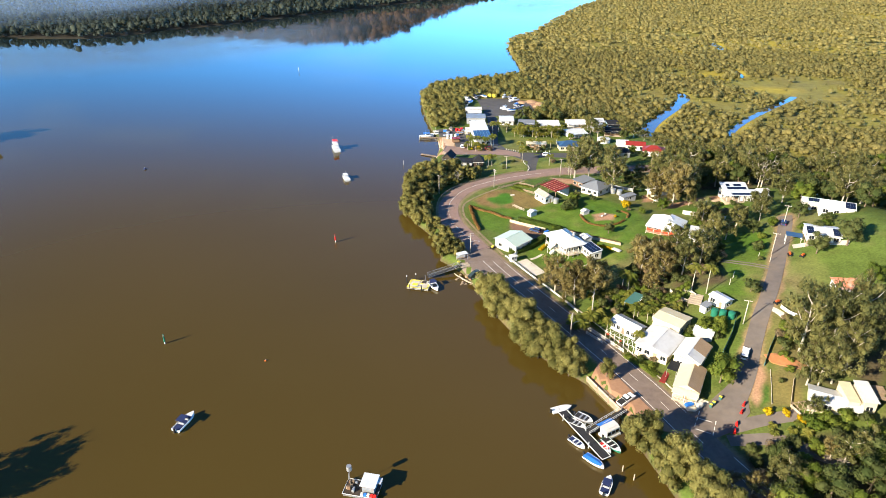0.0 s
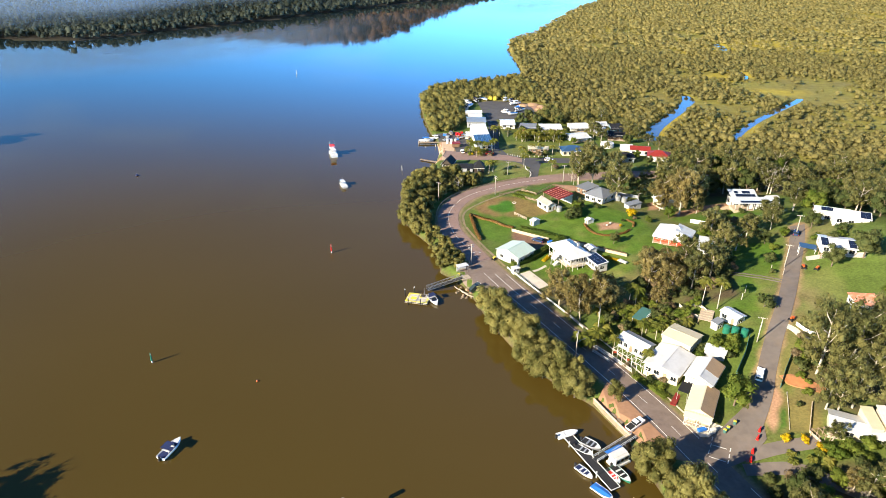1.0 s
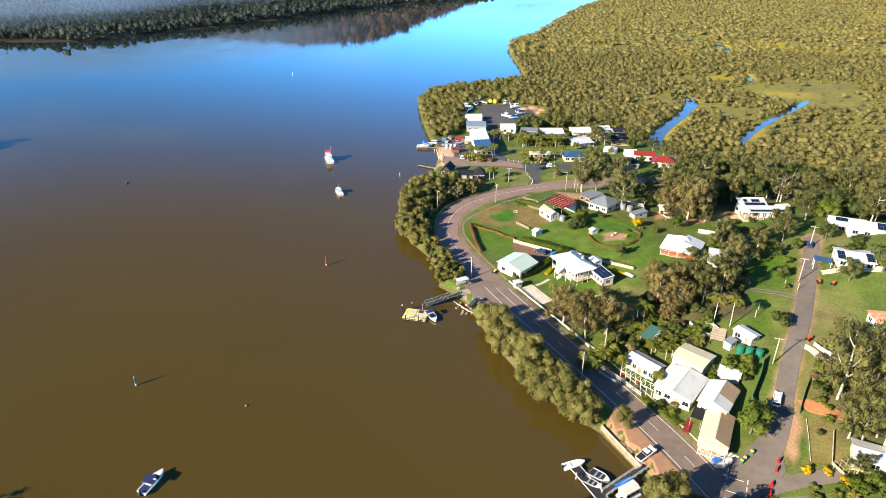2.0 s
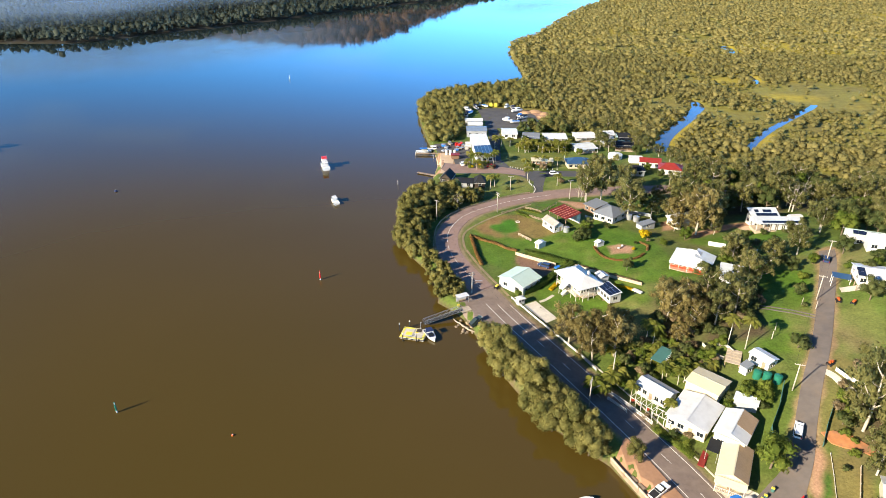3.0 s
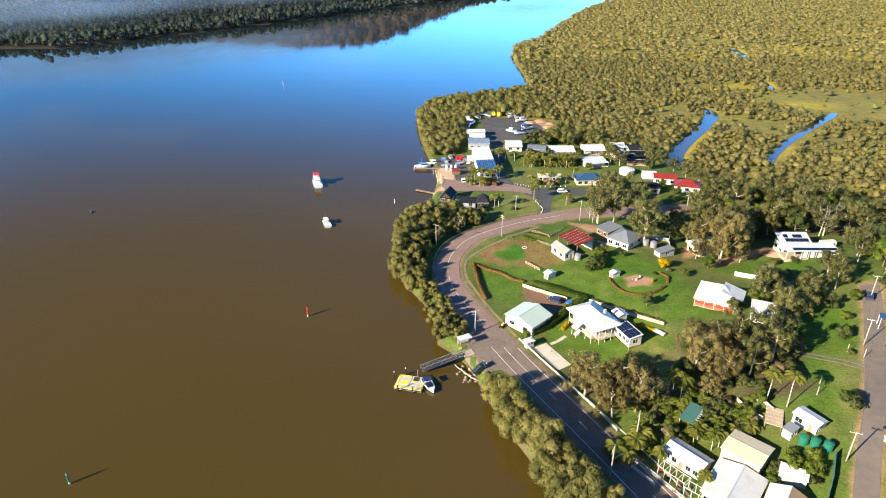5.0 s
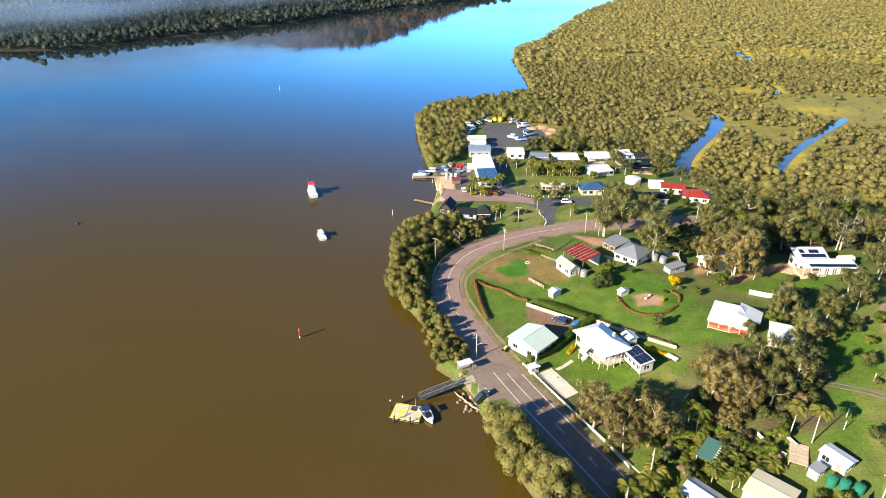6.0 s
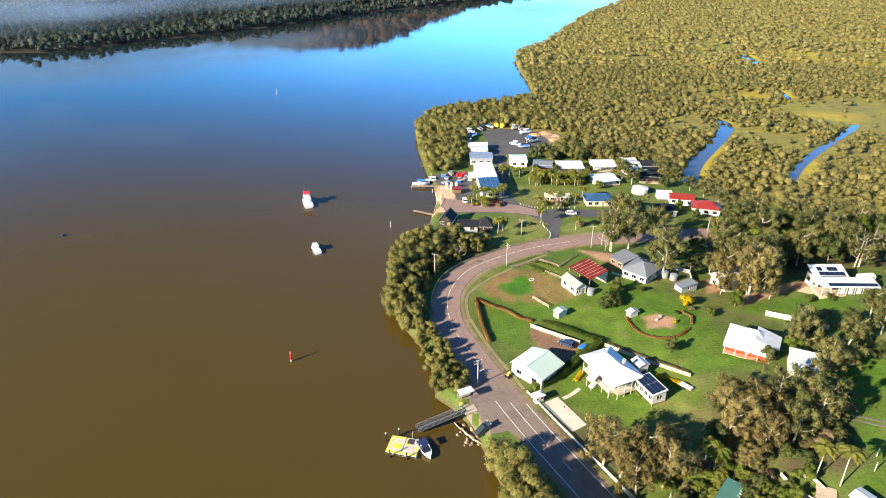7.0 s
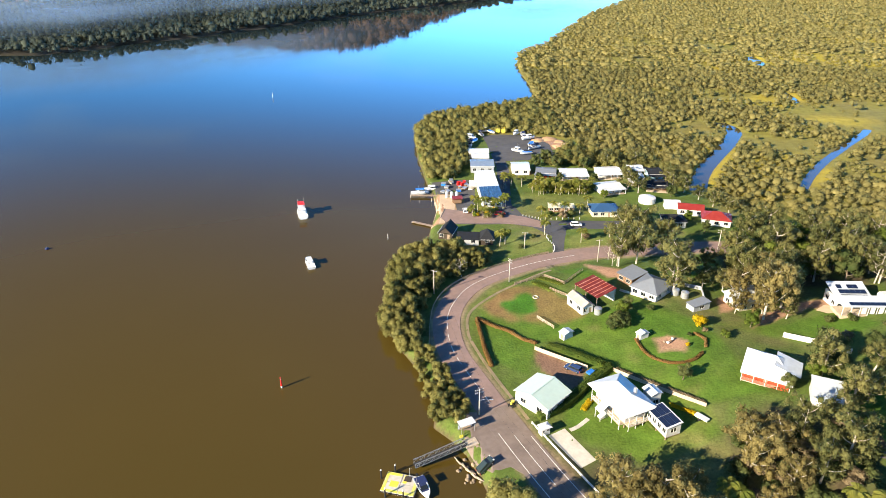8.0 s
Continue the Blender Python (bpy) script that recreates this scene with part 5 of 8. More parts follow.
def verandah(ob, side, l, w, depth, floor, top, m=None, rail=True, span=2.4, rail_m=None, a0=None, a1=None):
    """A deck on posts along one side, with rails and its own low roof plate."""
    m = m or M_white
    n = l if side in "SN" else w
    a0, a1 = (-n / 2 if a0 is None else a0), (n / 2 if a1 is None else a1)
    p = lambda a, o, z: on_side(side, l, w, a, z, o)
    q = [p(a0, 0, floor), p(a1, 0, floor), p(a1, depth, floor), p(a0, depth, floor)]
    part("deck", Shape().slab(q, 0.18), M_paletimber, ob)
    k = max(1, round((a1 - a0) / span))
    for i in range(k + 1):
        a = a0 + 0.08 + (a1 - a0 - 0.16) * i / k
        part("post", Shape().beam(p(a, depth - 0.1, -1.0), p(a, depth - 0.1, top - 0.05), 0.13), m, ob)
    if rail:
        for i in range(k):
            b0, b1 = a0 + (a1 - a0) * i / k + 0.1, a0 + (a1 - a0) * (i + 1) / k - 0.1
            r = Shape().beam(p(b0, depth - 0.1, floor + 0.95), p(b1, depth - 0.1, floor + 0.95), 0.08).beam(p(b0, depth - 0.1, floor + 0.15), p(b1, depth - 0.1, floor + 0.15), 0.06)
            c = int((b1 - b0) / 0.3)
            for j in range(c + 1):
                a = b0 + (b1 - b0) * j / c
                r.beam(p(a, depth - 0.1, floor + 0.15), p(a, depth - 0.1, floor + 0.95), 0.05)
            part("railing", r, rail_m or m, ob)


# the big white house on stumps
wh = house("white_house", "white weatherboard house on stumps with a bright hipped roof", 41.8, 207.1, 13.8, 9.4, -66, 4.6, 2.3, "hip", M_white, M_roofwhite, 1.6, floor=1.5, windows="S5 E3 W3 N4", door="S")
verandah(wh, "S", 10.6, 6.2, 1.5, 1.5, 4.6)
verandah(wh, "E", 10.6, 6.2, 1.5, 1.5, 4.6)
for i in range(8):
    part("step", Shape().box(-0.6, 0.6, -6.0 + i * 0.27, -5.735 + i * 0.27, -0.6, 0.18 * (i + 1)), M_white, wh)
part("stair_roof", Shape().slab([(-1.1, -6.6, 2.3), (1.1, -6.6, 2.3), (1.1, -4.2, 4.3), (-1.1, -4.2, 4.3)], 0.08), M_roofwhite, wh)
for px, py, zt in ((-0.95, -6.4, 2.4), (0.95, -6.4, 2.4)):
    part("post", Shape().beam((px, py, -0.8), (px, py, zt), 0.12), M_white, wh)
for px, py in ((-2.2, 0.9), (2.4, 0.6)):
    part("gable_vent", Shape().loft([[(px - 0.7, py - 1.9, 5.5), (px + 0.7, py - 1.9, 5.5), (px, py - 1.9, 6.35)], [(px - 0.1, py + 0.6, 6.2), (px + 0.1, py + 0.6, 6.2), (px, py + 0.6, 6.4)]]), M_roofwhite, wh)
part("chimney", Shape().box(1.6, 2.2, 1.7, 2.3, 5.0, 7.3), M_white, wh)
wing = house("house_wing", "white house wing with a blue-black solar roof", 49.5, 200.0, 7.2, 4.3, -69, 3.7, 0.55, "skillion", M_white, M_roofwhite, 0.25, floor=1.0, windows="S4 E1", ridge="x")
for i in range(3):
    for j in range(2):
        y0, x0 = -1.95 + i * 1.28, -3.4 + j * 3.35
        za, zb = 3.74 + 0.55 * (y0 + 2.15) / 4.3 + 0.03, 3.74 + 0.55 * (y0 + 1.2 + 2.15) / 4.3 + 0.03
        part("solar_panel", Shape().slab([(x0, y0, za), (x0 + 3.25, y0, za), (x0 + 3.25, y0 + 1.2, zb), (x0, y0 + 1.2, zb)], 0.03), M_solar, wing)
house("house_annex", "small white lean-to behind a house", 49.3, 208.6, 3.6, 3.2, -68, 3.9, 0.5, "gable", M_white, M_roofwhite, 0.25, windows="E1", category="annex")
house("white_shed", "large white and pale green roofed shed", 24.0, 211.2, 9.4, 10.2, 45, 3.4, 1.5, "gable", M_white, M_roofgreen, 0.35, windows="W2 S2", door="S", category="shed")
gz = house("gate_shelter", "small white roofed shelter beside the road fence", 23.0, 200.5, 2.8, 2.0, 25, 2.2, 0.4, "hip", M_white, M_roofwhite, 0.3, windows="S2 E1", category="shelter")
# farm sheds and grey house
rr = thing("open_barn", 45.8, 255.6, ground_at(45.8, 255.6), -58, "open barn with a rusty red corrugated roof", "barn")
for i in range(7):
    a, b = -5.0 + i * 10.0 / 7, -5.0 + (i + 1) * 10.0 / 7 - 0.05
    part("roof_sheet", Shape().slab([(a, -3.9, 4.1), (b, -3.9, 4.1), (b, 3.9, 5.0), (a, 3.9, 5.0)], 0.06), M_roofrust, rr, smooth=False)
    if i:
        part("cover_strip", Shape().slab([(a - 0.11, -3.92, 4.14), (a + 0.06, -3.92, 4.14), (a + 0.06, 3.92, 5.04), (a - 0.11, 3.92, 5.04)], 0.05), M_rooforange, rr)
for px in (-4.6, 0, 4.6):
    for py, zt in ((-3.6, 4.05), (3.6, 4.9)):
        part("post", Shape().beam((px, py, -0.6), (px, py, zt), 0.16), M_timber, rr)
part("beam", Shape().beam((-4.9, -3.6, 4.0), (4.9, -3.6, 4.0), 0.14, 0.2), M_timber, rr)
part("back_wall", Shape().box(-4.7, 4.7, 3.62, 3.7, -0.5, 4.6), M_white, rr)
house("garden_shed", "white gabled garden shed with a faded brown roof", 40.7, 251.5, 8.2, 4.2, -65, 2.8, 1.3, "gable", M_white, M_roofworn, 0.25, windows="S2 E1", door="E", category="shed")
house("grey_house", "grey house wing with a flat sheet roof", 59.8, 266.2, 6.4, 7.6, -55, 2.9, 0.5, "skillion", M_brownwall, M_roofgrey, 0.4, windows="S2 W2", category="house")
house("grey_house", "white house with a grey hipped roof", 63.6, 258.2, 9.2, 10.8, -45, 3.0, 2.3, "hip", M_white, M_roofgrey, 0.5, windows="S3 W3 E2", door="W")
house("small_shed", "small dark shed with a grey lean-to roof", 74.5, 248.7, 3.4, 6.4, -67, 2.2, 0.5, "skillion", M_greywall, M_roofgrey, 0.2, windows="E1", category="shed")
house("white_house", "white roofed house half hidden under gum trees", 89.9, 252.4, 8.0, 11.0, -71, 3.6, 1.8, "hip", M_cream, M_roofwhite, 0.6, windows="S2 E3", category="house")
sh_ = house("solar_house", "pale house with rows of solar panels on its roof", 118.4, 250.2, 10.6, 7.6, -2, 3.6, 2.0, "skillion", M_white, M_rooflight, 0.5, windows="S4 W2")
for j, (y0, n) in enumerate(((-3.2, 5), (-1.2, 5), (0.8, 4))):
    for i in range(n):
        x0 = -3.2 + i * 1.55
        if j == 2 and i == 1:
            continue
        za, zb = 3.68 + 2.0 * (y0 + 3.8) / 7.6, 3.68 + 2.0 * (y0 + 1.6 + 3.8) / 7.6
        part("solar_panel", Shape().slab([(x0, y0, za), (x0 + 1.5, y0, za), (x0 + 1.5, y0 + 1.6, zb), (x0, y0 + 1.6, zb)], 0.03), M_solar, sh_)
sv = thing("house_verandah", 120.6, 243.4, ground_at(120.6, 243.4), -2, "long pale verandah roof with solar panels on white posts", "verandah")
part("roof", Shape().slab([(-9, -2.6, 3.0), (8, -2.6, 3.0), (8, 2.6, 3.7), (-9, 2.6, 3.7)], 0.1), M_rooflight, sv)
for i in range(10):
    part("solar_panel", Shape().slab([(-6.5 + i * 1.42, -1.9, 3.16), (-5.15 + i * 1.42, -1.9, 3.16), (-5.15 + i * 1.42, -0.5, 3.35), (-6.5 + i * 1.42, -0.5, 3.35)], 0.03), M_solar, sv)
for i in range(8):
    part("post", Shape().beam((-8.7 + i * 2.36, -2.4, -1.2), (-8.7 + i * 2.36, -2.4, 3.0), 0.16), M_white, sv)
for i in range(4):
    part("blind", Shape().box(-3.4 + i * 2.36, -2.1 + i * 2.36, -2.34, -2.28, 0.6, 2.6), M_white, sv)
part("deck", Shape().box(-9, 8, -2.6, 2.6, -0.9, 0.12), M_paletimber, sv)
# cottage with the red verandah
ct = house("cottage", "white-roofed cottage with a red verandah", 79.0, 214.8, 11.4, 9.4, -31, 3.2, 2.7, "hip", M_redwall, M_roofwhite, 0.4, floor=0.6, windows="S4 W2 E2", door="S")
verandah(ct, "S", 10.6, 8.6, 1.6, 0.6, 2.9, rail_m=M_redwall)
part("verandah_roof", Shape().slab([(-5.7, -6.2, 2.8), (5.7, -6.2, 2.8), (5.7, -4.6, 3.35), (-5.7, -4.6, 3.35)], 0.08), M_roofwhite, ct)
part("rear_roof", Shape().slab([(1.0, -3.4, 5.4), (6.9, -3.4, 3.9), (6.9, 3.2, 3.9), (1.0, 3.2, 5.4)], 0.08), M_rooflight, ct)
house("outbuilding", "weathered grey outbuilding under trees", 87.1, 204.1, 6.6, 7.6, -25, 2.8, 0.8, "skillion", M_white, M_rooflight, 0.3, windows="S1", category="shed")
house("garden_hut", "small white roofed hut on the lawn", 54.2, 234.0, 2.1, 3.2, -65, 1.9, 0.5, "gable", M_white, M_roofwhite, 0.2, windows="", door="S", category="hut")
house("garden_hut", "small weathered white hut beside a paddock", 34.2, 237.1, 2.4, 3.6, -56, 2.1, 0.5, "gable", M_white, M_rooflight, 0.2, windows="", door="S", category="hut")
# shops along the river road
house("cafe", "white cafe with a pale grey-white sheet roof", 51.2, 157.0, 9.0, 5.4, -51, 2.8, 0.9, "gable", M_white, M_roofwhite, 0.4, windows="S4 W1", door="S", category="cafe")
house("yard_shed", "cream-roofed hall behind the shops", 63.0, 156.2, 8.4, 7.4, -45, 3.6, 0.5, "gable", M_cream, M_roofcream, 0.25, windows="E2", category="hall")
pb = house("shop", "broad white-roofed shop facing the river road", 57.2, 147.9, 9.6, 11.4, -40, 3.2, 1.0, "gable", M_cream, M_roofwhite, 0.4, ridge="y", windows="S3 W2", door="S", category="shop")
s1 = house("tall_shop", "cream two-storey shop with a brown and cream roof", 63.6, 141.3, 7.0, 9.8, -38, 3.7, 1.4, "gable", M_cream, M_roofwhite, 0.3, ridge="y", windows="S2 E3 W2", category="shop")
s2 = house("corner_shop", "cream-roofed corner shop with a verandah on white posts", 60.2, 132.5, 6.2, 10.8, -29, 3.2, 1.3, "gable", M_cream, M_roofcream, 0.3, ridge="y", windows="S2 E3 W3", door="S", category="shop")
verandah(s2, "S", 5.6, 10.2, 1.6, 0.2, 2.6, rail=True)
part("awning", Shape().slab([(-3.1, -6.9, 2.5), (3.1, -6.9, 2.5), (3.1, -5.42, 3.1), (-3.1, -5.42, 3.1)], 0.08), M_roofcream, s2)
part("tile_slope", Shape().slab([(0.1, -5.4, 4.53), (3.15, -5.4, 3.26), (3.15, 5.4, 3.26), (0.1, 5.4, 4.53)], 0.05), M_roofbrown, s2)
part("tile_slope", Shape().slab([(0.2, -1.0, 5.10), (3.55, -1.0, 3.76), (3.55, 4.9, 3.76), (0.2, 4.9, 5.10)], 0.05), M_roofbrown, s1)
gp = thing("garden_pavilion", 55.8, 168.3, ground_at(55.8, 168.3), -42, "open pavilion with a dark green sheet roof", "pavilion")
part("roof", Shape().slab([(-1.7, -3.3, 2.5), (1.7, -3.3, 2.5), (1.7, 3.3, 2.9), (-1.7, 3.3, 2.9)], 0.07), M_roofteal, gp)
for i in range(9):
    part("rafter", Shape().beam((1.4, -3.1 + i * 0.77, 2.52 + i * 0.047), (2.0, -3.1 + i * 0.77, 2.5 + i * 0.047), 0.12), M_white, gp)
for px in (-1.5, 1.5):
    for py in (-3, 3):
        part("post", Shape().beam((px, py, -0.6), (px, py, 2.4), 0.12), M_white, gp)
house("hut", "white hut with a grey sheet roof on a lawn", 78.3, 162.0, 5.9, 3.8, -60, 2.8, 0.4, "gable", M_white, M_rooflight, 0.25, windows="S1 E1", door="S", category="hut")
house("small_shed", "small white shed with a grey roof beside water tanks", 73.6, 160.2, 2.3, 2.7, -60, 2.6, 0.5, "skillion", M_white, M_roofgrey, 0.15, windows="E1", category="shed")
house("lean_to", "pale grey lean-to roof behind the shops", 69.3, 149.3, 5.4, 2.8, -33, 2.8, 0.4, "skillion", M_greywall, M_rooflight, 0.2, category="shed")
# houses on the hill
house("hill_house", "long white-roofed house on the bank", 88.0, 119.4, 11.0, 6.4, -26, 2.6, 0.7, "gable", M_cream, M_roofwhite, 0.4, windows="S4", category="house")
house("hill_house", "white and cream sheet-roofed outbuilding on the bank", 94.0, 118.6, 3.2, 7.2, -10, 3.6, 0.6, "skillion", M_cream, M_roofwhite, 0.3, windows="S1", category="house")
house("hill_house", "narrow cream sheet-roofed room joining two white roofs", 91.0, 119.6, 2.6, 7.0, -10, 3.4, 0.4, "skillion", M_cream, M_roofcream, 0.15, windows="S1", category="house")
house("orange_house", "white cottage with a faded red sheet roof", 112.1, 159.0, 8.4, 7.0, -8, 3.0, 1.9, "hip", M_white, M_rooforange, 0.4, windows="S2 W2", door="S")
v1 = house("hill_house", "pale green-white roofed house with solar panels", 131.8, 214.6, 11.0, 5.5, -22, 3.6, 0.9, "gable", M_white, M_roofgreen, 0.4, windows="S4 W1")
panels(v1, 11.0, 5.5, 3.6, 0.9, -3.5, 4.0, 0.25, 0.9, 5, 1)
v3 = house("hill_house", "white-roofed hillside house with a dark panelled end", 133.0, 206.0, 11.0, 7.0, -24, 3.4, 1.2, "gable", M_white, M_roofwhite, 0.5, windows="S3 E1")
panels(v3, 11, 7, 3.4, 1.2, 2.2, 5.2, 0.1, 0.95, 2, 2)
v2 = house("hill_house", "white hillside house with dark panels at one end", 119.2, 188.6, 10.0, 8.6, -18, 3.8, 1.0, "gable", M_white, M_roofwhite, 0.4, floor=1.2, windows="S4 W2")
panels(v2, 10, 8.6, 3.8, 1.0, -4.9, -2.9, 0.1, 0.95, 1, 2)
panels(v2, 10, 8.6, 3.8, 1.0, 2.6, 4.6, 0.1, 0.95, 1, 2)
cp = thing("carport", 112.6, 191.9, ground_at(112.6, 191.9), -25, "blue-roofed open carport on white posts", "carport")
part("roof", Shape().slab([(-2.4, -1.4, 2.4), (2.4, -1.4, 2.4), (2.4, 1.4, 2.7), (-2.4, 1.4, 2.7)], 0.08), M_roofblue, cp)
for px in (-2.2, 2.2):
    for py in (-1.25, 1.25):
        part("post", Shape().beam((px, py, -1.0), (px, py, 2.5), 0.14), M_white, cp)

# marina
ms = house("boat_shed", "long white boat shed with a blue solar roof", 19.6, 347.0, 8.8, 33.0, 3, 4.2, 0.3, "skillion", M_white, M_roofwhite, 0.3, windows="S3", ridge="y", door="E", category="shed")
for i in range(5):
    for j in range(4):
        x0, y0 = -4.2 + i * 1.75, -16.0 + j * 3.2
        za, zb = 4.36 + 0.3 * (x0 + 4.8) / 9.6, 4.36 + 0.3 * (x0 + 1.6 + 4.8) / 9.6
        part("solar_panel", Shape().slab([(x0, y0, za), (x0 + 1.6, y0, zb), (x0 + 1.6, y0 + 3.1, zb), (x0, y0 + 3.1, za)], 0.04), M_roofblue, ms)
house("boat_shed", "marina shed with a dark blue-grey roof", 18.8, 376.5, 11.2, 9.8, -1, 3.4, 0.8, "gable", M_greywall, M_roofslate, 0.3, windows="S3", category="shed")
house("boat_shed", "low white marina shed", 18.6, 388.2, 8.5, 6.8, -1, 2.9, 0.7, "gable", M_white, M_roofwhite, 0.3, windows="S2", category="shed")
house("boat_shed", "white marina shed beside the mangroves", 18.2, 396.0, 10.3, 6.0, 0, 2.9, 0.6, "gable", M_white, M_roofwhite, 0.3, windows="S2", category="shed")
house("grey_shed", "grey-roofed house at the edge of the hardstand", 36.4, 373.8, 8.5, 11.5, -1, 2.6, 1.0, "gable", M_white, M_rooflight, 0.4, windows="S2 W2", category="house")
for x, y, L, W, a, m, rm in ((59.6, 366.8, 12.6, 8.0, -1, M_white, M_roofwhite), (75.8, 368.3, 11.0, 8.0, 5, M_white, M_roofwhite), (96.4, 366.8, 7.0, 9.5, -1, M_bluewall, M_roofdark), (71.6, 349.5, 11.0, 7.5, 14, M_white, M_rooflight), (47.6, 368.1, 9.4, 8.0, -10, M_redwall, M_roofgrey), (86.5, 360.5, 6.5, 7.0, 0, M_white, M_rooflight), (89.0, 372.0, 7.0, 6.0, 0, M_white, M_roofwhite), (93.5, 352.0, 9.0, 7.0, -12, M_brownwall, M_roofdark)):
    hh_ = house("holiday_house", "low holiday house behind the palms", x, y, L, W, a, 2.5, 0.7, "gable", m, rm, 0.4, windows="S3", door="S", group="holiday houses behind the palms")
    verandah(hh_, "S", L, W, 2.4, 0.15, 2.35, M_paletimber if rm is M_roofdark else M_white, rail=False, span=3.0)
    part("verandah_roof", Shape().slab([(-L / 2 - 0.3, -W / 2 - 2.6, 2.3), (L / 2 + 0.2, -W / 2 - 2.6, 2.3), (L / 2 + 0.2, -W / 2 - 0.41, 2.5), (-L / 2 - 0.3, -W / 2 - 0.41, 2.5)], 0.07), rm, hh_)
# pavilion walls take the dark timber colour to stand for their shaded ends
pv = house("pavilion", "dark-roofed riverside pavilion with a steep roof", 2.1, 303.6, 5.6, 7.6, -17, 2.4, 2.6, "gable", M_darktimber, M_roofdark, 0.3, ridge="y", windows="S1", door="S", category="pavilion")
house("pavilion", "small steep dark-roofed pavilion by the mangroves", 16.2, 298.2, 5.2, 7.0, -3, 2.4, 2.8, "hip", M_darktimber, M_roofdark, 0.4, windows="S1", category="pavilion")
house("pavilion_link", "low dark flat roof joining two pavilions", 9.4, 298.0, 8.4, 6.0, -6, 2.4, 0.3, "skillion", M_greywall, M_roofdark, 0.3, windows="S2", category="pavilion")
house("bungalow", "low cream bungalow with a flat pale roof", 47.5, 325.8, 10.5, 4.2, -4, 2.3, 0.4, "skillion", M_brownwall, M_roofcream, 0.4, windows="S4", door="S", category="bungalow")
house("blue_roof_house", "low house with a dark blue roof", 63.8, 322.7, 11.4, 8.4, 1, 2.8, 1.8, "hip", M_cream, M_roofblue, 0.5, windows="S3 E1", door="S")
house("red_roof_house", "house with a long red roof", 98.0, 322.8, 10.0, 6.0, -14, 2.8, 1.4, "gable", M_white, M_roofred, 0.4, windows="S3")
house("red_roof_house", "house with a broad red hipped roof", 104.5, 313.2, 11.0, 8.5, -18, 2.8, 2.0, "hip", M_white, M_roofred, 0.5, windows="S3")
house("dark_house", "small dark-roofed house beside a yellow shrub", 87.6, 311.6, 8.6, 7.5, -4, 2.8, 1.6, "hip", M_greywall, M_roofdark, 0.4, windows="S2")
house("row_shed", "white flat-roofed shed near the creek", 93.0, 329.0, 6.5, 4.0, -6, 2.5, 0.3, "skillion", M_white, M_roofwhite, 0.2, category="shed")


def tank(x, y, r, h, m, label):
    ob = thing("water_tank", x, y, ground_at(x, y), 0, label, "water tank")
    part("body", Shape().tube([(0, 0, -0.5), (0, 0, h)], [r, r], 20), m, ob)
    part("lid", Shape().tube([(0, 0, h), (0, 0, h + 0.18 * r + 0.1)], [r * 1.02, 0.15], 20), m, ob)
    for k in (0.25, 0.5, 0.75):
        part("rib", Shape().tube([(0, 0, h * k - 0.05), (0, 0, h * k + 0.05)], [r * 1.02, r * 1.02], 20), m, ob)


for x, y in ((75.2, 157.6), (76.9, 156.3), (78.7, 154.8)):
    tank(x, y, 0.95, 1.9, M_green, "round green plastic rainwater tank")
tank(70.6, 257.0, 1.15, 2.0, M_galv, "round grey corrugated rainwater tank")
tank(72.9, 255.2, 1.15, 2.0, M_galv, "round grey corrugated rainwater tank")
tank(84.7, 335.5, 3.4, 2.2, M_white, "broad white round water tank")
tank(45.2, 247.6, 1.1, 1.9, M_galv, "round grey corrugated rainwater tank beside the shed")

# pergolas and sun sails before the cafe and shop
for x, y, a, n, lab in ((47.6, 152.4, -51, 5, "white timber pergola before the cafe"), (50.8, 147.6, -45, 4, "white timber pergola beside the shop garden"), (81.2, 118.8, 12, 3, "brown timber pergola at the corner of a house")):
    pg = thing("pergola", x, y, ground_at(x, y), a, lab, "pergola")
    pm = M_timber if n == 3 else M_white
    for i in range(n):
        px = -n * 0.75 + i * 1.5
        for py in (-1.1, 1.1):
            part("post", Shape().beam((px, py, -0.5), (px, py, 2.3), 0.12), pm, pg)
        part("rafter", Shape().beam((px, -1.4, 2.36), (px, 1.4, 2.36), 0.08, 0.12), pm, pg)
    for py in (-1.1, 1.1):
        part("rail", Shape().beam((-n * 0.75 - 0.3, py, 2.24), (n * 0.75 - 1.2, py, 2.24), 0.09, 0.12), pm, pg)
for i, (x, y) in enumerate(((46.4, 153.6), (47.8, 151.8), (49.3, 149.9), (45.2, 155.2))):
    tb = thing("cafe_table", x, y, ground_at(x, y) + 0.04, 30 * i, "small round cafe table on the terrace", "table", "cafe tables")
    part("top", Shape().tube([(0, 0, 0.7), (0, 0, 0.76)], [0.45, 0.45], 14), M_redwall if i % 2 else M_paletimber, tb)
    part("stem", Shape().tube([(0, 0, 0), (0, 0, 0.7)], [0.05, 0.05], 6), M_black, tb)
    part("foot", Shape().tube([(0, 0, 0), (0, 0, 0.05)], [0.28, 0.26], 10), M_black, tb)


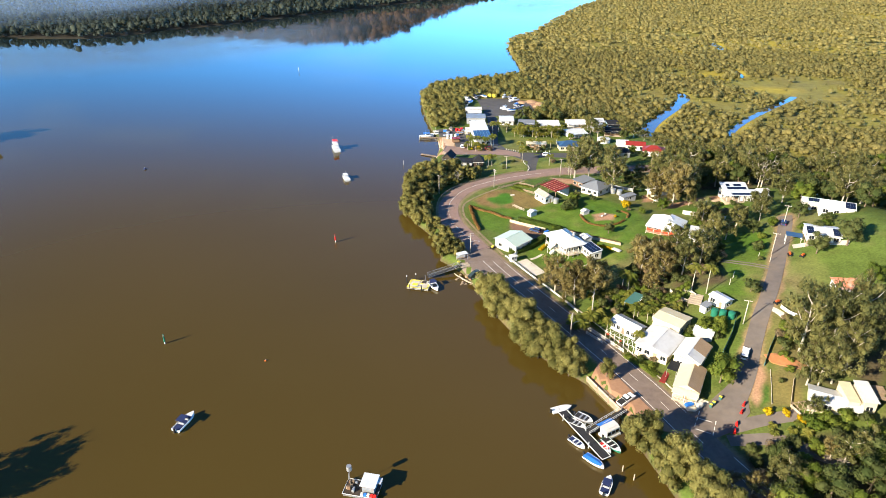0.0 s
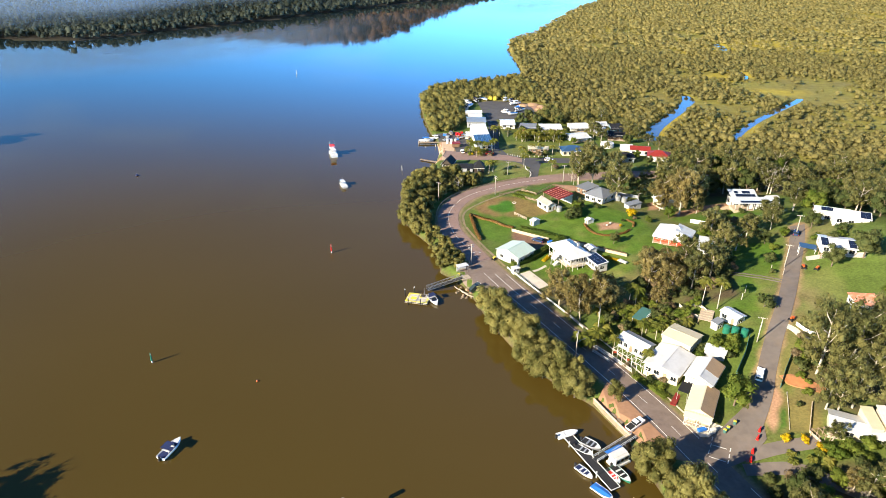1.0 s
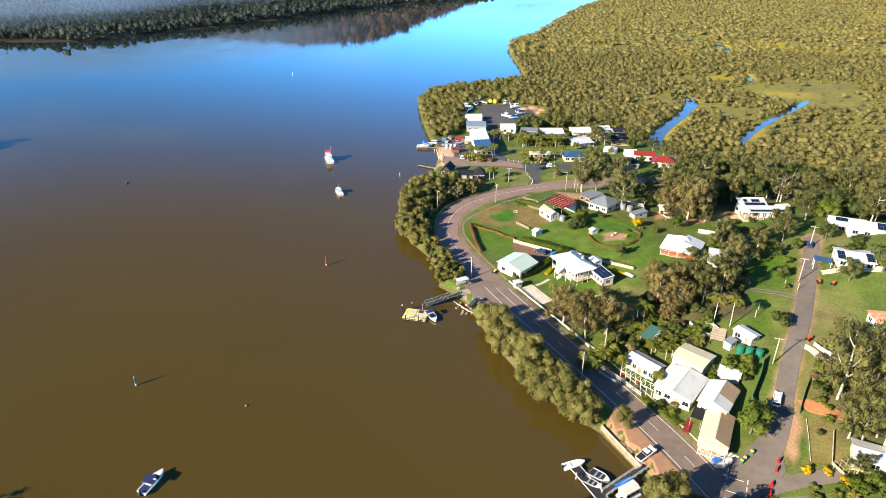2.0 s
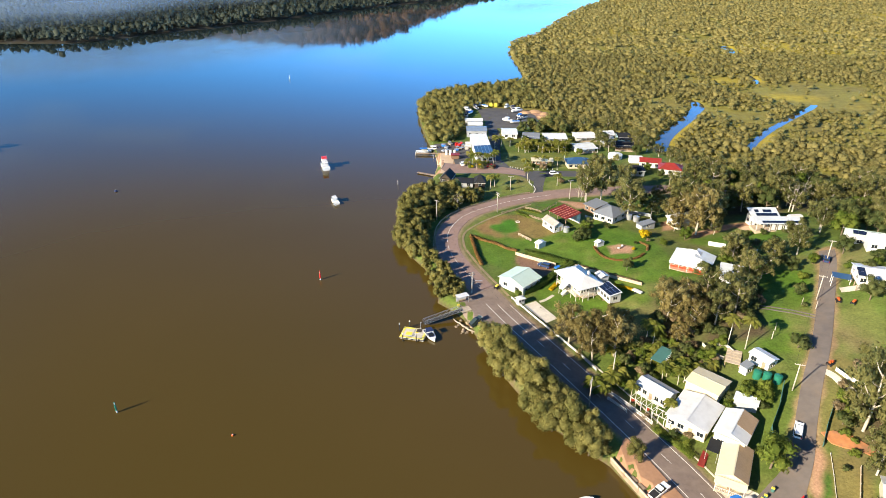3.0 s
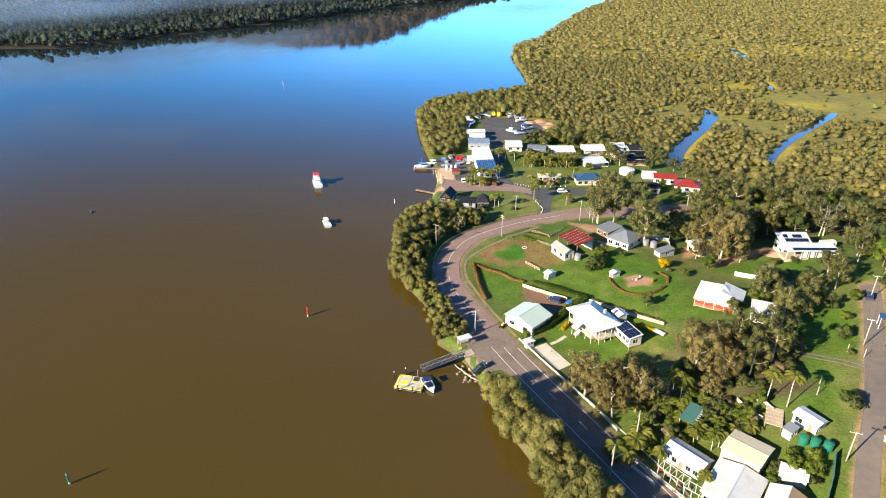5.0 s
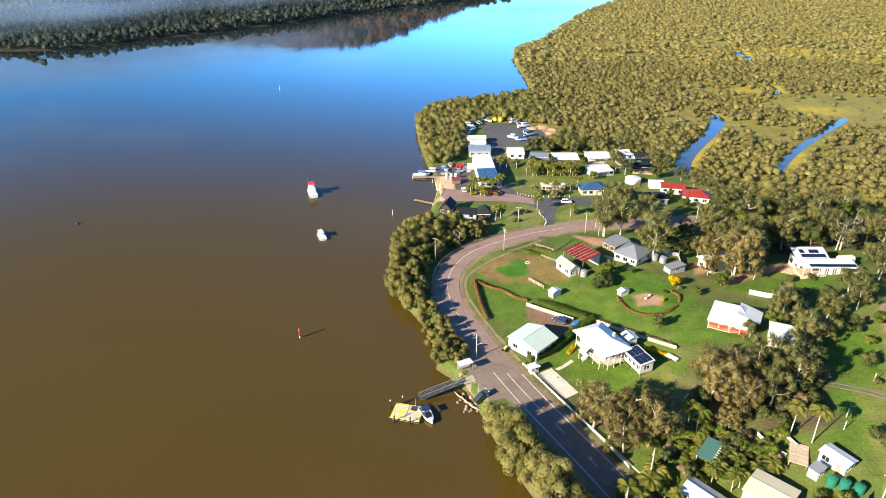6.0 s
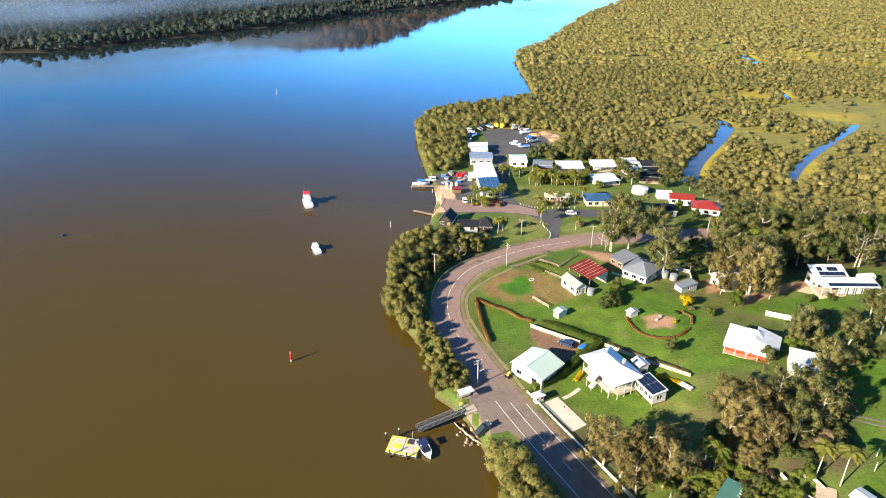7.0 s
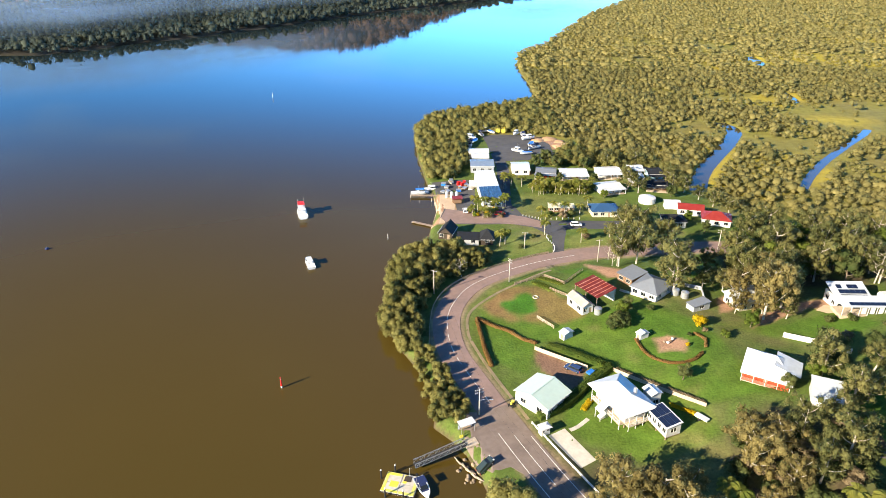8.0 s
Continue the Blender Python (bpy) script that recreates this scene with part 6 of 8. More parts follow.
# ---- paved places, paths and banks ----
def patch(name, outline, m, label, lift=0.05, category="pavement", step=2.0):
    """A sheet over an outline of the plan, lying on the land."""
    bm = bmesh.new()
    bm.faces.new([bm.verts.new((x, y, 0)) for x, y in outline])
    for axis in (0, 1):
        lo, hi = min(p[axis] for p in outline), max(p[axis] for p in outline)
        for c in np.arange(lo + step, hi, step):
            co, no = [0, 0, 0], [0, 0, 0]
            co[axis], no[axis] = c, 1
            bmesh.ops.bisect_plane(bm, geom=bm.verts[:] + bm.edges[:] + bm.faces[:], plane_co=co, plane_no=no)
    co = np.array([v.co[:] for v in bm.verts])
    for v, z in zip(bm.verts, height(co[:, 0], co[:, 1])):
        v.co.z = z + lift
    edge = [e for e in bm.edges if e.is_boundary]
    r = bmesh.ops.extrude_edge_only(bm, edges=edge)
    for v in r["geom"]:
        if isinstance(v, bmesh.types.BMVert):
            v.co.z -= 0.25
    bmesh.ops.recalc_face_normals(bm, faces=bm.faces)
    me = bpy.data.meshes.new(name)
    bm.to_mesh(me)
    bm.free()
    me.materials.append(m)
    return tagged(new(name, me), label, category, kind="structure")


patch("pavement_jetty", [(4.6, 201.5), (5.2, 197.5), (7.5, 192), (10.5, 189), (14.5, 190.5), (17.5, 188), (12, 200), (8.3, 207.5), (5.5, 208)], M_asphalt, "grey asphalt parking place by the gangway", 0.05)
patch("pavement_hardstand", [(1, 330), (19, 323), (24, 335), (26, 380), (23.5, 415), (22, 428), (30, 432), (47, 430), (56, 414), (56, 393), (42, 389), (31, 388), (31.4, 376), (28.6, 334), (31.7, 321.5), (38.7, 315.5), (70, 314.8), (72, 307.5), (46.5, 307), (43.8, 296), (42.5, 289), (38.8, 288), (39.2, 294), (40.2, 301), (34, 309.5), (26, 313), (18, 313), (2, 314), (-1, 319)], M_hardstand, "dark sealed marina yard and access road", 0.05)
patch("pavement_entry", [(-0.5, 320), (1.5, 329.5), (12, 325.5), (19, 322.5), (27, 322), (32, 319.8), (38.2, 314.6), (37.5, 308.5), (30, 312), (22, 313.6), (2, 314.6)], M_oldroad, "worn pinkish seal at the marina entrance", 0.09, step=2.0)
patch("pavement_quay", [(-2.5, 346.5), (5, 346), (6, 328), (13.5, 325), (14.5, 362), (7, 363), (-4.5, 360)], M_hardstand, "dirty sealed quay beside the boat sheds", 0.045)
patch("pavement_shoulder", [(36.6, 137), (39.4, 131), (42.3, 125), (44, 119.5), (52, 116), (47.5, 127), (43.5, 137), (40.4, 143.5)], M_dirt, "brown gravel shoulder beside the river road", 0.2)
patch("pavement_driveway", [(23.9, 199.6), (27.9, 201.8), (33.0, 192.0), (29.4, 189.9)], M_concrete, "pale concrete driveway slab", 0.06)
patch("pavement_terrace", [(108.5, 247.5), (112, 250), (115, 248.5), (114.2, 244.5), (110.6, 245)], M_sand, "pale gravel terrace before the solar house", 0.06)
patch("pavement_junction", [(57, 122.5), (62.9, 126.2), (67.5, 129.5), (70, 131.5), (72.2, 127.5), (70.5, 121), (66.3, 117.2), (58, 114)], M_streetroad, "worn grey asphalt at the street corner", 0.105, step=1.0)
patch("pavement_clay", [(80.6, 138.4), (83.0, 138.2), (85.6, 136.0), (87.4, 133.0), (88.9, 130.6), (87.2, 130.0), (85.2, 132.4), (83.0, 133.6), (81.2, 135.2)], M_clay, "eroded orange clay bank behind a small lawn", 0.35, "bank", 1.0)
patch("pavement_corner", [(55, 127.5), (57, 124), (62.5, 123.2), (64, 125.5), (61, 128.5), (58, 128)], M_concrete, "worn concrete apron before the corner shop", 0.06)
road("path_bend", [(36, 276.5), (33, 274.8), (24.9, 268.6), (15.8, 260.9), (9.9, 254), (7.4, 248.5), (7.2, 241.3), (7.9, 237), (10.5, 228.8), (12.2, 224), (14.7, 217.8), (18, 210), (20, 205)], 0.42, -0.42, M_path, "pale gravel footpath round the bend", 0.045, "path")
road("path_street_east", [(111.0, 188.5), (117, 186.5), (124, 181.5)], 1.3, -1.3, M_concrete, "pale driveway off the hill street", 0.06, "driveway")
for o in (-0.75, 0.75):
    road("path_track", [(86.0 + o * 0.4, 186.4 + o), (93.5 + o * 0.4, 182.2 + o), (100.5 + o * 0.4, 176.2 + o)], 0.3, -0.3, M_streetroad, "worn wheel track across the grass", 0.05, "track")
road("path_bank_drive", [(64, 117.5), (69, 118), (74, 118.4), (80, 118.4)], 1.7, -1.7, M_streetroad, "worn sealed driveway to the bank house", 0.07, "driveway")
road("path_low_drive", [(63, 114), (68.5, 113.5), (74, 111.8), (80, 106.5), (87, 101)], 1.6, -1.6, M_streetroad, "shaded driveway under the trees", 0.07, "driveway")
road("path_hill_drive", [(88.6, 157.0), (90.6, 154.0), (91.4, 150.4), (92.6, 146.5)], 0.9, -0.9, M_concrete, "pale concrete driveway off the hill street", 0.06, "driveway")
road("path_house", [(33.8, 204.6), (31, 202.2), (29, 201.2)], 0.5, -0.5, M_concrete, "narrow concrete garden path", 0.06, "path")
road("kerb_river_road", [(33.5, 180.5), (41.5, 165), (47.5, 152.5), (53.5, 138.5), (57, 129.5)], 0.18, -0.18, M_concrete, "worn concrete kerb along the river road", 0.12, "kerb")

# timber edge of the bank
wall_pts = [(35.9, 137.6), (37.7, 133.4), (39.6, 129.2), (41.8, 124.4)]
rw = thing("retaining_wall", 0, 0, 0, 0, "low weathered timber retaining wall along the water", "retaining wall")
for (ax, ay), (bx, by) in zip(wall_pts[:-1], wall_pts[1:]):
    for k, z in enumerate((0.2, 0.75, 1.3, 1.85)):
        part("plank", Shape().beam((ax, ay, z), (bx, by, z), 0.2, 0.5), M_paletimber if k == 3 else M_timber, rw)
    part("post", Shape().beam((ax - 0.1, ay - 0.1, -1.2), (ax - 0.1, ay - 0.1, 2.25), 0.22), M_timber, rw)

# stones and broken timber under the gangway
rs = np.random.RandomState(31)
for i in range(26):
    x, y = 3.2 + 5.6 * rs.rand(), 187.6 + 7.5 * rs.rand()
    if x + (y - 187) * 0.55 > 10.2:
        continue
    r = rs.uniform(0.25, 0.6)
    sh = Shape()
    rings = []
    for k in range(5):
        f = math.sin(math.pi * (k + 0.4) / 4.8)
        rings.append([(r * f * rs.uniform(0.8, 1.15) * math.cos(j * 1.047), r * f * rs.uniform(0.8, 1.15) * math.sin(j * 1.047), r * 0.8 * (k / 2 - 1)) for j in range(6)])
    ob = tagged(new("rock", sh.loft(rings).mesh("rock", M_rock)), "rough brown rock at the foot of the bank", "rock", "rocks under the gangway")
    ob.matrix_basis = pose(x, y, max(ground_at(x, y), -0.15) + 0.15, rs.uniform(-20, 20), rs.uniform(-20, 20), rs.uniform(0, 360))
for i in range(9):
    x, y, a = 3.2 + 0.55 * i, 194.2 - 0.65 * i, rs.uniform(110, 150)
    ob = tagged(new("timber_log", Shape().tube([(-1.3, 0, 0), (0, 0.05, 0.04), (1.3, 0, 0)], [0.13, 0.15, 0.12], 8).mesh("timber_log", M_paletimber, True)), "bleached timber log lying on the bank", "log", "logs under the gangway")
    ob.matrix_basis = pose(x, y, max(ground_at(x, y), 0) + 0.35, 0, rs.uniform(-8, 8), a)


# ---- fences and hedges ----
def fence(line, label, kind="rail", h=1.1, m=None, gap=2.4, name="fence"):
    """A fence along a line of the plan: rails on posts, pickets, or closed panels; each bay its own part."""
    m = m or M_white
    x0, y0 = line[0]
    ob = thing(name, x0, y0, ground_at(x0, y0), 0, label, "fence")
    zb = ground_at(x0, y0)
    pts = []
    for (ax, ay), (bx, by) in zip(line[:-1], line[1:]):
        n = max(1, round(math.hypot(bx - ax, by - ay) / gap))
        pts += [(ax + (bx - ax) * i / n, ay + (by - ay) * i / n) for i in range(n)]
    pts.append(line[-1])
    g = [Vector((x - x0, y - y0, ground_at(x, y) - zb)) for x, y in pts]
    for p in g:
        part("post", Shape().beam(p + Vector((0, 0, -0.4)), p + Vector((0, 0, h)), 0.12), m, ob)
    for p, q in zip(g[:-1], g[1:]):
        d = (q - p).normalized() * 0.07
        if kind == "panel":
            up = Vector((0, 0, h - 0.06))
            part("panel", Shape().loft([[p + d, q - d, q - d + up, p + d + up], [a + Vector((d.y, -d.x, 0)) * 0.6 for a in (p + d, q - d, q - d + up, p + d + up)]]), m, ob)
        else:
            for z in ((0.35, 0.7, 1.0) if kind == "rail" else (0.3, 0.9)):
                part("rail", Shape().beam(p + d + Vector((0, 0, z * h)), q - d + Vector((0, 0, z * h)), 0.06, 0.14), m, ob)
            if kind == "picket":
                n = int((q - p).length / 0.22)
                for i in range(1, n):
                    c = p.lerp(q, i / n)
                    part("picket", Shape().beam(c + Vector((0, 0, 0.08)), c + Vector((0, 0, h)), 0.09, 0.03), m, ob)
    return ob


fence([(20.6, 203.6), (22.4, 200.2), (26.4, 192.4), (32.4, 181.2), (36.2, 173.8), (39, 167.5)], "white painted rail fence along the river road", "rail", 0.75)
fence([(24.9, 232), (37.2, 222.7)], "pale timber fence behind the dirt yard", "panel", 1.3, M_paletimber)
fence([(43.5, 221.0), (52, 212.8), (60.7, 204.8)], "pale timber fence behind the white house", "panel", 1.1, M_paletimber)
fence([(92, 233.2), (99, 228.9), (104, 222.8)], "white garden wall beside the lawn", "panel", 1.7)
fence([(79.2, 153), (76, 147.4), (71.6, 141.3), (70.3, 137.5)], "tall green sheet fence behind the shops", "panel", 1.9, M_roofteal)
fence([(86.2, 144.6), (82.6, 139.8), (79.4, 135)], "green sheet fence beside the hill street", "panel", 1.2, M_roofteal)
fence([(40.2, 158.6), (43.4, 154.2), (47.6, 147.4)], "white picket fence before the cafe", "picket", 1.2)
fence([(39.4, 156.3), (42.8, 151.6)], "white rail fence before the cafe", "rail", 1.0)
fence([(27.5, 247), (31.5, 241.5)], "pale rail fence beside a paddock", "rail", 1.1, M_paletimber)
fence([(23, 267), (33, 271.5), (38.5, 265.5), (46, 274)], "low timber rail fence round a vegetable patch", "rail", 1.0, M_timber)
fence([(33.5, 262.5), (40, 256)], "timber rail fence beside the farm sheds", "rail", 1.0, M_timber)
fence([(54.5, 259.5), (58, 256.5), (62.5, 252.5)], "pale garden wall below the grey house", "panel", 0.9, M_concrete)
fence([(69.5, 265.5), (80, 260.5), (77.5, 250.5)], "grey sheet fence round a yard", "panel", 1.4, M_greywall)
fence([(83.5, 128.5), (79.5, 121), (80.5, 117.5)], "timber retaining fence beside a small lawn", "panel", 0.8, M_paletimber)
fence([(67.6, 172.4), (68.6, 168.4), (70.4, 165.7), (73.4, 167.4), (72.6, 170.6), (70.6, 171.6)], "pale rounded garden wall round a sunken yard", "panel", 1.0, M_concrete, 1.4)
fence([(80.0, 133.0), (78.2, 128.0), (76.1, 122.7)], "low grey edging between two lawns", "panel", 0.35, M_concrete)
fence([(92.0, 155.2), (92.9, 152.0), (95.2, 148.4)], "low white wall beside a driveway", "panel", 1.1)
rail_line = [tuple(p) for p in spline([(-3.6, 233), (-3.6, 246), (-2.6, 255), (0.4, 263.2), (6, 270.3), (14, 276.6), (24, 282.9), (34, 287.6), (37, 288.6)], 3.2)]
fence(rail_line, "low dark timber guard rail round the bend", "rail", 0.75, M_timber, 3.2, "guard_rail")


def hedge(line, w, h, lm, label, seed, name="hedge", per=64, leaf=0.15):
    """A clipped hedge along a line: leaf sprays over a rounded body."""
    rs = np.random.RandomState(seed)
    p = spline(line, 0.5) if len(line) > 2 else np.array([np.array(line[0]) + (np.array(line[1]) - np.array(line[0])) * t for t in np.linspace(0, 1, max(3, int(math.dist(*line) / 0.5)))])
    z = height(p[:, 0], p[:, 1])
    d = sphere_dirs(len(p) * per, rs, 0.4)
    c = np.repeat(np.c_[p, z + h * 0.45], per, 0) + d * np.array([w * 0.55, w * 0.55, h * 0.55]) * rs.uniform(0.75, 1.1, (len(d), 1)) + rs.normal(0, 0.08, d.shape)
    ob = thing(name, *p[0], z[0], 0, label, "hedge")
    o = np.array([*p[0], z[0]])
    v, q, nn = cards(c - o, d, leaf * rs.uniform(0.6, 1.3, len(d)), rs)
    part("foliage", leaf_mesh("foliage", v, q, nn, lm), None, ob)
    t = np.gradient(p, axis=0)
    t /= np.linalg.norm(t, axis=1)[:, None] + 1e-9
    s = np.c_[-t[:, 1], t[:, 0]] * w * 0.36
    rings = [[(a[0] - o[0] + b[0] * k, a[1] - o[1] + b[1] * k, zz - o[2] + hh) for k, hh in ((-1, -0.2), (-1, h * 0.7), (1, h * 0.7), (1, -0.2))] for a, b, zz in zip(p, s, z)]
    part("body", Shape().loft(rings), lm, ob)


hedge([(10, 246.5), (10.7, 240), (11.5, 232), (12.7, 225.2)], 1.1, 1.1, L_rusthedge, "brown clipped hedge along the footpath", 1)
hedge([(10.2, 247.6), (14, 244), (18.7, 240.8), (22.2, 236.8), (25.5, 234.8)], 1.0, 0.8, L_rusthedge, "low rust brown hedge across the lawn", 2)
hedge([(28.6, 233.0), (34.3, 229.4), (39.0, 225.4), (42.8, 222.4)], 2.4, 1.7, L_hedge, "thick green hedge along a fence", 3)
hedge([(22.4, 205.2), (27.8, 208.2), (31.8, 211.8), (37.0, 217.2), (42.6, 222.0)], 2.6, 2.0, L_hedge, "thick green hedge between shed and house", 4)
hedge([(52.3, 233), (52.7, 229), (54, 225), (57, 222.2), (60.5, 221.3), (64.2, 222.3), (67, 224.8)], 0.7, 0.55, L_rusthedge, "low curved hedge round a flower bed", 5)
hedge([(68.9, 227.6), (70, 231), (68.4, 234.2)], 0.7, 0.55, L_rusthedge, "low curved hedge round a flower bed", 6)
hedge([(44.5, 221.2), (52, 214), (60.5, 206)], 1.0, 0.9, L_dry, "scrappy hedge along a timber fence", 7)
hedge([(66.5, 141.5), (63.5, 147.5), (70, 152.5), (76, 153.5)], 2.6, 1.4, L_fresh, "overgrown bright green garden border", 8)
hedge([(47.8, 145.8), (51, 141.5), (53.5, 137.2)], 2.2, 0.9, L_fresh, "green garden bed before the shop", 9)
hedge([(29.5, 267.5), (34, 262.5)], 2.6, 0.5, L_fresh, "rows of low green vegetables", 10)
hedge([(31.5, 270.5), (37.5, 266)], 2.2, 0.45, L_fresh, "rows of low green vegetables", 11)
hedge([(46.2, 203.4), (47.6, 200.2)], 1.6, 1.0, L_hedge, "dark shrubs under the house verandah", 12)
hedge([(35.4, 210.6), (33.4, 207.6)], 1.5, 0.7, L_yellow, "yellow-green flower border by the steps", 13)
hedge([(53.5, 206.5), (57.5, 203)], 1.0, 0.6, L_yellow, "low yellow-green border along the fence", 14)

# garden shrubs and scattered bushes
for x, y, s, k in ((48.4, 239.4, 1.55, "shrub"), (50.6, 240.2, 1.6, "shrub"), (49.2, 242.0, 1.7, "shrub"), (51.6, 242.4, 1.5, "shrub"), (50.0, 241.0, 1.9, "shrub"), (47.4, 241.2, 1.2, "shrub"), (60.6, 247.6, 1.0, "shrub"), (75.6, 232.3, 1.1, "fresh_shrub"), (71.5, 235.4, 0.7, "dry_shrub"), (101.3, 224.5, 1.6, "dry_shrub"), (66.5, 233.3, 0.6, "shrub"), (64.6, 228.5, 0.5, "yellow_shrub"), (96.5, 216.5, 1.3, "shrub"), (108, 240, 1.1, "shrub"), (113.5, 239.6, 1.0, "shrub"), (106.5, 229.5, 1.4, "dry_shrub"),
                   (41.0, 222.3, 1.1, "fresh_shrub"), (37.2, 159.2, 1.3, "fresh_shrub"), (48.5, 176, 1.4, "shrub"), (51, 171, 1.4, "fresh_shrub"), (59.5, 168.5, 1.6, "shrub"), (62.5, 170.5, 1.6, "brown"), (66.0, 167.0, 1.4, "fresh_shrub"), (60.2, 164.3, 1.3, "fresh_shrub"), (49.6, 160.5, 1.4, "shrub"), (70.8, 176.5, 1.3, "shrub"), (82.5, 176.5, 1.0, "shrub")):
    plant("shrub" if k == "brown" else k, x, y, s)
for x, y, s, k in ((76.5, 113.6, 0.5, "palm_low"), (80.5, 115.3, 1.4, "fresh_shrub"), (84.5, 115.0, 1.5, "fresh_shrub"), (74.5, 109.5, 1.6, "shrub"), (78.5, 107.8, 1.5, "fresh_shrub"), (84.2, 109.2, 1.7, "shrub"), (88.4, 114.2, 1.6, "fresh_shrub"), (70.5, 109.8, 1.3, "dry_shrub"), (66.5, 110.8, 1.1, "shrub"), (87.5, 128.5, 1.5, "fresh_shrub"), (91.5, 133.5, 1.8, "shrub"), (85.5, 139.5, 1.5, "shrub"), (74.0, 119.8, 0.9, "yellow_shrub"), (77.4, 119.0, 0.8, "yellow_shrub"), (73.2, 115.8, 0.45, "palm_low"), (78.6, 115.0, 0.55, "palm_low"), (79.4, 112.6, 0.55, "palm_low"), (78.9, 108.9, 0.5, "yellow_shrub"), (86.5, 143.5, 1.2, "dry_shrub"), (88.5, 146, 1.3, "fresh_shrub"), (91.5, 143.0, 1.5, "dry_shrub"), (93.5, 147.5, 1.3, "shrub"), (89.5, 139.5, 1.4, "shrub"), (92.5, 137.5, 1.5, "dry_shrub"), (96.5, 154.5, 1.2, "dry_shrub"), (98.5, 150.5, 1.4, "shrub"), (95.5, 141.5, 1.4, "shrub"), (88.0, 165.0, 1.9, "shrub"), (85.2, 134.4, 0.7, "fresh_shrub"), (82, 113.5, 1.3, "fresh_shrub"), (78.5, 111.5, 0.55, "palm_low"), (72.6, 113.5, 0.5, "palm_low"), (86, 111.5, 1.3, "fresh_shrub"), (66, 106.5, 1.2, "shrub"), (92, 112.5, 1.5, "shrub"), (64.5, 102.5, 1.4, "dry_shrub"), (59.8, 102.5, 1.2, "dry_shrub"), (60.5, 95.5, 1.3, "dry_shrub"), (83.8, 131.2, 0.9, "fresh_shrub"), (80.6, 128.4, 0.7, "shrub"), (87, 141, 1.2, "fresh_shrub"), (90.5, 149.5, 1.0, "dry_shrub"), (84.5, 136.8, 0.9, "fresh_shrub"),
                   (101.8, 190.8, 1.6, "shrub"), (106, 199, 1.3, "fresh_shrub"), (118.4, 197, 1.5, "fresh_shrub"), (126.5, 199, 1.6, "shrub"), (124, 194.5, 1.4, "fresh_shrub"), (98.6, 183.4, 0.8, "shrub"), (28, 292, 0.8, "shrub"), (33.2, 300, 0.7, "shrub"), (52, 299, 1.2, "dry_shrub"), (46.5, 318, 1.4, "dry_shrub"), (50.5, 320, 1.3, "shrub"), (42.5, 319.5, 1.2, "fresh_shrub")):
    plant(k, x, y, s)
for x, y, s in ((6.2, 272.8, 0.85), (134, 262, 1.5), (140, 266, 1.5), (56.8, 284, 0.8)):
    plant("bare", x, y, s)
# overgrown gardens between the shops and the gum trees
for i, (x, y) in enumerate(scatter([(44, 161), (50, 163), (57, 162), (66, 162), (71, 166), (72, 174), (60, 180), (50, 180), (42, 170)], 4.3, 41)):
    plant(["fresh_shrub", "shrub", "palm_low", "dry_shrub"][i % 4], x, y, rnd.uniform(0.8, 1.5) if i % 4 != 2 else 0.9)
for x, y, s, k in ((70.6, 152.2, 1.7, "fresh_shrub"), (73.4, 149.6, 1.6, "fresh_shrub"), (75.4, 152.6, 1.4, "fresh_shrub"), (65.5, 149.5, 1.1, "fresh_shrub"), (67.5, 152.0, 1.2, "shrub"), (71.5, 154.5, 1.2, "fresh_shrub"), (74.5, 151.0, 1.3, "fresh_shrub"), (72.5, 147.5, 1.0, "shrub"), (53.0, 140.5, 0.8, "fresh_shrub"), (51.0, 143.5, 0.9, "shrub"), (54.5, 143.0, 0.8, "dry_shrub"), (47.0, 149.5, 0.7, "dry_shrub"), (44.5, 160.5, 1.1, "fresh_shrub"), (41.5, 162.0, 1.2, "palm_low"), (43.6, 164.5, 1.1, "palm_low")):
    plant(k, x, y, s)


# ---- poles ----
def power_pole(x, y, h=8.6, ang=0, arms=1, lamp=False):
    ob = thing("power_pole", x, y, ground_at(x, y), ang, "tall pale timber power pole with a cross arm" if not lamp else "tall pale power pole with a street lamp arm", "power pole")
    part("pole", Shape().tube([(0, 0, -1), (0, 0, h * 0.5), (0, 0, h)], [0.17, 0.15, 0.11], 10), M_polewood, ob, smooth=True)
    for i in range(arms):
        z = h - 0.35 - i * 0.8
        arm = part("cross_arm", Shape().beam((-1.1, 0.14, z), (1.1, 0.14, z), 0.1, 0.12), M_polewood, ob)
        for k in (-1.0, -0.4, 0.4, 1.0):
            part("insulator", Shape().tube([(k, 0.14, z + 0.06), (k, 0.14, z + 0.24)], [0.06, 0.03], 6), M_white, arm)
    if lamp:
        part("lamp_arm", Shape().tube([(0, 0, h * 0.55), (1.2, -0.6, h * 0.62), (2.3, -1.1, h * 0.6)], [0.05, 0.045, 0.04], 6), M_galv, ob)
        part("lamp_head", Shape().tube([(2.2, -1.05, h * 0.6), (2.9, -1.35, h * 0.585)], [0.12, 0.09], 8), M_galv, ob)
    return ob


def wire(a, b, za, zb, sag=0.6):
    pts = [Vector((a[0] + (b[0] - a[0]) * t, a[1] + (b[1] - a[1]) * t, za + (zb - za) * t - sag * 4 * t * (1 - t))) for t in (0, 0.15, 0.35, 0.5, 0.65, 0.85, 1)]
    tagged(new("power_line", Shape().tube(pts, [0.012] * 7, 4).mesh("power_line", M_black)), "thin black overhead power cable between poles", "cable", "power lines")


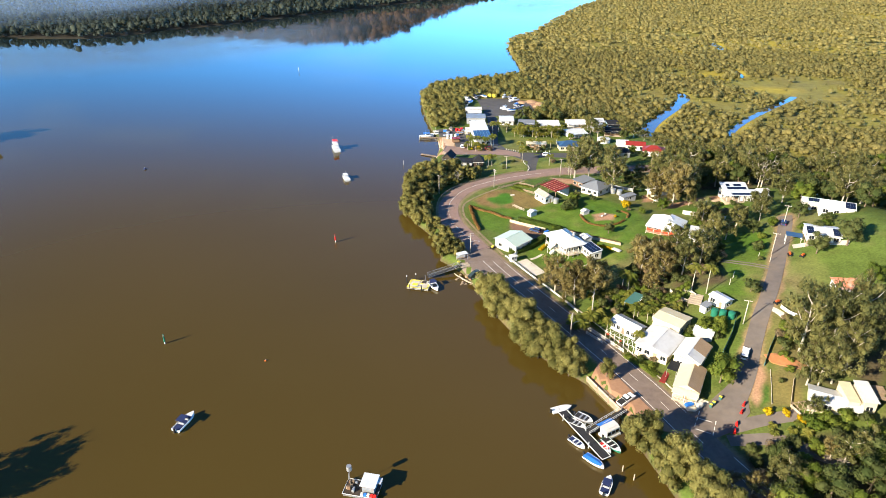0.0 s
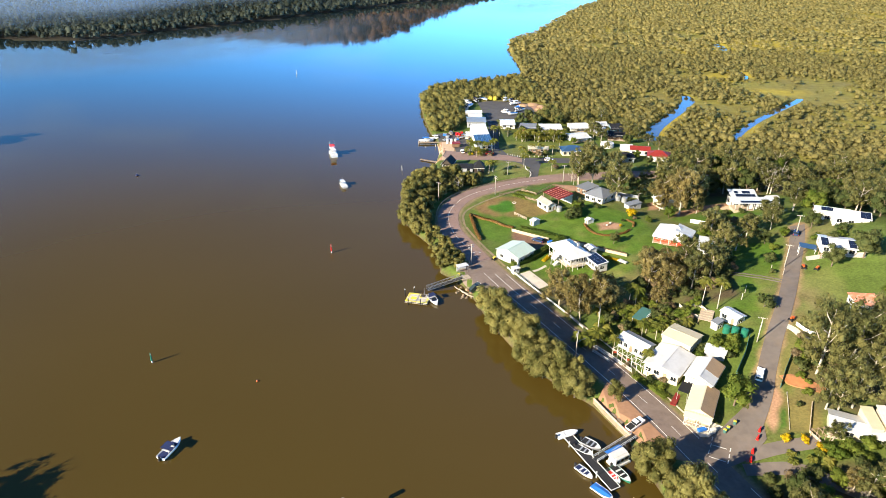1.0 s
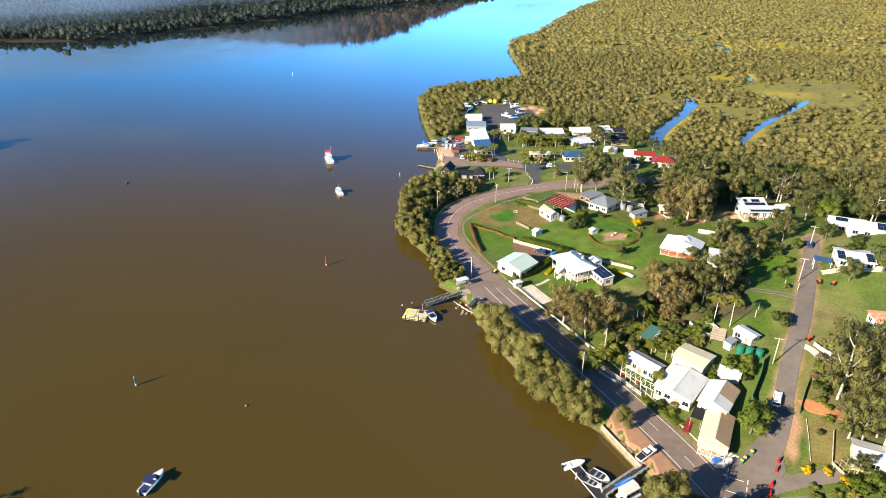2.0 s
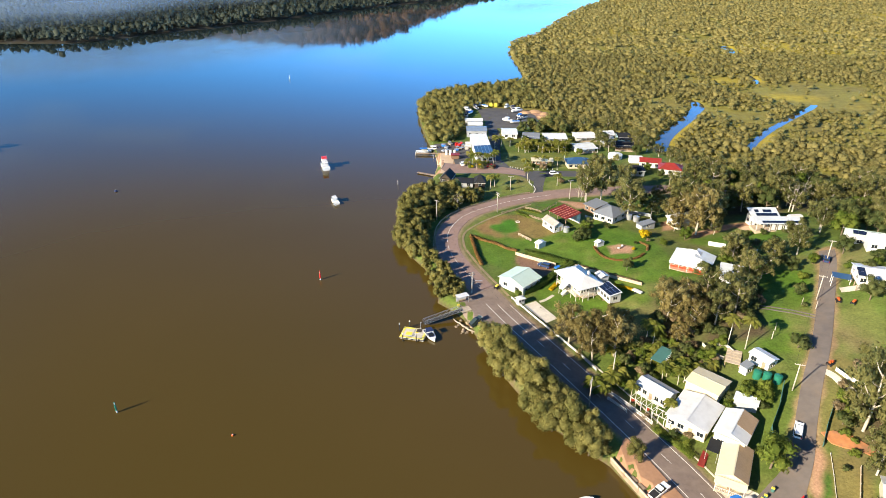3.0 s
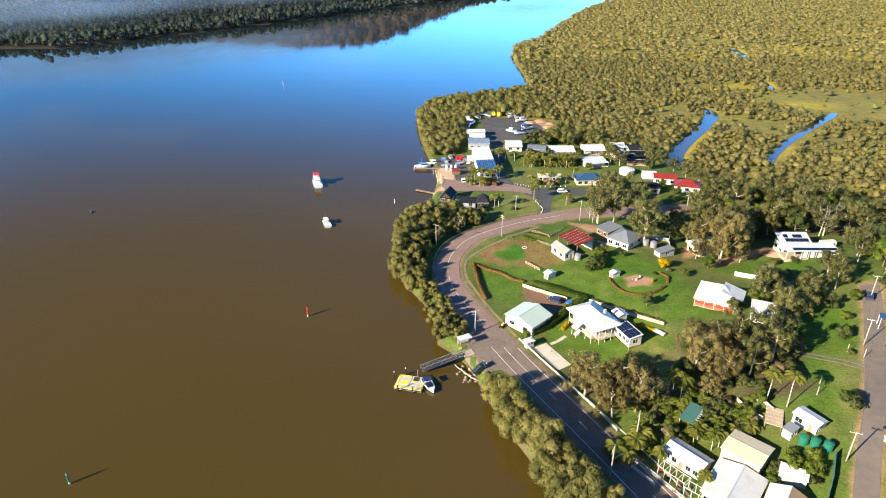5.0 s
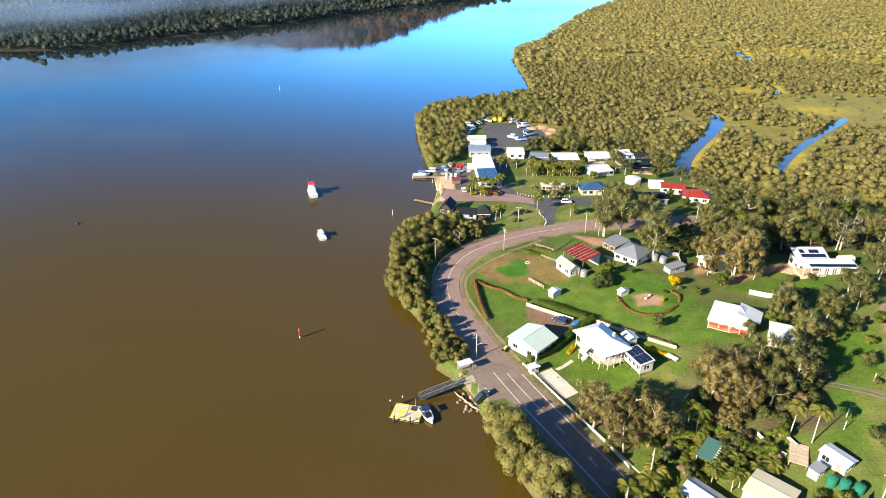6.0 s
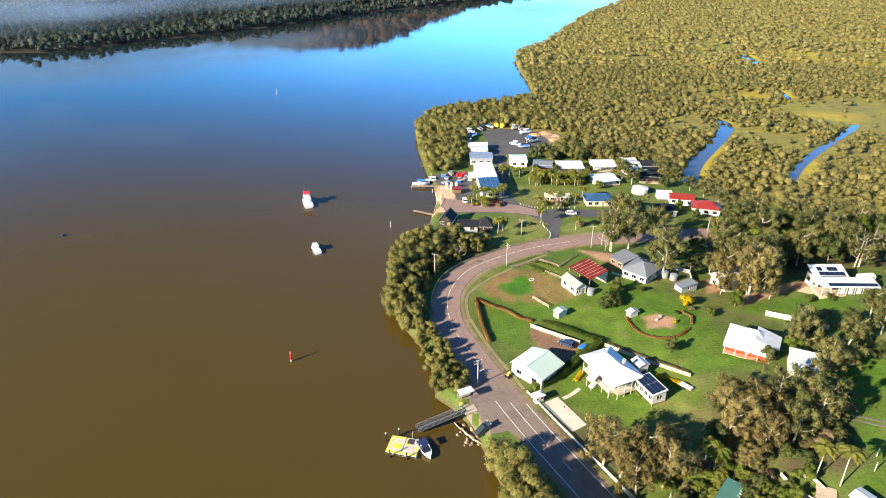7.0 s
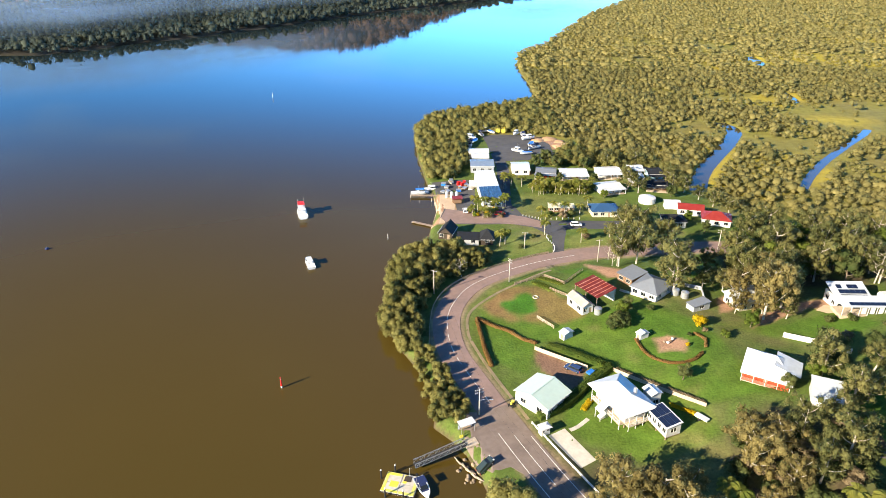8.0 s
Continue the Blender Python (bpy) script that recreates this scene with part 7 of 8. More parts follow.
POLES = [(34.3, 153.9, 60, True), (42.3, 164.0, 60, False), (8.6, 206.9, 25, True), (-2.6, 262.2, -30, False), (21.5, 269.1, -60, False), (52.7, 282.1, 10, False), (96.1, 289.0, 0, False)]
for i, (x, y, a, lamp) in enumerate(POLES):
    power_pole(x, y, 8.4 if i != 2 else 7.6, a, 1 if i % 2 else 2, lamp)
for x, y, a in ((80.6, 151.4, -20), (103.6, 186.3, -25), (116.3, 205.6, -20), (29.0, 291.8, 0), (58.0, 277.2, 0)):
    power_pole(x, y, 7.6 if x > 60 else 6.5, a)
for p, q in ((POLES[0], POLES[2]), (POLES[2], POLES[3]), (POLES[3], POLES[4]), (POLES[4], POLES[5]), (POLES[5], POLES[6])):
    for o in (-0.9, 0.9):
        wire((p[0] + o, p[1] + 0.14), (q[0] + o, q[1] + 0.14), ground_at(p[0], p[1]) + 8.2, ground_at(q[0], q[1]) + 8.2)
for o in (-0.9, 0.9):
    wire((80.6 + o, 151.5), (103.6 + o, 186.4), ground_at(80.6, 151.4) + 7.4, ground_at(103.6, 186.3) + 7.4)
    wire((103.6 + o, 186.4), (116.3 + o, 205.7), ground_at(103.6, 186.3) + 7.4, ground_at(116.3, 205.6) + 7.4)
for x, y in ((98.6, 184.4), (84.0, 170.0), (86.4, 173.5), (100.9, 181.5)):
    ob = thing("timber_post", x, y, ground_at(x, y), 0, "short pale timber post in the grass", "post")
    part("shaft", Shape().tube([(0, 0, -0.5), (0, 0, 2.3)], [0.12, 0.1], 8), M_polewood, ob)


# ---- boats and moorings ----
def hull_rings(L, B, D, n=9, bow=0.35, sheer=0.18):
    """Sections of a hull from stern (x = 0) to bow (x = L)."""
    rings = []
    for i in range(n):
        t = i / (n - 1)
        w = B / 2 * (1 if t < 1 - bow * 1.4 else max(0.0, math.cos((t - (1 - bow * 1.4)) / (bow * 1.4) * math.pi / 2)) ** 0.75)
        w = max(w, 0.03)
        top, keel = D * (0.75 + sheer * t * 2), -0.25 * D * (1 - t ** 4) + 0.25 * D * t ** 6
        rings.append([(t * L, -w, top), (t * L, -w * 0.9, top * 0.35), (t * L, -w * 0.35, keel), (t * L, w * 0.35, keel), (t * L, w * 0.9, top * 0.35), (t * L, w, top)])
    return rings


def boat(x, y, ang, L, B, label, style="open", hull=None, cover=None, name="boat", category="boat", group="", z=0.0):
    """A boat afloat, its stern at local x = -L/2. style: open, console, cabin, cruiser, covered."""
    hull = hull or M_gel
    D = 0.28 * B + 0.25
    ob = thing(name, x, y, z, ang, label, category, group)
    rings = hull_rings(L, B, D)
    ox = -L / 2
    rings = [[(a + ox, b, c) for a, b, c in r] for r in rings]
    part("hull", Shape().loft(rings), hull, ob)
    rim = Shape()
    for s in (0, 5):
        rim.tube([Vector(r[s]) + Vector((0, 0, 0.02)) for r in rings], [0.06] * len(rings), 6)
        part("gunwale", rim, M_gel, ob)
        rim = Shape()
    inner = [[(r[0][0] * 0.96, r[0][1] * 0.82, r[0][2] + 0.03), (r[5][0] * 0.96, r[5][1] * 0.82, r[5][2] + 0.03)] for r in rings]
    if style in ("open", "console"):
        well = Shape()
        n = 6
        for p, q in zip(inner[:n], inner[1:n + 1]):
            well.face(p[0], p[1], q[1], q[0])
        part("cockpit", well, cover or M_navy, ob)
        for fx in (-0.18, 0.06):
            part("seat", Shape().box(fx * L - 0.2, fx * L + 0.2, -B * 0.33, B * 0.33, D * 0.7, D * 1.05), M_galv if hull is M_alu else M_white, ob, bevel=0.04)
    fd = Shape()
    k = 6 if style in ("open", "console") else 0
    for p, q in zip(inner[k:-1], inner[k + 1:]):
        fd.face(p[0], p[1], q[1], q[0])
    part("foredeck" if k else "deck", fd, M_gel, ob)
    if style == "console":
        part("windscreen", Shape().loft([[(0.12 * L, -B * 0.36, D * 0.95), (0.12 * L, B * 0.36, D * 0.95), (0.18 * L, B * 0.36, D * 0.95), (0.18 * L, -B * 0.36, D * 0.95)], [(0.05 * L, -B * 0.3, D + 0.55), (0.05 * L, B * 0.3, D + 0.55), (0.07 * L, B * 0.3, D + 0.55), (0.07 * L, -B * 0.3, D + 0.55)]]), M_glass, ob)
        part("canopy", Shape().slab([(-0.28 * L, -B * 0.4, D + 1.25), (0.06 * L, -B * 0.4, D + 1.3), (0.06 * L, B * 0.4, D + 1.3), (-0.28 * L, B * 0.4, D + 1.25)], 0.06), cover or M_navy, ob)
        for px in (-0.26, 0.04):
            for sy in (-1, 1):
                part("canopy_pole", Shape().beam((px * L, sy * B * 0.38, D * 0.8), (px * L, sy * B * 0.38, D + 1.25), 0.05), M_alu, ob)
    if style in ("open", "console", "covered"):
        part("outboard", Shape().box(ox - 0.55, ox - 0.1, -0.2, 0.2, 0.1, D + 0.35), M_black, ob, bevel=0.06)
    if style == "covered":
        cr = [[(r[0][0], r[0][1] * 1.02, r[0][2] + 0.05), (r[0][0], 0, r[0][2] + 0.3 * math.sin(math.pi * (i + 1) / 10)), (r[5][0], r[5][1] * 1.02, r[5][2] + 0.05)] for i, r in enumerate(rings)]
        sh = Shape()
        for p, q in zip(cr[:-2], cr[1:-1]):
            sh.face(p[0], p[1], q[1], q[0]).face(p[1], p[2], q[2], q[1])
        part("cover", sh, cover or M_blue, ob)
    if style in ("cabin", "cruiser"):
        c0, c1, hh = (-0.12 * L, 0.22 * L, 1.25) if style == "cabin" else (-0.22 * L, 0.22 * L, 1.9)
        part("cabin", Shape().loft([[(c0, -B * 0.38, D), (c1 + 0.06 * L, -B * 0.3, D), (c1 + 0.06 * L, B * 0.3, D), (c0, B * 0.38, D)], [(c0, -B * 0.34, D + hh), (c1 - 0.06 * L, -B * 0.28, D + hh), (c1 - 0.06 * L, B * 0.28, D + hh), (c0, B * 0.34, D + hh)]]), M_gel, ob, bevel=0.05)
        for sy in (-1, 1):
            part("side_window", Shape().box(c0 + 0.3, c1 - 0.25, min(sy * B * 0.345, sy * B * 0.375), max(sy * B * 0.345, sy * B * 0.375), D + hh * 0.5, D + hh * 0.82), M_glass, ob)
        part("windscreen", Shape().loft([[(c1 + 0.035 * L, -B * 0.26, D + hh * 0.4), (c1 + 0.035 * L, B * 0.26, D + hh * 0.4), (c1 + 0.045 * L, B * 0.26, D + hh * 0.4), (c1 + 0.045 * L, -B * 0.26, D + hh * 0.4)], [(c1 - 0.035 * L, -B * 0.24, D + hh * 0.9), (c1 - 0.035 * L, B * 0.24, D + hh * 0.9), (c1 - 0.02 * L, B * 0.24, D + hh * 0.9), (c1 - 0.02 * L, -B * 0.24, D + hh * 0.9)]]), M_glass, ob)
        part("cabin_roof", Shape().slab([(c0 - 0.12 * L, -B * 0.38, D + hh + 0.1), (c1, -B * 0.34, D + hh + 0.1), (c1, B * 0.34, D + hh + 0.1), (c0 - 0.12 * L, B * 0.38, D + hh + 0.1)], 0.09), cover or M_gel, ob, bevel=0.03)
        part("aft_deck", Shape().box(ox + 0.15, c0 - 0.05, -B * 0.36, B * 0.36, D * 0.78, D * 0.84), M_rooflight, ob)
        part("mast", Shape().tube([(c0 + 0.5, 0, D + hh), (c0 + 0.5, 0, D + hh + 2.2)], [0.04, 0.02], 6), M_alu, ob)
    if style == "cruiser":
        part("flybridge", Shape().box(-0.16 * L, 0.12 * L, -B * 0.32, B * 0.32, D + 2.0, D + 2.65), M_gel, ob, bevel=0.08)
        part("bimini", Shape().slab([(-0.2 * L, -B * 0.36, D + 3.7), (0.14 * L, -B * 0.36, D + 3.75), (0.14 * L, B * 0.36, D + 3.75), (-0.2 * L, B * 0.36, D + 3.7)], 0.08), M_red, ob, "red canvas bimini")
        for px in (-0.18, 0.12):
            for sy in (-1, 1):
                part("bimini_pole", Shape().beam((px * L, sy * B * 0.33, D + 2.5), (px * L, sy * B * 0.33, D + 3.7), 0.05), M_alu, ob)
        for sy in (-1, 1):
            part("rod", Shape().tube([(-0.1 * L, sy * B * 0.3, D + 2.6), (-0.05 * L, sy * B * 0.34, D + 6.2)], [0.035, 0.012], 5), M_white, ob)
    if style in ("cabin", "cruiser"):
        for sy, s in ((-1, 0), (1, 5)):
            part("bow_rail", Shape().tube([Vector(r[s]) * 1.0 + Vector((0, -sy * 0.08 * B * 0, 0.55)) for r in rings[4:]], [0.025] * 5, 5), M_alu, ob)
    return ob


boat(-56.9, 329.2, 108, 11.0, 3.7, "white motor cruiser with a red canopy at anchor", "cruiser", name="motor_cruiser")
boat(-45.9, 285.9, 112, 7.4, 2.7, "small white cabin boat lying at anchor", "cabin", cover=M_gel, name="cabin_boat")
boat(-63.2, 123.0, 70, 6.6, 2.4, "dark and white runabout at anchor", "console", hull=M_gel, cover=M_navy, name="runabout")
boat(27.6, 126.9, 18, 5.2, 1.9, "white open runabout at the end of a pontoon", "open", cover=M_gel, name="runabout")
boat(29.2, 115.4, -52, 4.4, 1.7, "white dinghy with dark seats beside a pontoon", "open", cover=M_navy, name="dinghy")
boat(31.9, 109.7, -50, 5.2, 2.0, "white boat under a bright blue cover", "covered", cover=M_blue, name="covered_boat")
boat(33.2, 103.0, 62, 5.2, 2.1, "white runabout with navy seats adrift near the bank", "console", cover=M_navy, name="runabout")
boat(35.3, 113.9, -60, 3.6, 1.4, "small white dinghy with red seats at the pontoon", "open", cover=M_red, name="dinghy")
boat(37.0, 114.6, -60, 5.4, 2.0, "dark green runabout tied beside a dinghy", "open", hull=M_green, cover=M_black, name="runabout")
boat(32.4, 123.4, -42, 4.6, 2.3, "bare aluminium punt beside the pontoon", "open", hull=M_alu, cover=M_deck, name="punt")
boat(30.4, 121.6, -42, 4.4, 1.8, "grey aluminium dinghy beside the pontoon", "open", hull=M_alu, cover=M_deck, name="dinghy")
boat(-4.2, 186.6, -66, 6.2, 2.3, "white and navy runabout tied at the pontoon", "console", cover=M_navy, name="runabout")
boat(-9.5, 349.6, 5, 8.0, 3.0, "white cabin boat with a blue cover at the wharf", "cabin", cover=M_blue, name="cabin_boat")
boat(-4.5, 353.6, 0, 7.0, 2.6, "cream hulled cabin boat by the marina bank", "cabin", hull=M_cream, name="cabin_boat")

# work barge with a hut
bg = thing("work_barge", -18.6, 102.2, 0, -12, "weathered work barge with a grey-roofed hut", "barge")
for py in (-1.5, 1.5):
    part("float", Shape().box(-3.6, 3.6, py - 0.55, py + 0.55, -0.35, 0.45), M_alu, bg, bevel=0.08)
part("deck", Shape().box(-3.7, 3.7, -2.1, 2.1, 0.45, 0.6), M_darktimber, bg)
part("deck_edge", Shape().tube([(-3.7, -2.1, 0.65), (3.7, -2.1, 0.65), (3.7, 2.1, 0.65), (-3.7, 2.1, 0.65), (-3.7, -2.1, 0.65)], [0.08] * 5, 6), M_white, bg)
part("hut", Shape().box(0.3, 2.9, -0.9, 1.9, 0.6, 2.6), M_galv, bg)
part("hut_roof", Shape().slab([(-0.1, -1.3, 2.75), (3.3, -1.3, 2.75), (3.3, 2.3, 2.95), (-0.1, 2.3, 2.95)], 0.08), M_rooflight, bg)
part("side_roof", Shape().slab([(3.1, 0.2, 2.62), (4.1, 0.2, 2.55), (4.1, 1.9, 2.55), (3.1, 1.9, 2.62)], 0.06), M_rooflight, bg)
for i, (m, px) in enumerate(((M_white, 0.2), (M_blue, 0.9), (M_white, 1.6), (M_red, 2.3), (M_red, 3.0))):
    part("crate", Shape().box(px, px + 0.6, -2.0, -1.4, 0.6, 1.15), m, bg, bevel=0.04)
rs = np.random.RandomState(5)
for i in range(8):
    px, py, hgt = rs.uniform(-3.4, -0.8), rs.uniform(-1.4, 1.6), rs.uniform(0.3, 0.9)
    part("gear_box", Shape().box(px, px + rs.uniform(0.3, 0.7), py, py + rs.uniform(0.3, 0.7), 0.6, 0.6 + hgt), [M_timber, M_galv, M_brownwall][i % 3], bg, bevel=0.03)
for px in (-3.6, 3.6):
    part("mooring_post", Shape().tube([(px, 1.9, 0.2), (px, 1.9, 2.3)], [0.09, 0.09], 8), M_galv, bg)


def marker(x, y, m, label):
    ob = thing("channel_marker", x, y, 0, 0, label, "channel marker")
    part("post", Shape().tube([(0, 0, -1.5), (0, 0, 0.7)], [0.2, 0.2], 10), M_white, ob)
    part("tower", Shape().tube([(0, 0, 0.7), (0, 0, 2.5)], [0.26, 0.2], 10), m, ob)
    part("lantern", Shape().tube([(0, 0, 2.5), (0, 0, 2.75), (0, 0, 3.0)], [0.08, 0.13, 0.05], 8), M_white, ob)
    part("top_mark", Shape().tube([(0, 0, 3.0), (0, 0, 3.3)], [0.18, 0.16 if m is M_red else 0.02], 8), m, ob)


marker(-41.2, 220.0, M_red, "red river channel marker on a white pile")
marker(-80.4, 155.6, M_green, "green river channel marker on a white pile")
for x, y, m, s in ((-49.8, 147.4, M_orange, 0.42), (-144.5, 299.5, M_navy, 0.9)):
    ob = thing("mooring_buoy", x, y, 0, 0, "orange mooring buoy afloat" if m is M_orange else "small mooring buoy afloat on the river", "buoy")
    part("float", Shape().tube([(0, 0, -0.3 * s), (0, 0, 0), (0, 0, 0.5 * s), (0, 0, 0.8 * s)], [0.5 * s, 0.8 * s, 0.7 * s, 0.25 * s], 12), m, ob, smooth=True)
    part("ring", Shape().tube([(0, 0, 0.75 * s), (0, 0, 1.15 * s)], [0.07, 0.05], 6), M_galv, ob)


def pile(x, y, top, r=0.16, cap=True, m=None):
    ob = thing("mooring_pile", x, y, 0, 0, "dark mooring pile with a white cap" if cap else "pale pile standing in the water", "pile")
    part("shaft", Shape().tube([(0, 0, -2), (0, 0, top)], [r, r], 10), m or M_black, ob)
    if cap:
        part("cap", Shape().tube([(0, 0, top), (0, 0, top + 0.45)], [r * 1.25, 0.03], 10), M_white, ob)


pile(-113.5, 522, 3.2, 0.16, False, M_white)
pile(-20.2, 305.2, 2.4, 0.11, False, M_white)

# public pontoon with its gangway
pt = thing("floating_pontoon", -9.0, 187.6, 0, -14, "yellow and grey floating pontoon", "pontoon")
for i in range(2):
    for j in range(2):
        x0, y0 = -3.6 + i * 3.65, -2.7 + j * 2.75
        part("deck_slab", Shape().box(x0, x0 + 3.55, y0, y0 + 2.65, 0.05, 0.62), M_concrete, pt, bevel=0.04)
for a, b, c, d in ((-3.55, 0.0, -2.65, -2.0), (-3.55, -2.9, -2.0, 2.6), (-2.9, -0.2, 1.9, 2.6), (0.2, 3.5, -2.65, -2.0), (2.85, 3.5, -2.0, 2.6), (-2.2, -0.4, -1.2, 0.4), (0.3, 1.2, 0.2, 2.5)):
    part("yellow_panel", Shape().box(a, b, c, d, 0.62, 0.645), M_yellow, pt)
part("fender", Shape().tube([(-3.7, -2.8, 0.4), (3.8, -2.8, 0.4)], [0.12, 0.12], 8), M_black, pt)
part("fender", Shape().tube([(3.8, -2.8, 0.4), (3.8, 2.6, 0.4)], [0.12, 0.12], 8), M_black, pt)
part("ladder_frame", Shape().box(0.5, 2.0, 0.8, 2.3, 0.62, 0.72), M_darktimber, pt)
part("lamp_post", Shape().tube([(1.4, 2.3, 0.6), (1.4, 2.3, 3.0), (1.9, 2.1, 3.2)], [0.06, 0.05, 0.04], 6), M_galv, pt)
for dx, dy in ((-13.2, 189.6), (-10.3, 191.0), (-12.0, 184.6), (-8.2, 184.0)):
    pile(dx, dy, 2.4)
gw = thing("gangway", -6.2, 192.4, 0, 0, "long aluminium truss gangway to the pontoon", "gangway")
A, Bq = Vector((0, 0, 0.75)), Vector((11.4, 4.9, 2.35))
d = (Bq - A).normalized()
s = Vector((-d.y, d.x, 0)).normalized() * 0.75
part("walkway", Shape().loft([[A - s, A + s, A + s + Vector((0, 0, 0.1)), A - s + Vector((0, 0, 0.1))], [Bq - s, Bq + s, Bq + s + Vector((0, 0, 0.1)), Bq - s + Vector((0, 0, 0.1))]]), M_deck, gw)
for sg in (-1, 1):
    o = s * sg
    part("top_chord", Shape().beam(A + o + Vector((0, 0, 1.15)), Bq + o + Vector((0, 0, 1.15)), 0.1), M_alu, gw)
    part("bottom_chord", Shape().beam(A + o, Bq + o, 0.1), M_alu, gw)
    n = 14
    for i in range(n + 1):
        p = A.lerp(Bq, i / n) + o
        part("upright", Shape().beam(p, p + Vector((0, 0, 1.15)), 0.06), M_alu, gw)
        if i < n:
            q = A.lerp(Bq, (i + 1) / n) + o
            part("brace", Shape().beam(p + Vector((0, 0, 1.15 * (i % 2))), q + Vector((0, 0, 1.15 * ((i + 1) % 2))), 0.05), M_alu, gw)
lp = thing("gangway_landing", 5.6, 197.6, 2.2, 22, "small timber landing at the head of the gangway", "landing")
part("deck", Shape().box(-0.9, 2.2, -1.2, 1.2, -0.3, 0.12), M_paletimber, lp)

# private floating jetty with its boats
jt = thing("floating_jetty", 31.2, 118.4, 0, -65, "black decked floating jetty with white edges", "jetty")
part("deck", Shape().box(-8.8, 8.6, -1.15, 1.15, 0.35, 0.6), M_deck, jt)
part("float", Shape().box(-8.7, 8.5, -1.0, 1.0, -0.3, 0.35), M_black, jt)
for py in (-1.18, 1.18):
    part("edge_beam", Shape().beam((-8.8, py, 0.62), (8.6, py, 0.62), 0.14, 0.16), M_white, jt)
part("edge_beam", Shape().beam((8.6, -1.2, 0.62), (8.6, 1.2, 0.62), 0.14, 0.16), M_white, jt)
for px, py in ((-6, -1.5), (-1.5, 1.5), (4, -1.5), (6.8, 1.5)):
    part("mooring_post", Shape().tube([(px, py, -2), (px, py, 1.9)], [0.11, 0.11], 8), M_white, jt)
sg_ = thing("jetty_gangway", 31.6, 118.0, 0, 30.5, "white railed gangway from the bank to the jetty", "gangway")
part("walkway", Shape().loft([[(0.6, -0.7, 0.66), (0.6, 0.7, 0.66), (0.6, 0.7, 0.78), (0.6, -0.7, 0.78)], [(12.0, -0.7, 2.2), (12.0, 0.7, 2.2), (12.0, 0.7, 2.32), (12.0, -0.7, 2.32)]]), M_deck, sg_)
for py in (-0.72, 0.72):
    for dz in (0.55, 1.05):
        part("hand_rail", Shape().beam((0.6, py, 0.72 + dz), (12.0, py, 2.26 + dz), 0.08), M_white, sg_)
    for i in range(8):
        x = 0.6 + 11.4 * i / 7
        part("rail_post", Shape().beam((x, py, 0.7 + 1.54 * i / 7), (x, py, 1.75 + 1.54 * i / 7), 0.08), M_white, sg_)
bh = thing("jetty_kiosk", 37.4, 118.6, 0, 30, "white floating kiosk with dark blue windows", "kiosk")
part("float", Shape().box(-2.3, 2.3, -1.4, 1.4, -0.3, 0.5), M_white, bh, bevel=0.05)
part("cabin", Shape().box(-2.0, 2.0, -1.1, 1.1, 0.5, 2.3), M_white, bh)
for i in range(3):
    part("window", Shape().box(-1.8 + i * 1.25, -0.75 + i * 1.25, -1.14, -1.06, 1.1, 2.0), M_glass, bh)
part("roof", Shape().slab([(-2.15, -0.4, 2.4), (2.15, -0.4, 2.4), (2.15, 1.25, 2.5), (-2.15, 1.25, 2.5)], 0.1), M_white, bh)
part("canopy", Shape().slab([(-2.2, 1.4, 2.4), (2.2, 1.4, 2.4), (2.2, 2.4, 2.2), (-2.2, 2.4, 2.2)], 0.06), M_blue, bh)
for x, y in ((39.4, 104.8), (37.6, 107.3)):
    pile(x, y, 1.6, 0.13, False, M_paletimber)

# marina wharf and boat ramp
wf = thing("wharf", -5.0, 345.6, 0, -3, "low dark timber wharf on piles", "wharf")
for i in range(18):
    part("plank", Shape().box(-8.2 + i * 0.92, -7.34 + i * 0.92, -0.9, 0.9, 0.85, 0.95), M_timber, wf)
for i in range(6):
    part("post", Shape().tube([(-8 + i * 3.1, 0.8, -2), (-8 + i * 3.1, 0.8, 1.5)], [0.14, 0.13], 8), M_darktimber, wf)
rp = thing("ramp_jetty", -7.0, 317.5, 0, -28, "low weathered timber jetty beside the boat ramp", "jetty")
for i in range(12):
    part("plank", Shape().box(-5.5 + i * 0.92, -4.64 + i * 0.92, -0.7, 0.7, 0.4, 0.5), M_timber, rp)
for i in range(4):
    part("post", Shape().tube([(-5.2 + i * 3.4, 0.7, -1.5), (-5.2 + i * 3.4, 0.7, 0.9)], [0.12, 0.12], 8), M_darktimber, rp)
for x, y in ((-4.3, 340.5), (-1.8, 339.0), (-3.0, 336.8), (-13.5, 345.5)):
    pile(x, y, 1.7, 0.14, False, M_polewood)
patch("boat_ramp", [(-4.8, 314), (-3.5, 321), (-2.5, 333), (-3.5, 345), (4, 345.5), (5.5, 334), (4.5, 324), (1, 315)], M_sand, "pale sandy boat ramp running into the river", 0.05, "ramp")


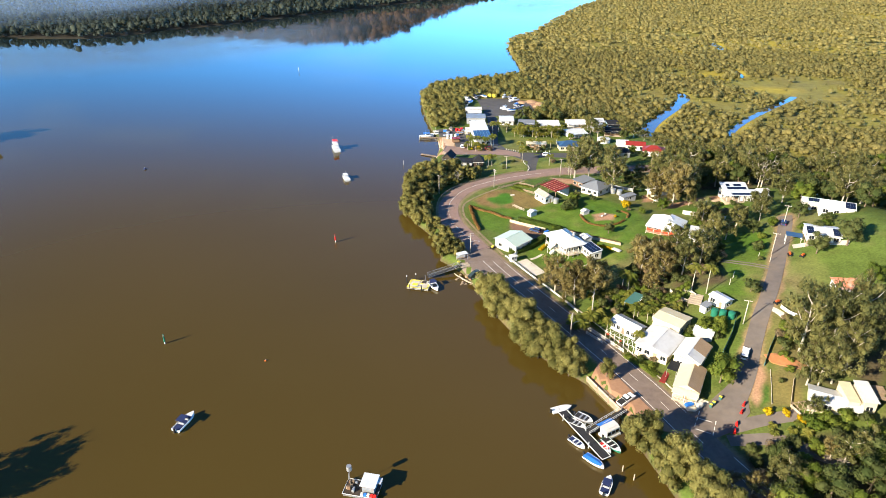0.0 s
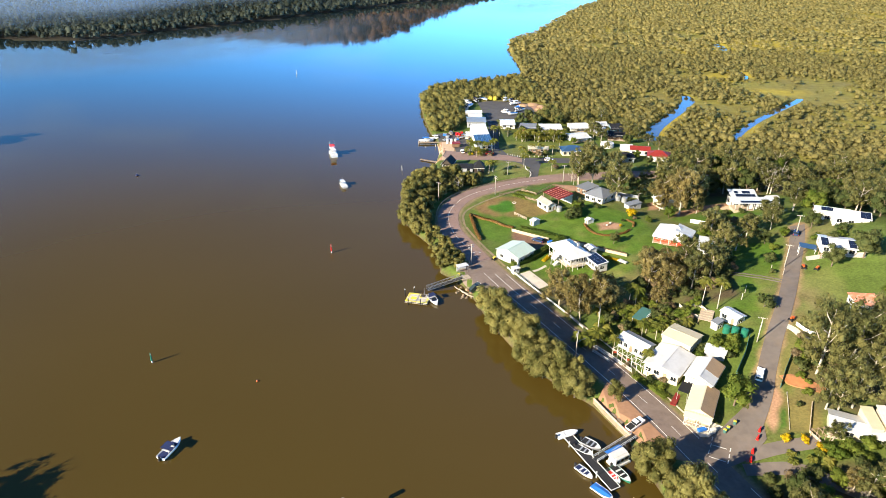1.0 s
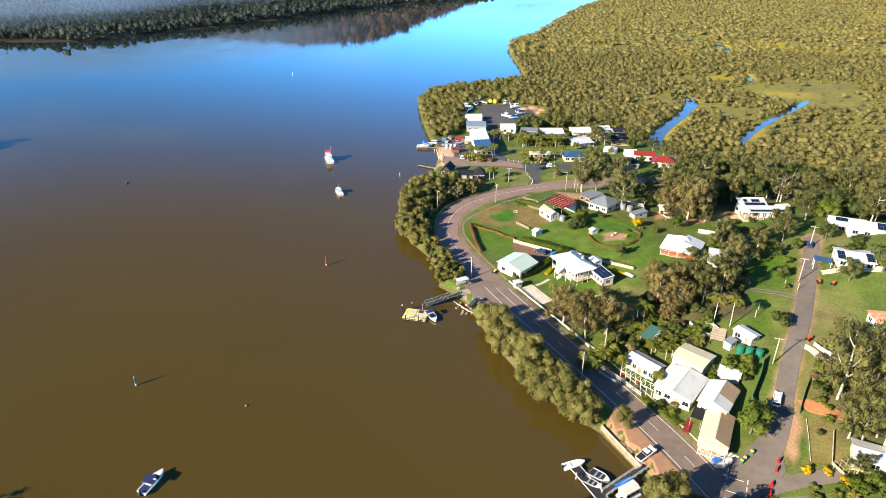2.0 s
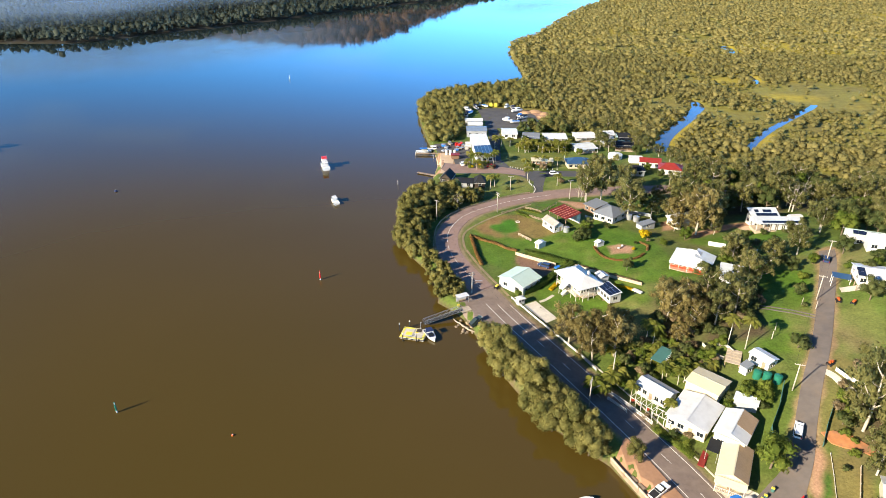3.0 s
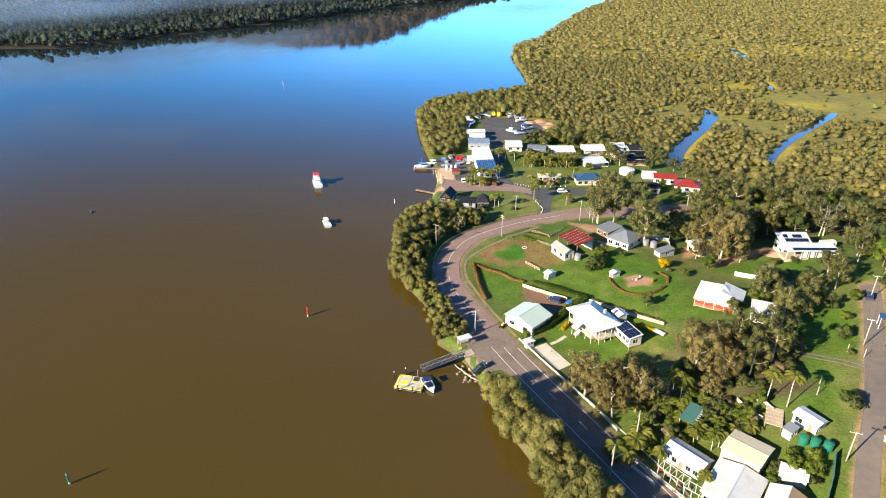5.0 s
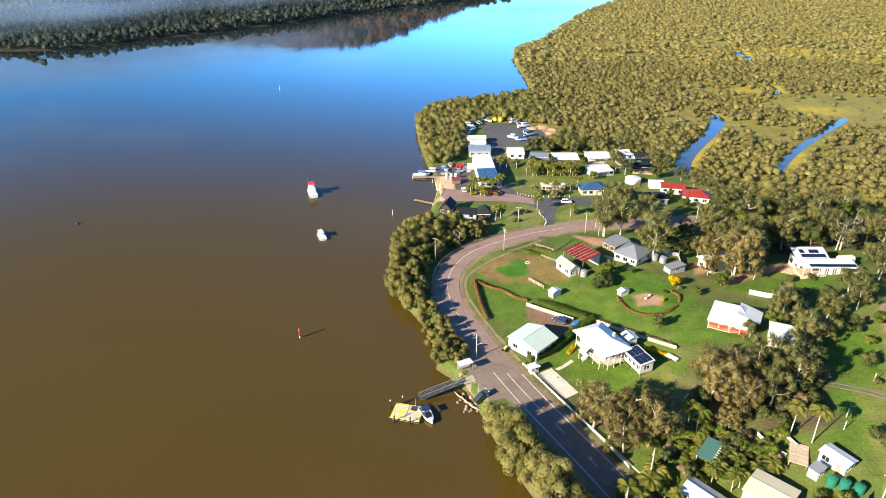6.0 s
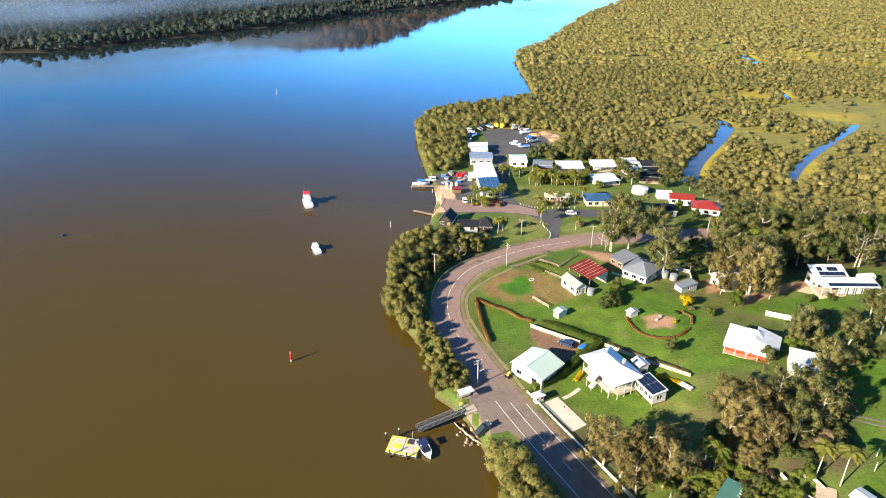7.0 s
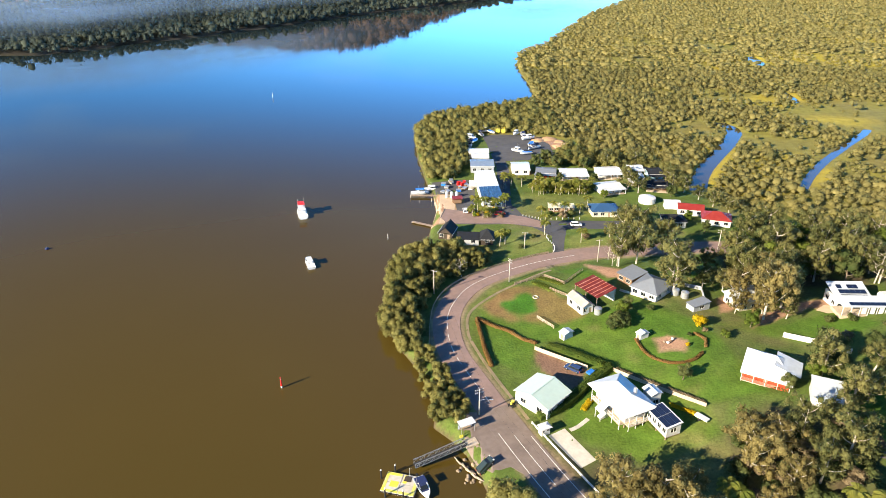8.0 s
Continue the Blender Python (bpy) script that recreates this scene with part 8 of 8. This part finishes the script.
# ---- vehicles ----
def car(x, y, ang, m, label, kind="hatch", L=4.5, W=1.8, name="car", z=None):
    z = ground_at(x, y) + 0.06 if z is None else z
    ob = thing(name, x, y, z, ang, label, "car")
    a, b = math.cos(radians(ang)), math.sin(radians(ang))
    slope = math.atan2(ground_at(x + a * 1.4, y + b * 1.4) - ground_at(x - a * 1.4, y - b * 1.4), 2.8)
    ob.matrix_basis = pose(x, y, z, 0, 0, ang) @ Matrix.Rotation(-slope, 4, "Y")
    h = L / 2
    prof = [(-h, 0.45), (-h, 0.95), (-h + 0.1, 1.02), (h - 1.25, 1.0), (h - 0.2, 0.85), (h, 0.65), (h, 0.4), (h - 0.3, 0.28), (-h + 0.3, 0.28)]
    rings = [[(px * (1 - 0.03 * abs(s)), s * W / 2 * (1 if abs(s) < 0.9 else 0.98), pz) for px, pz in prof] for s in (-1, -0.8, 0, 0.8, 1)]
    part("body", Shape().loft(rings), m, ob, bevel=0.05)
    c0, c1 = {"hatch": (-h + 0.15, 0.75), "ute": (-0.55, 0.85), "wagon": (-h + 0.1, 0.85)}[kind]
    cab = Shape().loft([[(c0, -W * 0.46, 0.98), (c1 + 0.45, -W * 0.45, 0.98), (c1 + 0.45, W * 0.45, 0.98), (c0, W * 0.46, 0.98)], [(c0 + 0.25, -W * 0.38, 1.5), (c1 - 0.25, -W * 0.37, 1.5), (c1 - 0.25, W * 0.37, 1.5), (c0 + 0.25, W * 0.38, 1.5)]])
    part("cabin_glass", cab, M_glass, ob)
    part("roof", Shape().slab([(c0 + 0.2, -W * 0.4, 1.56), (c1 - 0.2, -W * 0.39, 1.56), (c1 - 0.2, W * 0.39, 1.56), (c0 + 0.2, W * 0.4, 1.56)], 0.07), m, ob, bevel=0.03)
    if kind == "ute":
        part("tray", Shape().box(-h + 0.12, -0.65, -W * 0.42, W * 0.42, 1.0, 1.06), M_black, ob)
    for sx in (-1, 1):
        for sy in (-1, 1):
            wx, wy = sx * h * 0.6, sy * (W / 2 - 0.08)
            wheel = part("wheel", Shape().tube([(wx, wy - 0.11, 0.32), (wx, wy + 0.11, 0.32)], [0.32, 0.32], 14), M_black, ob)
            part("rim", Shape().tube([(wx, wy + sy * 0.1, 0.32), (wx, wy + sy * 0.13, 0.32)], [0.19, 0.17], 10), M_alu, wheel)
    for sy in (-1, 1):
        part("headlight", Shape().box(h - 0.2, h - 0.01, sy * W * 0.4 - 0.15, sy * W * 0.4 + 0.15, 0.66, 0.8), M_white, ob)
        part("tail_light", Shape().box(-h - 0.02, -h + 0.05, sy * W * 0.42 - 0.1, sy * W * 0.42 + 0.1, 0.7, 0.92), M_red, ob)
    return ob


car(43.3, 127.6, 33, M_carwhite, "white utility parked on the gravel shoulder", "ute", 5.0, 1.85)
car(76.6, 139.8, 60, M_carwhite, "white wagon parked on the hill street", "wagon", 4.6, 1.8)
car(25.4, 165.4, 116, M_carwhite, "white utility on the river road", "ute", 5.0, 1.85)
car(9.3, 191.0, 35, M_cardark, "dark blue car parked by the gangway", "hatch", 4.3, 1.75)
car(116.8, 206.6, 60, M_carblue, "dark blue car at the end of the street", "hatch", 4.3, 1.75)
car(22.9, 322.0, 5, M_red, "red car parked by the boat shed", "hatch", 4.4, 1.75)
car(9.4, 326.0, 95, M_carwhite, "white van by the boat ramp", "wagon", 4.8, 1.9)
car(50.6, 310.0, 0, M_carwhite, "white car on the access road", "hatch", 4.3, 1.75)
car(33.6, 222.6, 140, M_carblue, "dark blue car under the shed's shade", "wagon", 4.6, 1.8)


def simple(name, label, category, x, y, ang, parts, group="", z=None):
    """A small thing from bevelled blocks: (name, x0, x1, y0, y1, z0, z1, material)."""
    ob = thing(name, x, y, (ground_at(x, y) if z is None else z) + 0.04, ang, label, category, group)
    for n, a, b, c, d, e, f, m in parts:
        part(n, Shape().box(a, b, c, d, e, f), m, ob, bevel=min(b - a, d - c, f - e) * 0.18)
    return ob


for x, y, a in ((65.2, 116.2, 65), (66.4, 118.2, 65), (68.7, 121.4, 50), (70.0, 123.5, 50)):
    simple("road_barrier", "red plastic road barrier at the street corner", "barrier", x, y, a, [("foot", -0.6, 0.6, -0.3, 0.3, 0, 0.3, M_red), ("wall", -0.55, 0.55, -0.16, 0.16, 0.3, 0.95, M_red)], "red barriers at the corner")
for x, y in ((62.8, 124.6), (63.7, 125.2), (65.6, 126.4)):
    simple("wheelie_bin", "wheeled bin with a yellow lid", "bin", x, y, 50, [("body", -0.28, 0.28, -0.33, 0.33, 0.05, 1.0, M_roofteal), ("lid", -0.3, 0.3, -0.36, 0.36, 1.0, 1.08, M_yellow)], "bins behind the shop")
simple("blue_trolley", "blue covered goods trolley outside the shop", "trolley", 58.0, 125.6, 20, [("base", -1.2, 1.2, -0.6, 0.6, 0.15, 0.4, M_galv), ("cover", -1.1, 1.1, -0.5, 0.5, 0.4, 1.0, M_blue)])
simple("ice_box", "white ice chest outside the corner shop", "ice box", 60.2, 124.9, 20, [("body", -0.7, 0.7, -0.4, 0.4, 0, 1.2, M_white), ("lid", -0.7, 0.7, -0.42, 0.42, 1.2, 1.35, M_white)])
for x, y, a in ((38.2, 133.6, -62), (39.3, 131.6, -62), (40.3, 129.6, -62)):
    simple("picnic_table", "dark timber picnic table by the water", "table", x, y, a, [("top", -0.9, 0.9, -0.38, 0.38, 0.68, 0.76, M_timber), ("bench", -0.9, 0.9, -0.85, -0.55, 0.4, 0.47, M_timber), ("bench", -0.9, 0.9, 0.55, 0.85, 0.4, 0.47, M_timber), ("leg", -0.7, -0.58, -0.7, 0.7, 0, 0.45, M_timber), ("leg", 0.58, 0.7, -0.7, 0.7, 0, 0.45, M_timber), ("leg", -0.7, -0.58, -0.1, 0.1, 0.45, 0.68, M_timber), ("leg", 0.58, 0.7, -0.1, 0.1, 0.45, 0.68, M_timber)], "picnic tables by the water")
simple("motor_scooter", "grey motor scooter parked by the river wall", "scooter", 41.2, 127.4, 20, [("wheel", -0.75, -0.25, -0.06, 0.06, 0, 0.5, M_black), ("wheel", 0.3, 0.8, -0.06, 0.06, 0, 0.5, M_black), ("body", -0.6, 0.5, -0.16, 0.16, 0.3, 0.75, M_galv), ("seat", -0.5, 0.1, -0.15, 0.15, 0.75, 0.85, M_black), ("handlebar", 0.45, 0.55, -0.35, 0.35, 0.9, 1.0, M_black)])
for x, y, a, m, lab in ((16.6, 210.0, 60, M_yellow, "yellow compact digger beside the shed"), (110.2, 180.8, 40, M_orange, "orange ride-on mower on the verge"), (107.6, 183.2, 70, M_orange, "orange ride-on mower on the verge"), (91.9, 157.4, 30, M_orange, "small orange machine on the verge")):
    simple("garden_machine", lab, "machine", x, y, a, [("chassis", -0.9, 0.9, -0.45, 0.45, 0.25, 0.6, M_black), ("hood", 0.1, 0.95, -0.35, 0.35, 0.6, 1.0, m), ("seat", -0.6, -0.1, -0.28, 0.28, 0.6, 1.1, m), ("wheel", -0.9, -0.3, -0.62, -0.45, 0, 0.6, M_black), ("wheel", -0.9, -0.3, 0.45, 0.62, 0, 0.6, M_black), ("wheel", 0.4, 0.85, -0.6, -0.45, 0, 0.45, M_black), ("wheel", 0.4, 0.85, 0.45, 0.6, 0, 0.45, M_black)])
simple("bus_shelter", "white-roofed roadside shelter by the mangroves", "shelter", 5.4, 201.6, 25, [("roof", -1.9, 1.9, -1.1, 1.1, 2.4, 2.55, M_roofwhite), ("post", -1.7, -1.6, -0.9, -0.8, 0, 2.4, M_galv), ("post", 1.6, 1.7, -0.9, -0.8, 0, 2.4, M_galv), ("back", -1.75, 1.75, 0.8, 0.9, 0, 2.4, M_white), ("bench", -1.4, 1.4, 0.3, 0.75, 0.4, 0.5, M_timber)])
simple("life_ring_stand", "yellow-green safety stand by the gangway", "stand", 4.2, 199.4, 20, [("post", -0.06, 0.06, -0.06, 0.06, 0, 1.6, M_galv), ("box", -0.4, 0.4, -0.15, 0.15, 0.8, 1.6, M_yellow)])
simple("flower_bed_stones", "white stones and pots in a round bed", "ornament", 60.2, 230.4, 20, [("stone", -0.6, 0.1, -0.4, 0.3, 0, 0.5, M_white), ("stone", 0.3, 0.9, -0.1, 0.4, 0, 0.7, M_timber), ("pot", 1.4, 2.0, 0.4, 1.0, 0, 0.8, M_white), ("pot", -1.2, -0.8, 0.3, 0.8, 0, 0.5, M_timber)])
simple("blue_trailer", "small blue trailer in a dirt yard", "trailer", 37.6, 220.6, 40, [("tub", -1.1, 1.1, -0.7, 0.7, 0.45, 0.95, M_blue), ("wheel", -0.3, 0.3, -0.85, -0.7, 0, 0.6, M_black), ("wheel", -0.3, 0.3, 0.7, 0.85, 0, 0.6, M_black), ("drawbar", 1.1, 2.1, -0.06, 0.06, 0.45, 0.55, M_galv)])
simple("utility_trailer", "white boat trailer beside a shed", "trailer", 58.4, 201.0, -50, [("bed", -1.6, 1.6, -0.7, 0.7, 0.5, 0.9, M_white), ("wheel", -0.5, 0.1, -0.85, -0.7, 0, 0.6, M_black), ("wheel", -0.5, 0.1, 0.7, 0.85, 0, 0.6, M_black)])
simple("deck_platform", "raised pale timber deck behind the hall", "deck", 72.6, 165.2, -28, [("board", -1.8, 1.8, -3.2 + i * 1.3, -2.05 + i * 1.3, 0.7, 0.85, M_paletimber) for i in range(5)] + [("leg", a, a + 0.16, b, b + 0.16, -1.5, 0.7, M_timber) for a in (-1.7, 1.5) for b in (-3, 2.9)])
simple("deck_platform", "raised brown timber deck beside a hillside house", "deck", 97.6, 119.6, -10, [("board", -1.9, 1.9, -2.6 + i * 0.66, -2.0 + i * 0.66, 1.3, 1.42, M_timber) for i in range(8)] + [("leg", a, a + 0.16, b, b + 0.16, -1.5, 1.3, M_timber) for a in (-1.7, 1.5) for b in (-2.4, 2.2)])
simple("caravan", "white caravan beside the solar house", "caravan", 129.6, 249.6, 6, [("body", -2.8, 2.8, -1.15, 1.15, 0.45, 2.5, M_white), ("window", -1.8, -0.6, -1.18, -1.12, 1.4, 2.0, M_glass), ("window", 0.6, 1.8, -1.18, -1.12, 1.4, 2.0, M_glass), ("wheel", -0.4, 0.3, -1.1, 1.1, 0, 0.6, M_black), ("drawbar", 2.8, 3.9, -0.08, 0.08, 0.45, 0.6, M_galv)])
simple("kiosk_panel", "red-brown timber ramp beside the shop", "ramp", 55.6, 136.6, -34, [("board", -0.7, 0.7, -2.6, 2.6, 0.0, 0.22, M_roofred)])
simple("side_awning", "flat black awning between two shops", "awning", 57.9, 137.6, -34, [("sheet", -1.3, 1.3, -2.3, 2.3, 2.6, 2.7, M_roofdark), ("post", -1.2, -1.1, -2.2, -2.1, -0.5, 2.6, M_galv), ("post", 1.1, 1.2, -2.2, -2.1, -0.5, 2.6, M_galv), ("post", -1.2, -1.1, 2.1, 2.2, -0.5, 2.6, M_galv), ("post", 1.1, 1.2, 2.1, 2.2, -0.5, 2.6, M_galv)])

# boats on stands and stores round the marina yard
rs = np.random.RandomState(77)
for i, (x, y) in enumerate(((15.1, 423), (17.3, 417.5), (20.5, 430), (23, 436), (27, 434), (43.7, 427), (46.1, 421.5), (46.5, 412), (47.2, 405.5), (37.9, 400.5), (42, 397), (14.2, 411), (40.3, 430))):
    boat(x, y, rs.uniform(0, 360), rs.uniform(5, 8), rs.uniform(2, 2.8), "white boat stored on the hardstand", ["cabin", "covered", "console"][i % 3], cover=[M_gel, M_blue, M_navy][i % 3], name="stored_boat", group="boats stored on the hardstand", z=ground_at(x, y) + 0.75)
for x in (31.0, 34.0):
    simple("shipping_container", "yellow steel container at the yard's edge", "container", x, 436.2, 90, [("body", -1.9, 1.9, -1.25, 1.25, 0.1, 2.6, M_yellow), ("door", 1.88, 1.95, -1.1, 1.1, 0.25, 2.45, M_yellow)], "yellow containers")
for x, y, m in ((7.4, 356.5, M_red), (8.8, 355.0, M_red), (9.9, 357.5, M_red)):
    simple("fuel_drum_rack", "red equipment locker by the marina", "locker", x, y, rs.uniform(0, 90), [("body", -0.8, 0.8, -0.6, 0.6, 0, 1.6, m), ("lid", -0.85, 0.85, -0.65, 0.65, 1.6, 1.75, m)], "red lockers")
for i in range(3):
    ob = thing("storage_tank", 2.0 + i * 2.1, 342.6, ground_at(2, 343), 0, "white upright storage tank on the quay", "tank", "white tanks on the quay")
    part("body", Shape().tube([(0, 0, 0), (0, 0, 2.4)], [0.65, 0.65], 14), M_white, ob)
    part("cap", Shape().tube([(0, 0, 2.4), (0, 0, 2.65)], [0.65, 0.25], 14), M_white, ob)
for i in range(22):
    x, y = (rs.uniform(0.5, 13.0), rs.uniform(347.5, 361.5)) if i < 14 else (rs.uniform(12.4, 14.6), rs.uniform(398, 428))
    w, l, h = rs.uniform(0.5, 1.1), rs.uniform(0.6, 1.5), rs.uniform(0.5, 1.4)
    m = [M_timber, M_galv, M_white, M_brownwall, M_paletimber, M_blue][i % 6]
    simple("gear_crate", "weathered crate of boat gear on the quay", "crate", x, y, rs.uniform(0, 180), [("box", -l, l, -w, w, 0.12, h, m), ("lid", -l - 0.05, l + 0.05, -w - 0.05, w + 0.05, h, h + 0.08, M_galv), ("skid", -l, l, -w * 0.8, -w * 0.6, 0, 0.12, M_timber), ("skid", -l, l, w * 0.6, w * 0.8, 0, 0.12, M_timber)], "gear crates round the marina")
for x, y, r, h in ((51.0, 420.5, 3.2, 0.8), (57.0, 423.0, 3.8, 1.0), (60.4, 409.5, 3.4, 1.0), (64.0, 412.5, 2.6, 0.8), (62.0, 418.0, 3.0, 0.7)):
    rings = [[(r * k * (1 + 0.18 * math.sin(2 * a + x) + 0.1 * math.sin(5 * a + y)) * math.cos(a), r * k * (1 + 0.15 * math.sin(3 * a + y)) * math.sin(a), z) for a in np.linspace(0, 2 * math.pi, 21)[:-1]] for k, z in ((1.15, -0.3), (1.0, 0.1), (0.7, h * 0.6), (0.35, h * 0.93), (0.1, h))]
    heap = tagged(new("sand_heap", Shape().loft(rings).mesh("sand_heap", M_heap, True)), "heap of orange-tan sand at the yard's edge", "sand heap", "sand heaps at the yard")
    heap.matrix_basis = pose(x, y, ground_at(x, y))
simple("red_shed", "small dark red store by the boat ramp", "store", 6.3, 336.4, 5, [("body", -2.0, 2.0, -1.6, 1.6, 0, 2.2, M_brownwall), ("roof", -2.2, 2.2, -1.8, 1.8, 2.2, 2.4, M_roofred)])
simple("work_hut", "small white work hut by the sheds", "hut", 13.6, 354, 0, [("body", -1.6, 1.6, -1.5, 1.5, 0, 2.4, M_white), ("roof", -1.8, 1.8, -1.7, 1.7, 2.4, 2.6, M_roofwhite)])
for i in range(14):
    x, y = 10 + 14 * rs.rand(), 317 + 10 * rs.rand()
    plant(["palm_low", "fresh_shrub", "dry_shrub", "yellow_shrub"][i % 4], x, y, rs.uniform(0.6, 1.0))
for x, y in [(38.9 + 0.9 * math.sin(i * 0.55), 289.5 + i * 1.15) for i in range(11)] + [(31.8 + i * 1.1, 320.8 - i * 0.75) for i in range(6)] + [(40 + i * 2.2, 316.6) for i in range(7)]:
    simple("bollard", "short white timber bollard at the grass edge", "bollard", x, y, 0, [("shaft", -0.11, 0.11, -0.11, 0.11, -0.2, 0.75, M_white)], "white bollards round the lawns")
for x, y in ((28.6, 258.6), ):
    ob = thing("tyre_ring", x, y, ground_at(x, y), 0, "pale ring-shaped planter on the grass", "planter")
    part("ring", Shape().tube([(0.8 * math.cos(a), 0.8 * math.sin(a), 0.12) for a in np.linspace(0, 2 * math.pi, 17)], [0.14] * 17, 6), M_concrete, ob)

# unseen islets with trees, added only to cast shadows onto the river
for x, y, r, spots in ((-104.5, 101.5, 7.0, ((0, 0, 1.0, "gum"), (-5, 1.5, 1.0, "gum"), (2.2, -4.5, 0.9, "gum"), (-3, -4, 1.0, "gum"), (1.5, 3.5, 1.25, "bare"))), (-254, 347, 9.0, ((0, 3, 1.2, "gum"), (-7, 0, 1.2, "gum"), (1, -6, 1.15, "gum"), (-5, -6, 1.0, "gum")))):
    rings = [[(r * k * (1 + 0.12 * math.sin(3 * a + x)) * math.cos(a), r * k * math.sin(a), h) for a in np.linspace(0, 2 * math.pi, 25)[:-1]] for k, h in ((1.35, -0.6), (1.1, 0.05), (0.8, 0.3), (0.3, 0.4))]
    islet = tagged(new("shadow_caster_islet", Shape().loft(rings).mesh("shadow_caster_islet", M_soil, True)), "added unseen mud islet under trees that cast shadows on the river", "islet", kind="structure")
    islet.matrix_basis = pose(x, y, 0)
    for dx, dy, s_, k in spots:
        plant(k, x + dx, y + dy, s_, 1.05, z=0.25)
# pole and raised drum added to the barge to cast its detached shadow
part("mast", Shape().tube([(-2.8, 0.6, 0.5), (-2.8, 0.6, 5.4)], [0.06, 0.05], 6), M_galv, bg)
part("shadow_drum", Shape().tube([(-2.8, 0.6, 4.7), (-2.8, 0.6, 5.9)], [0.55, 0.55], 12), M_galv, bg)
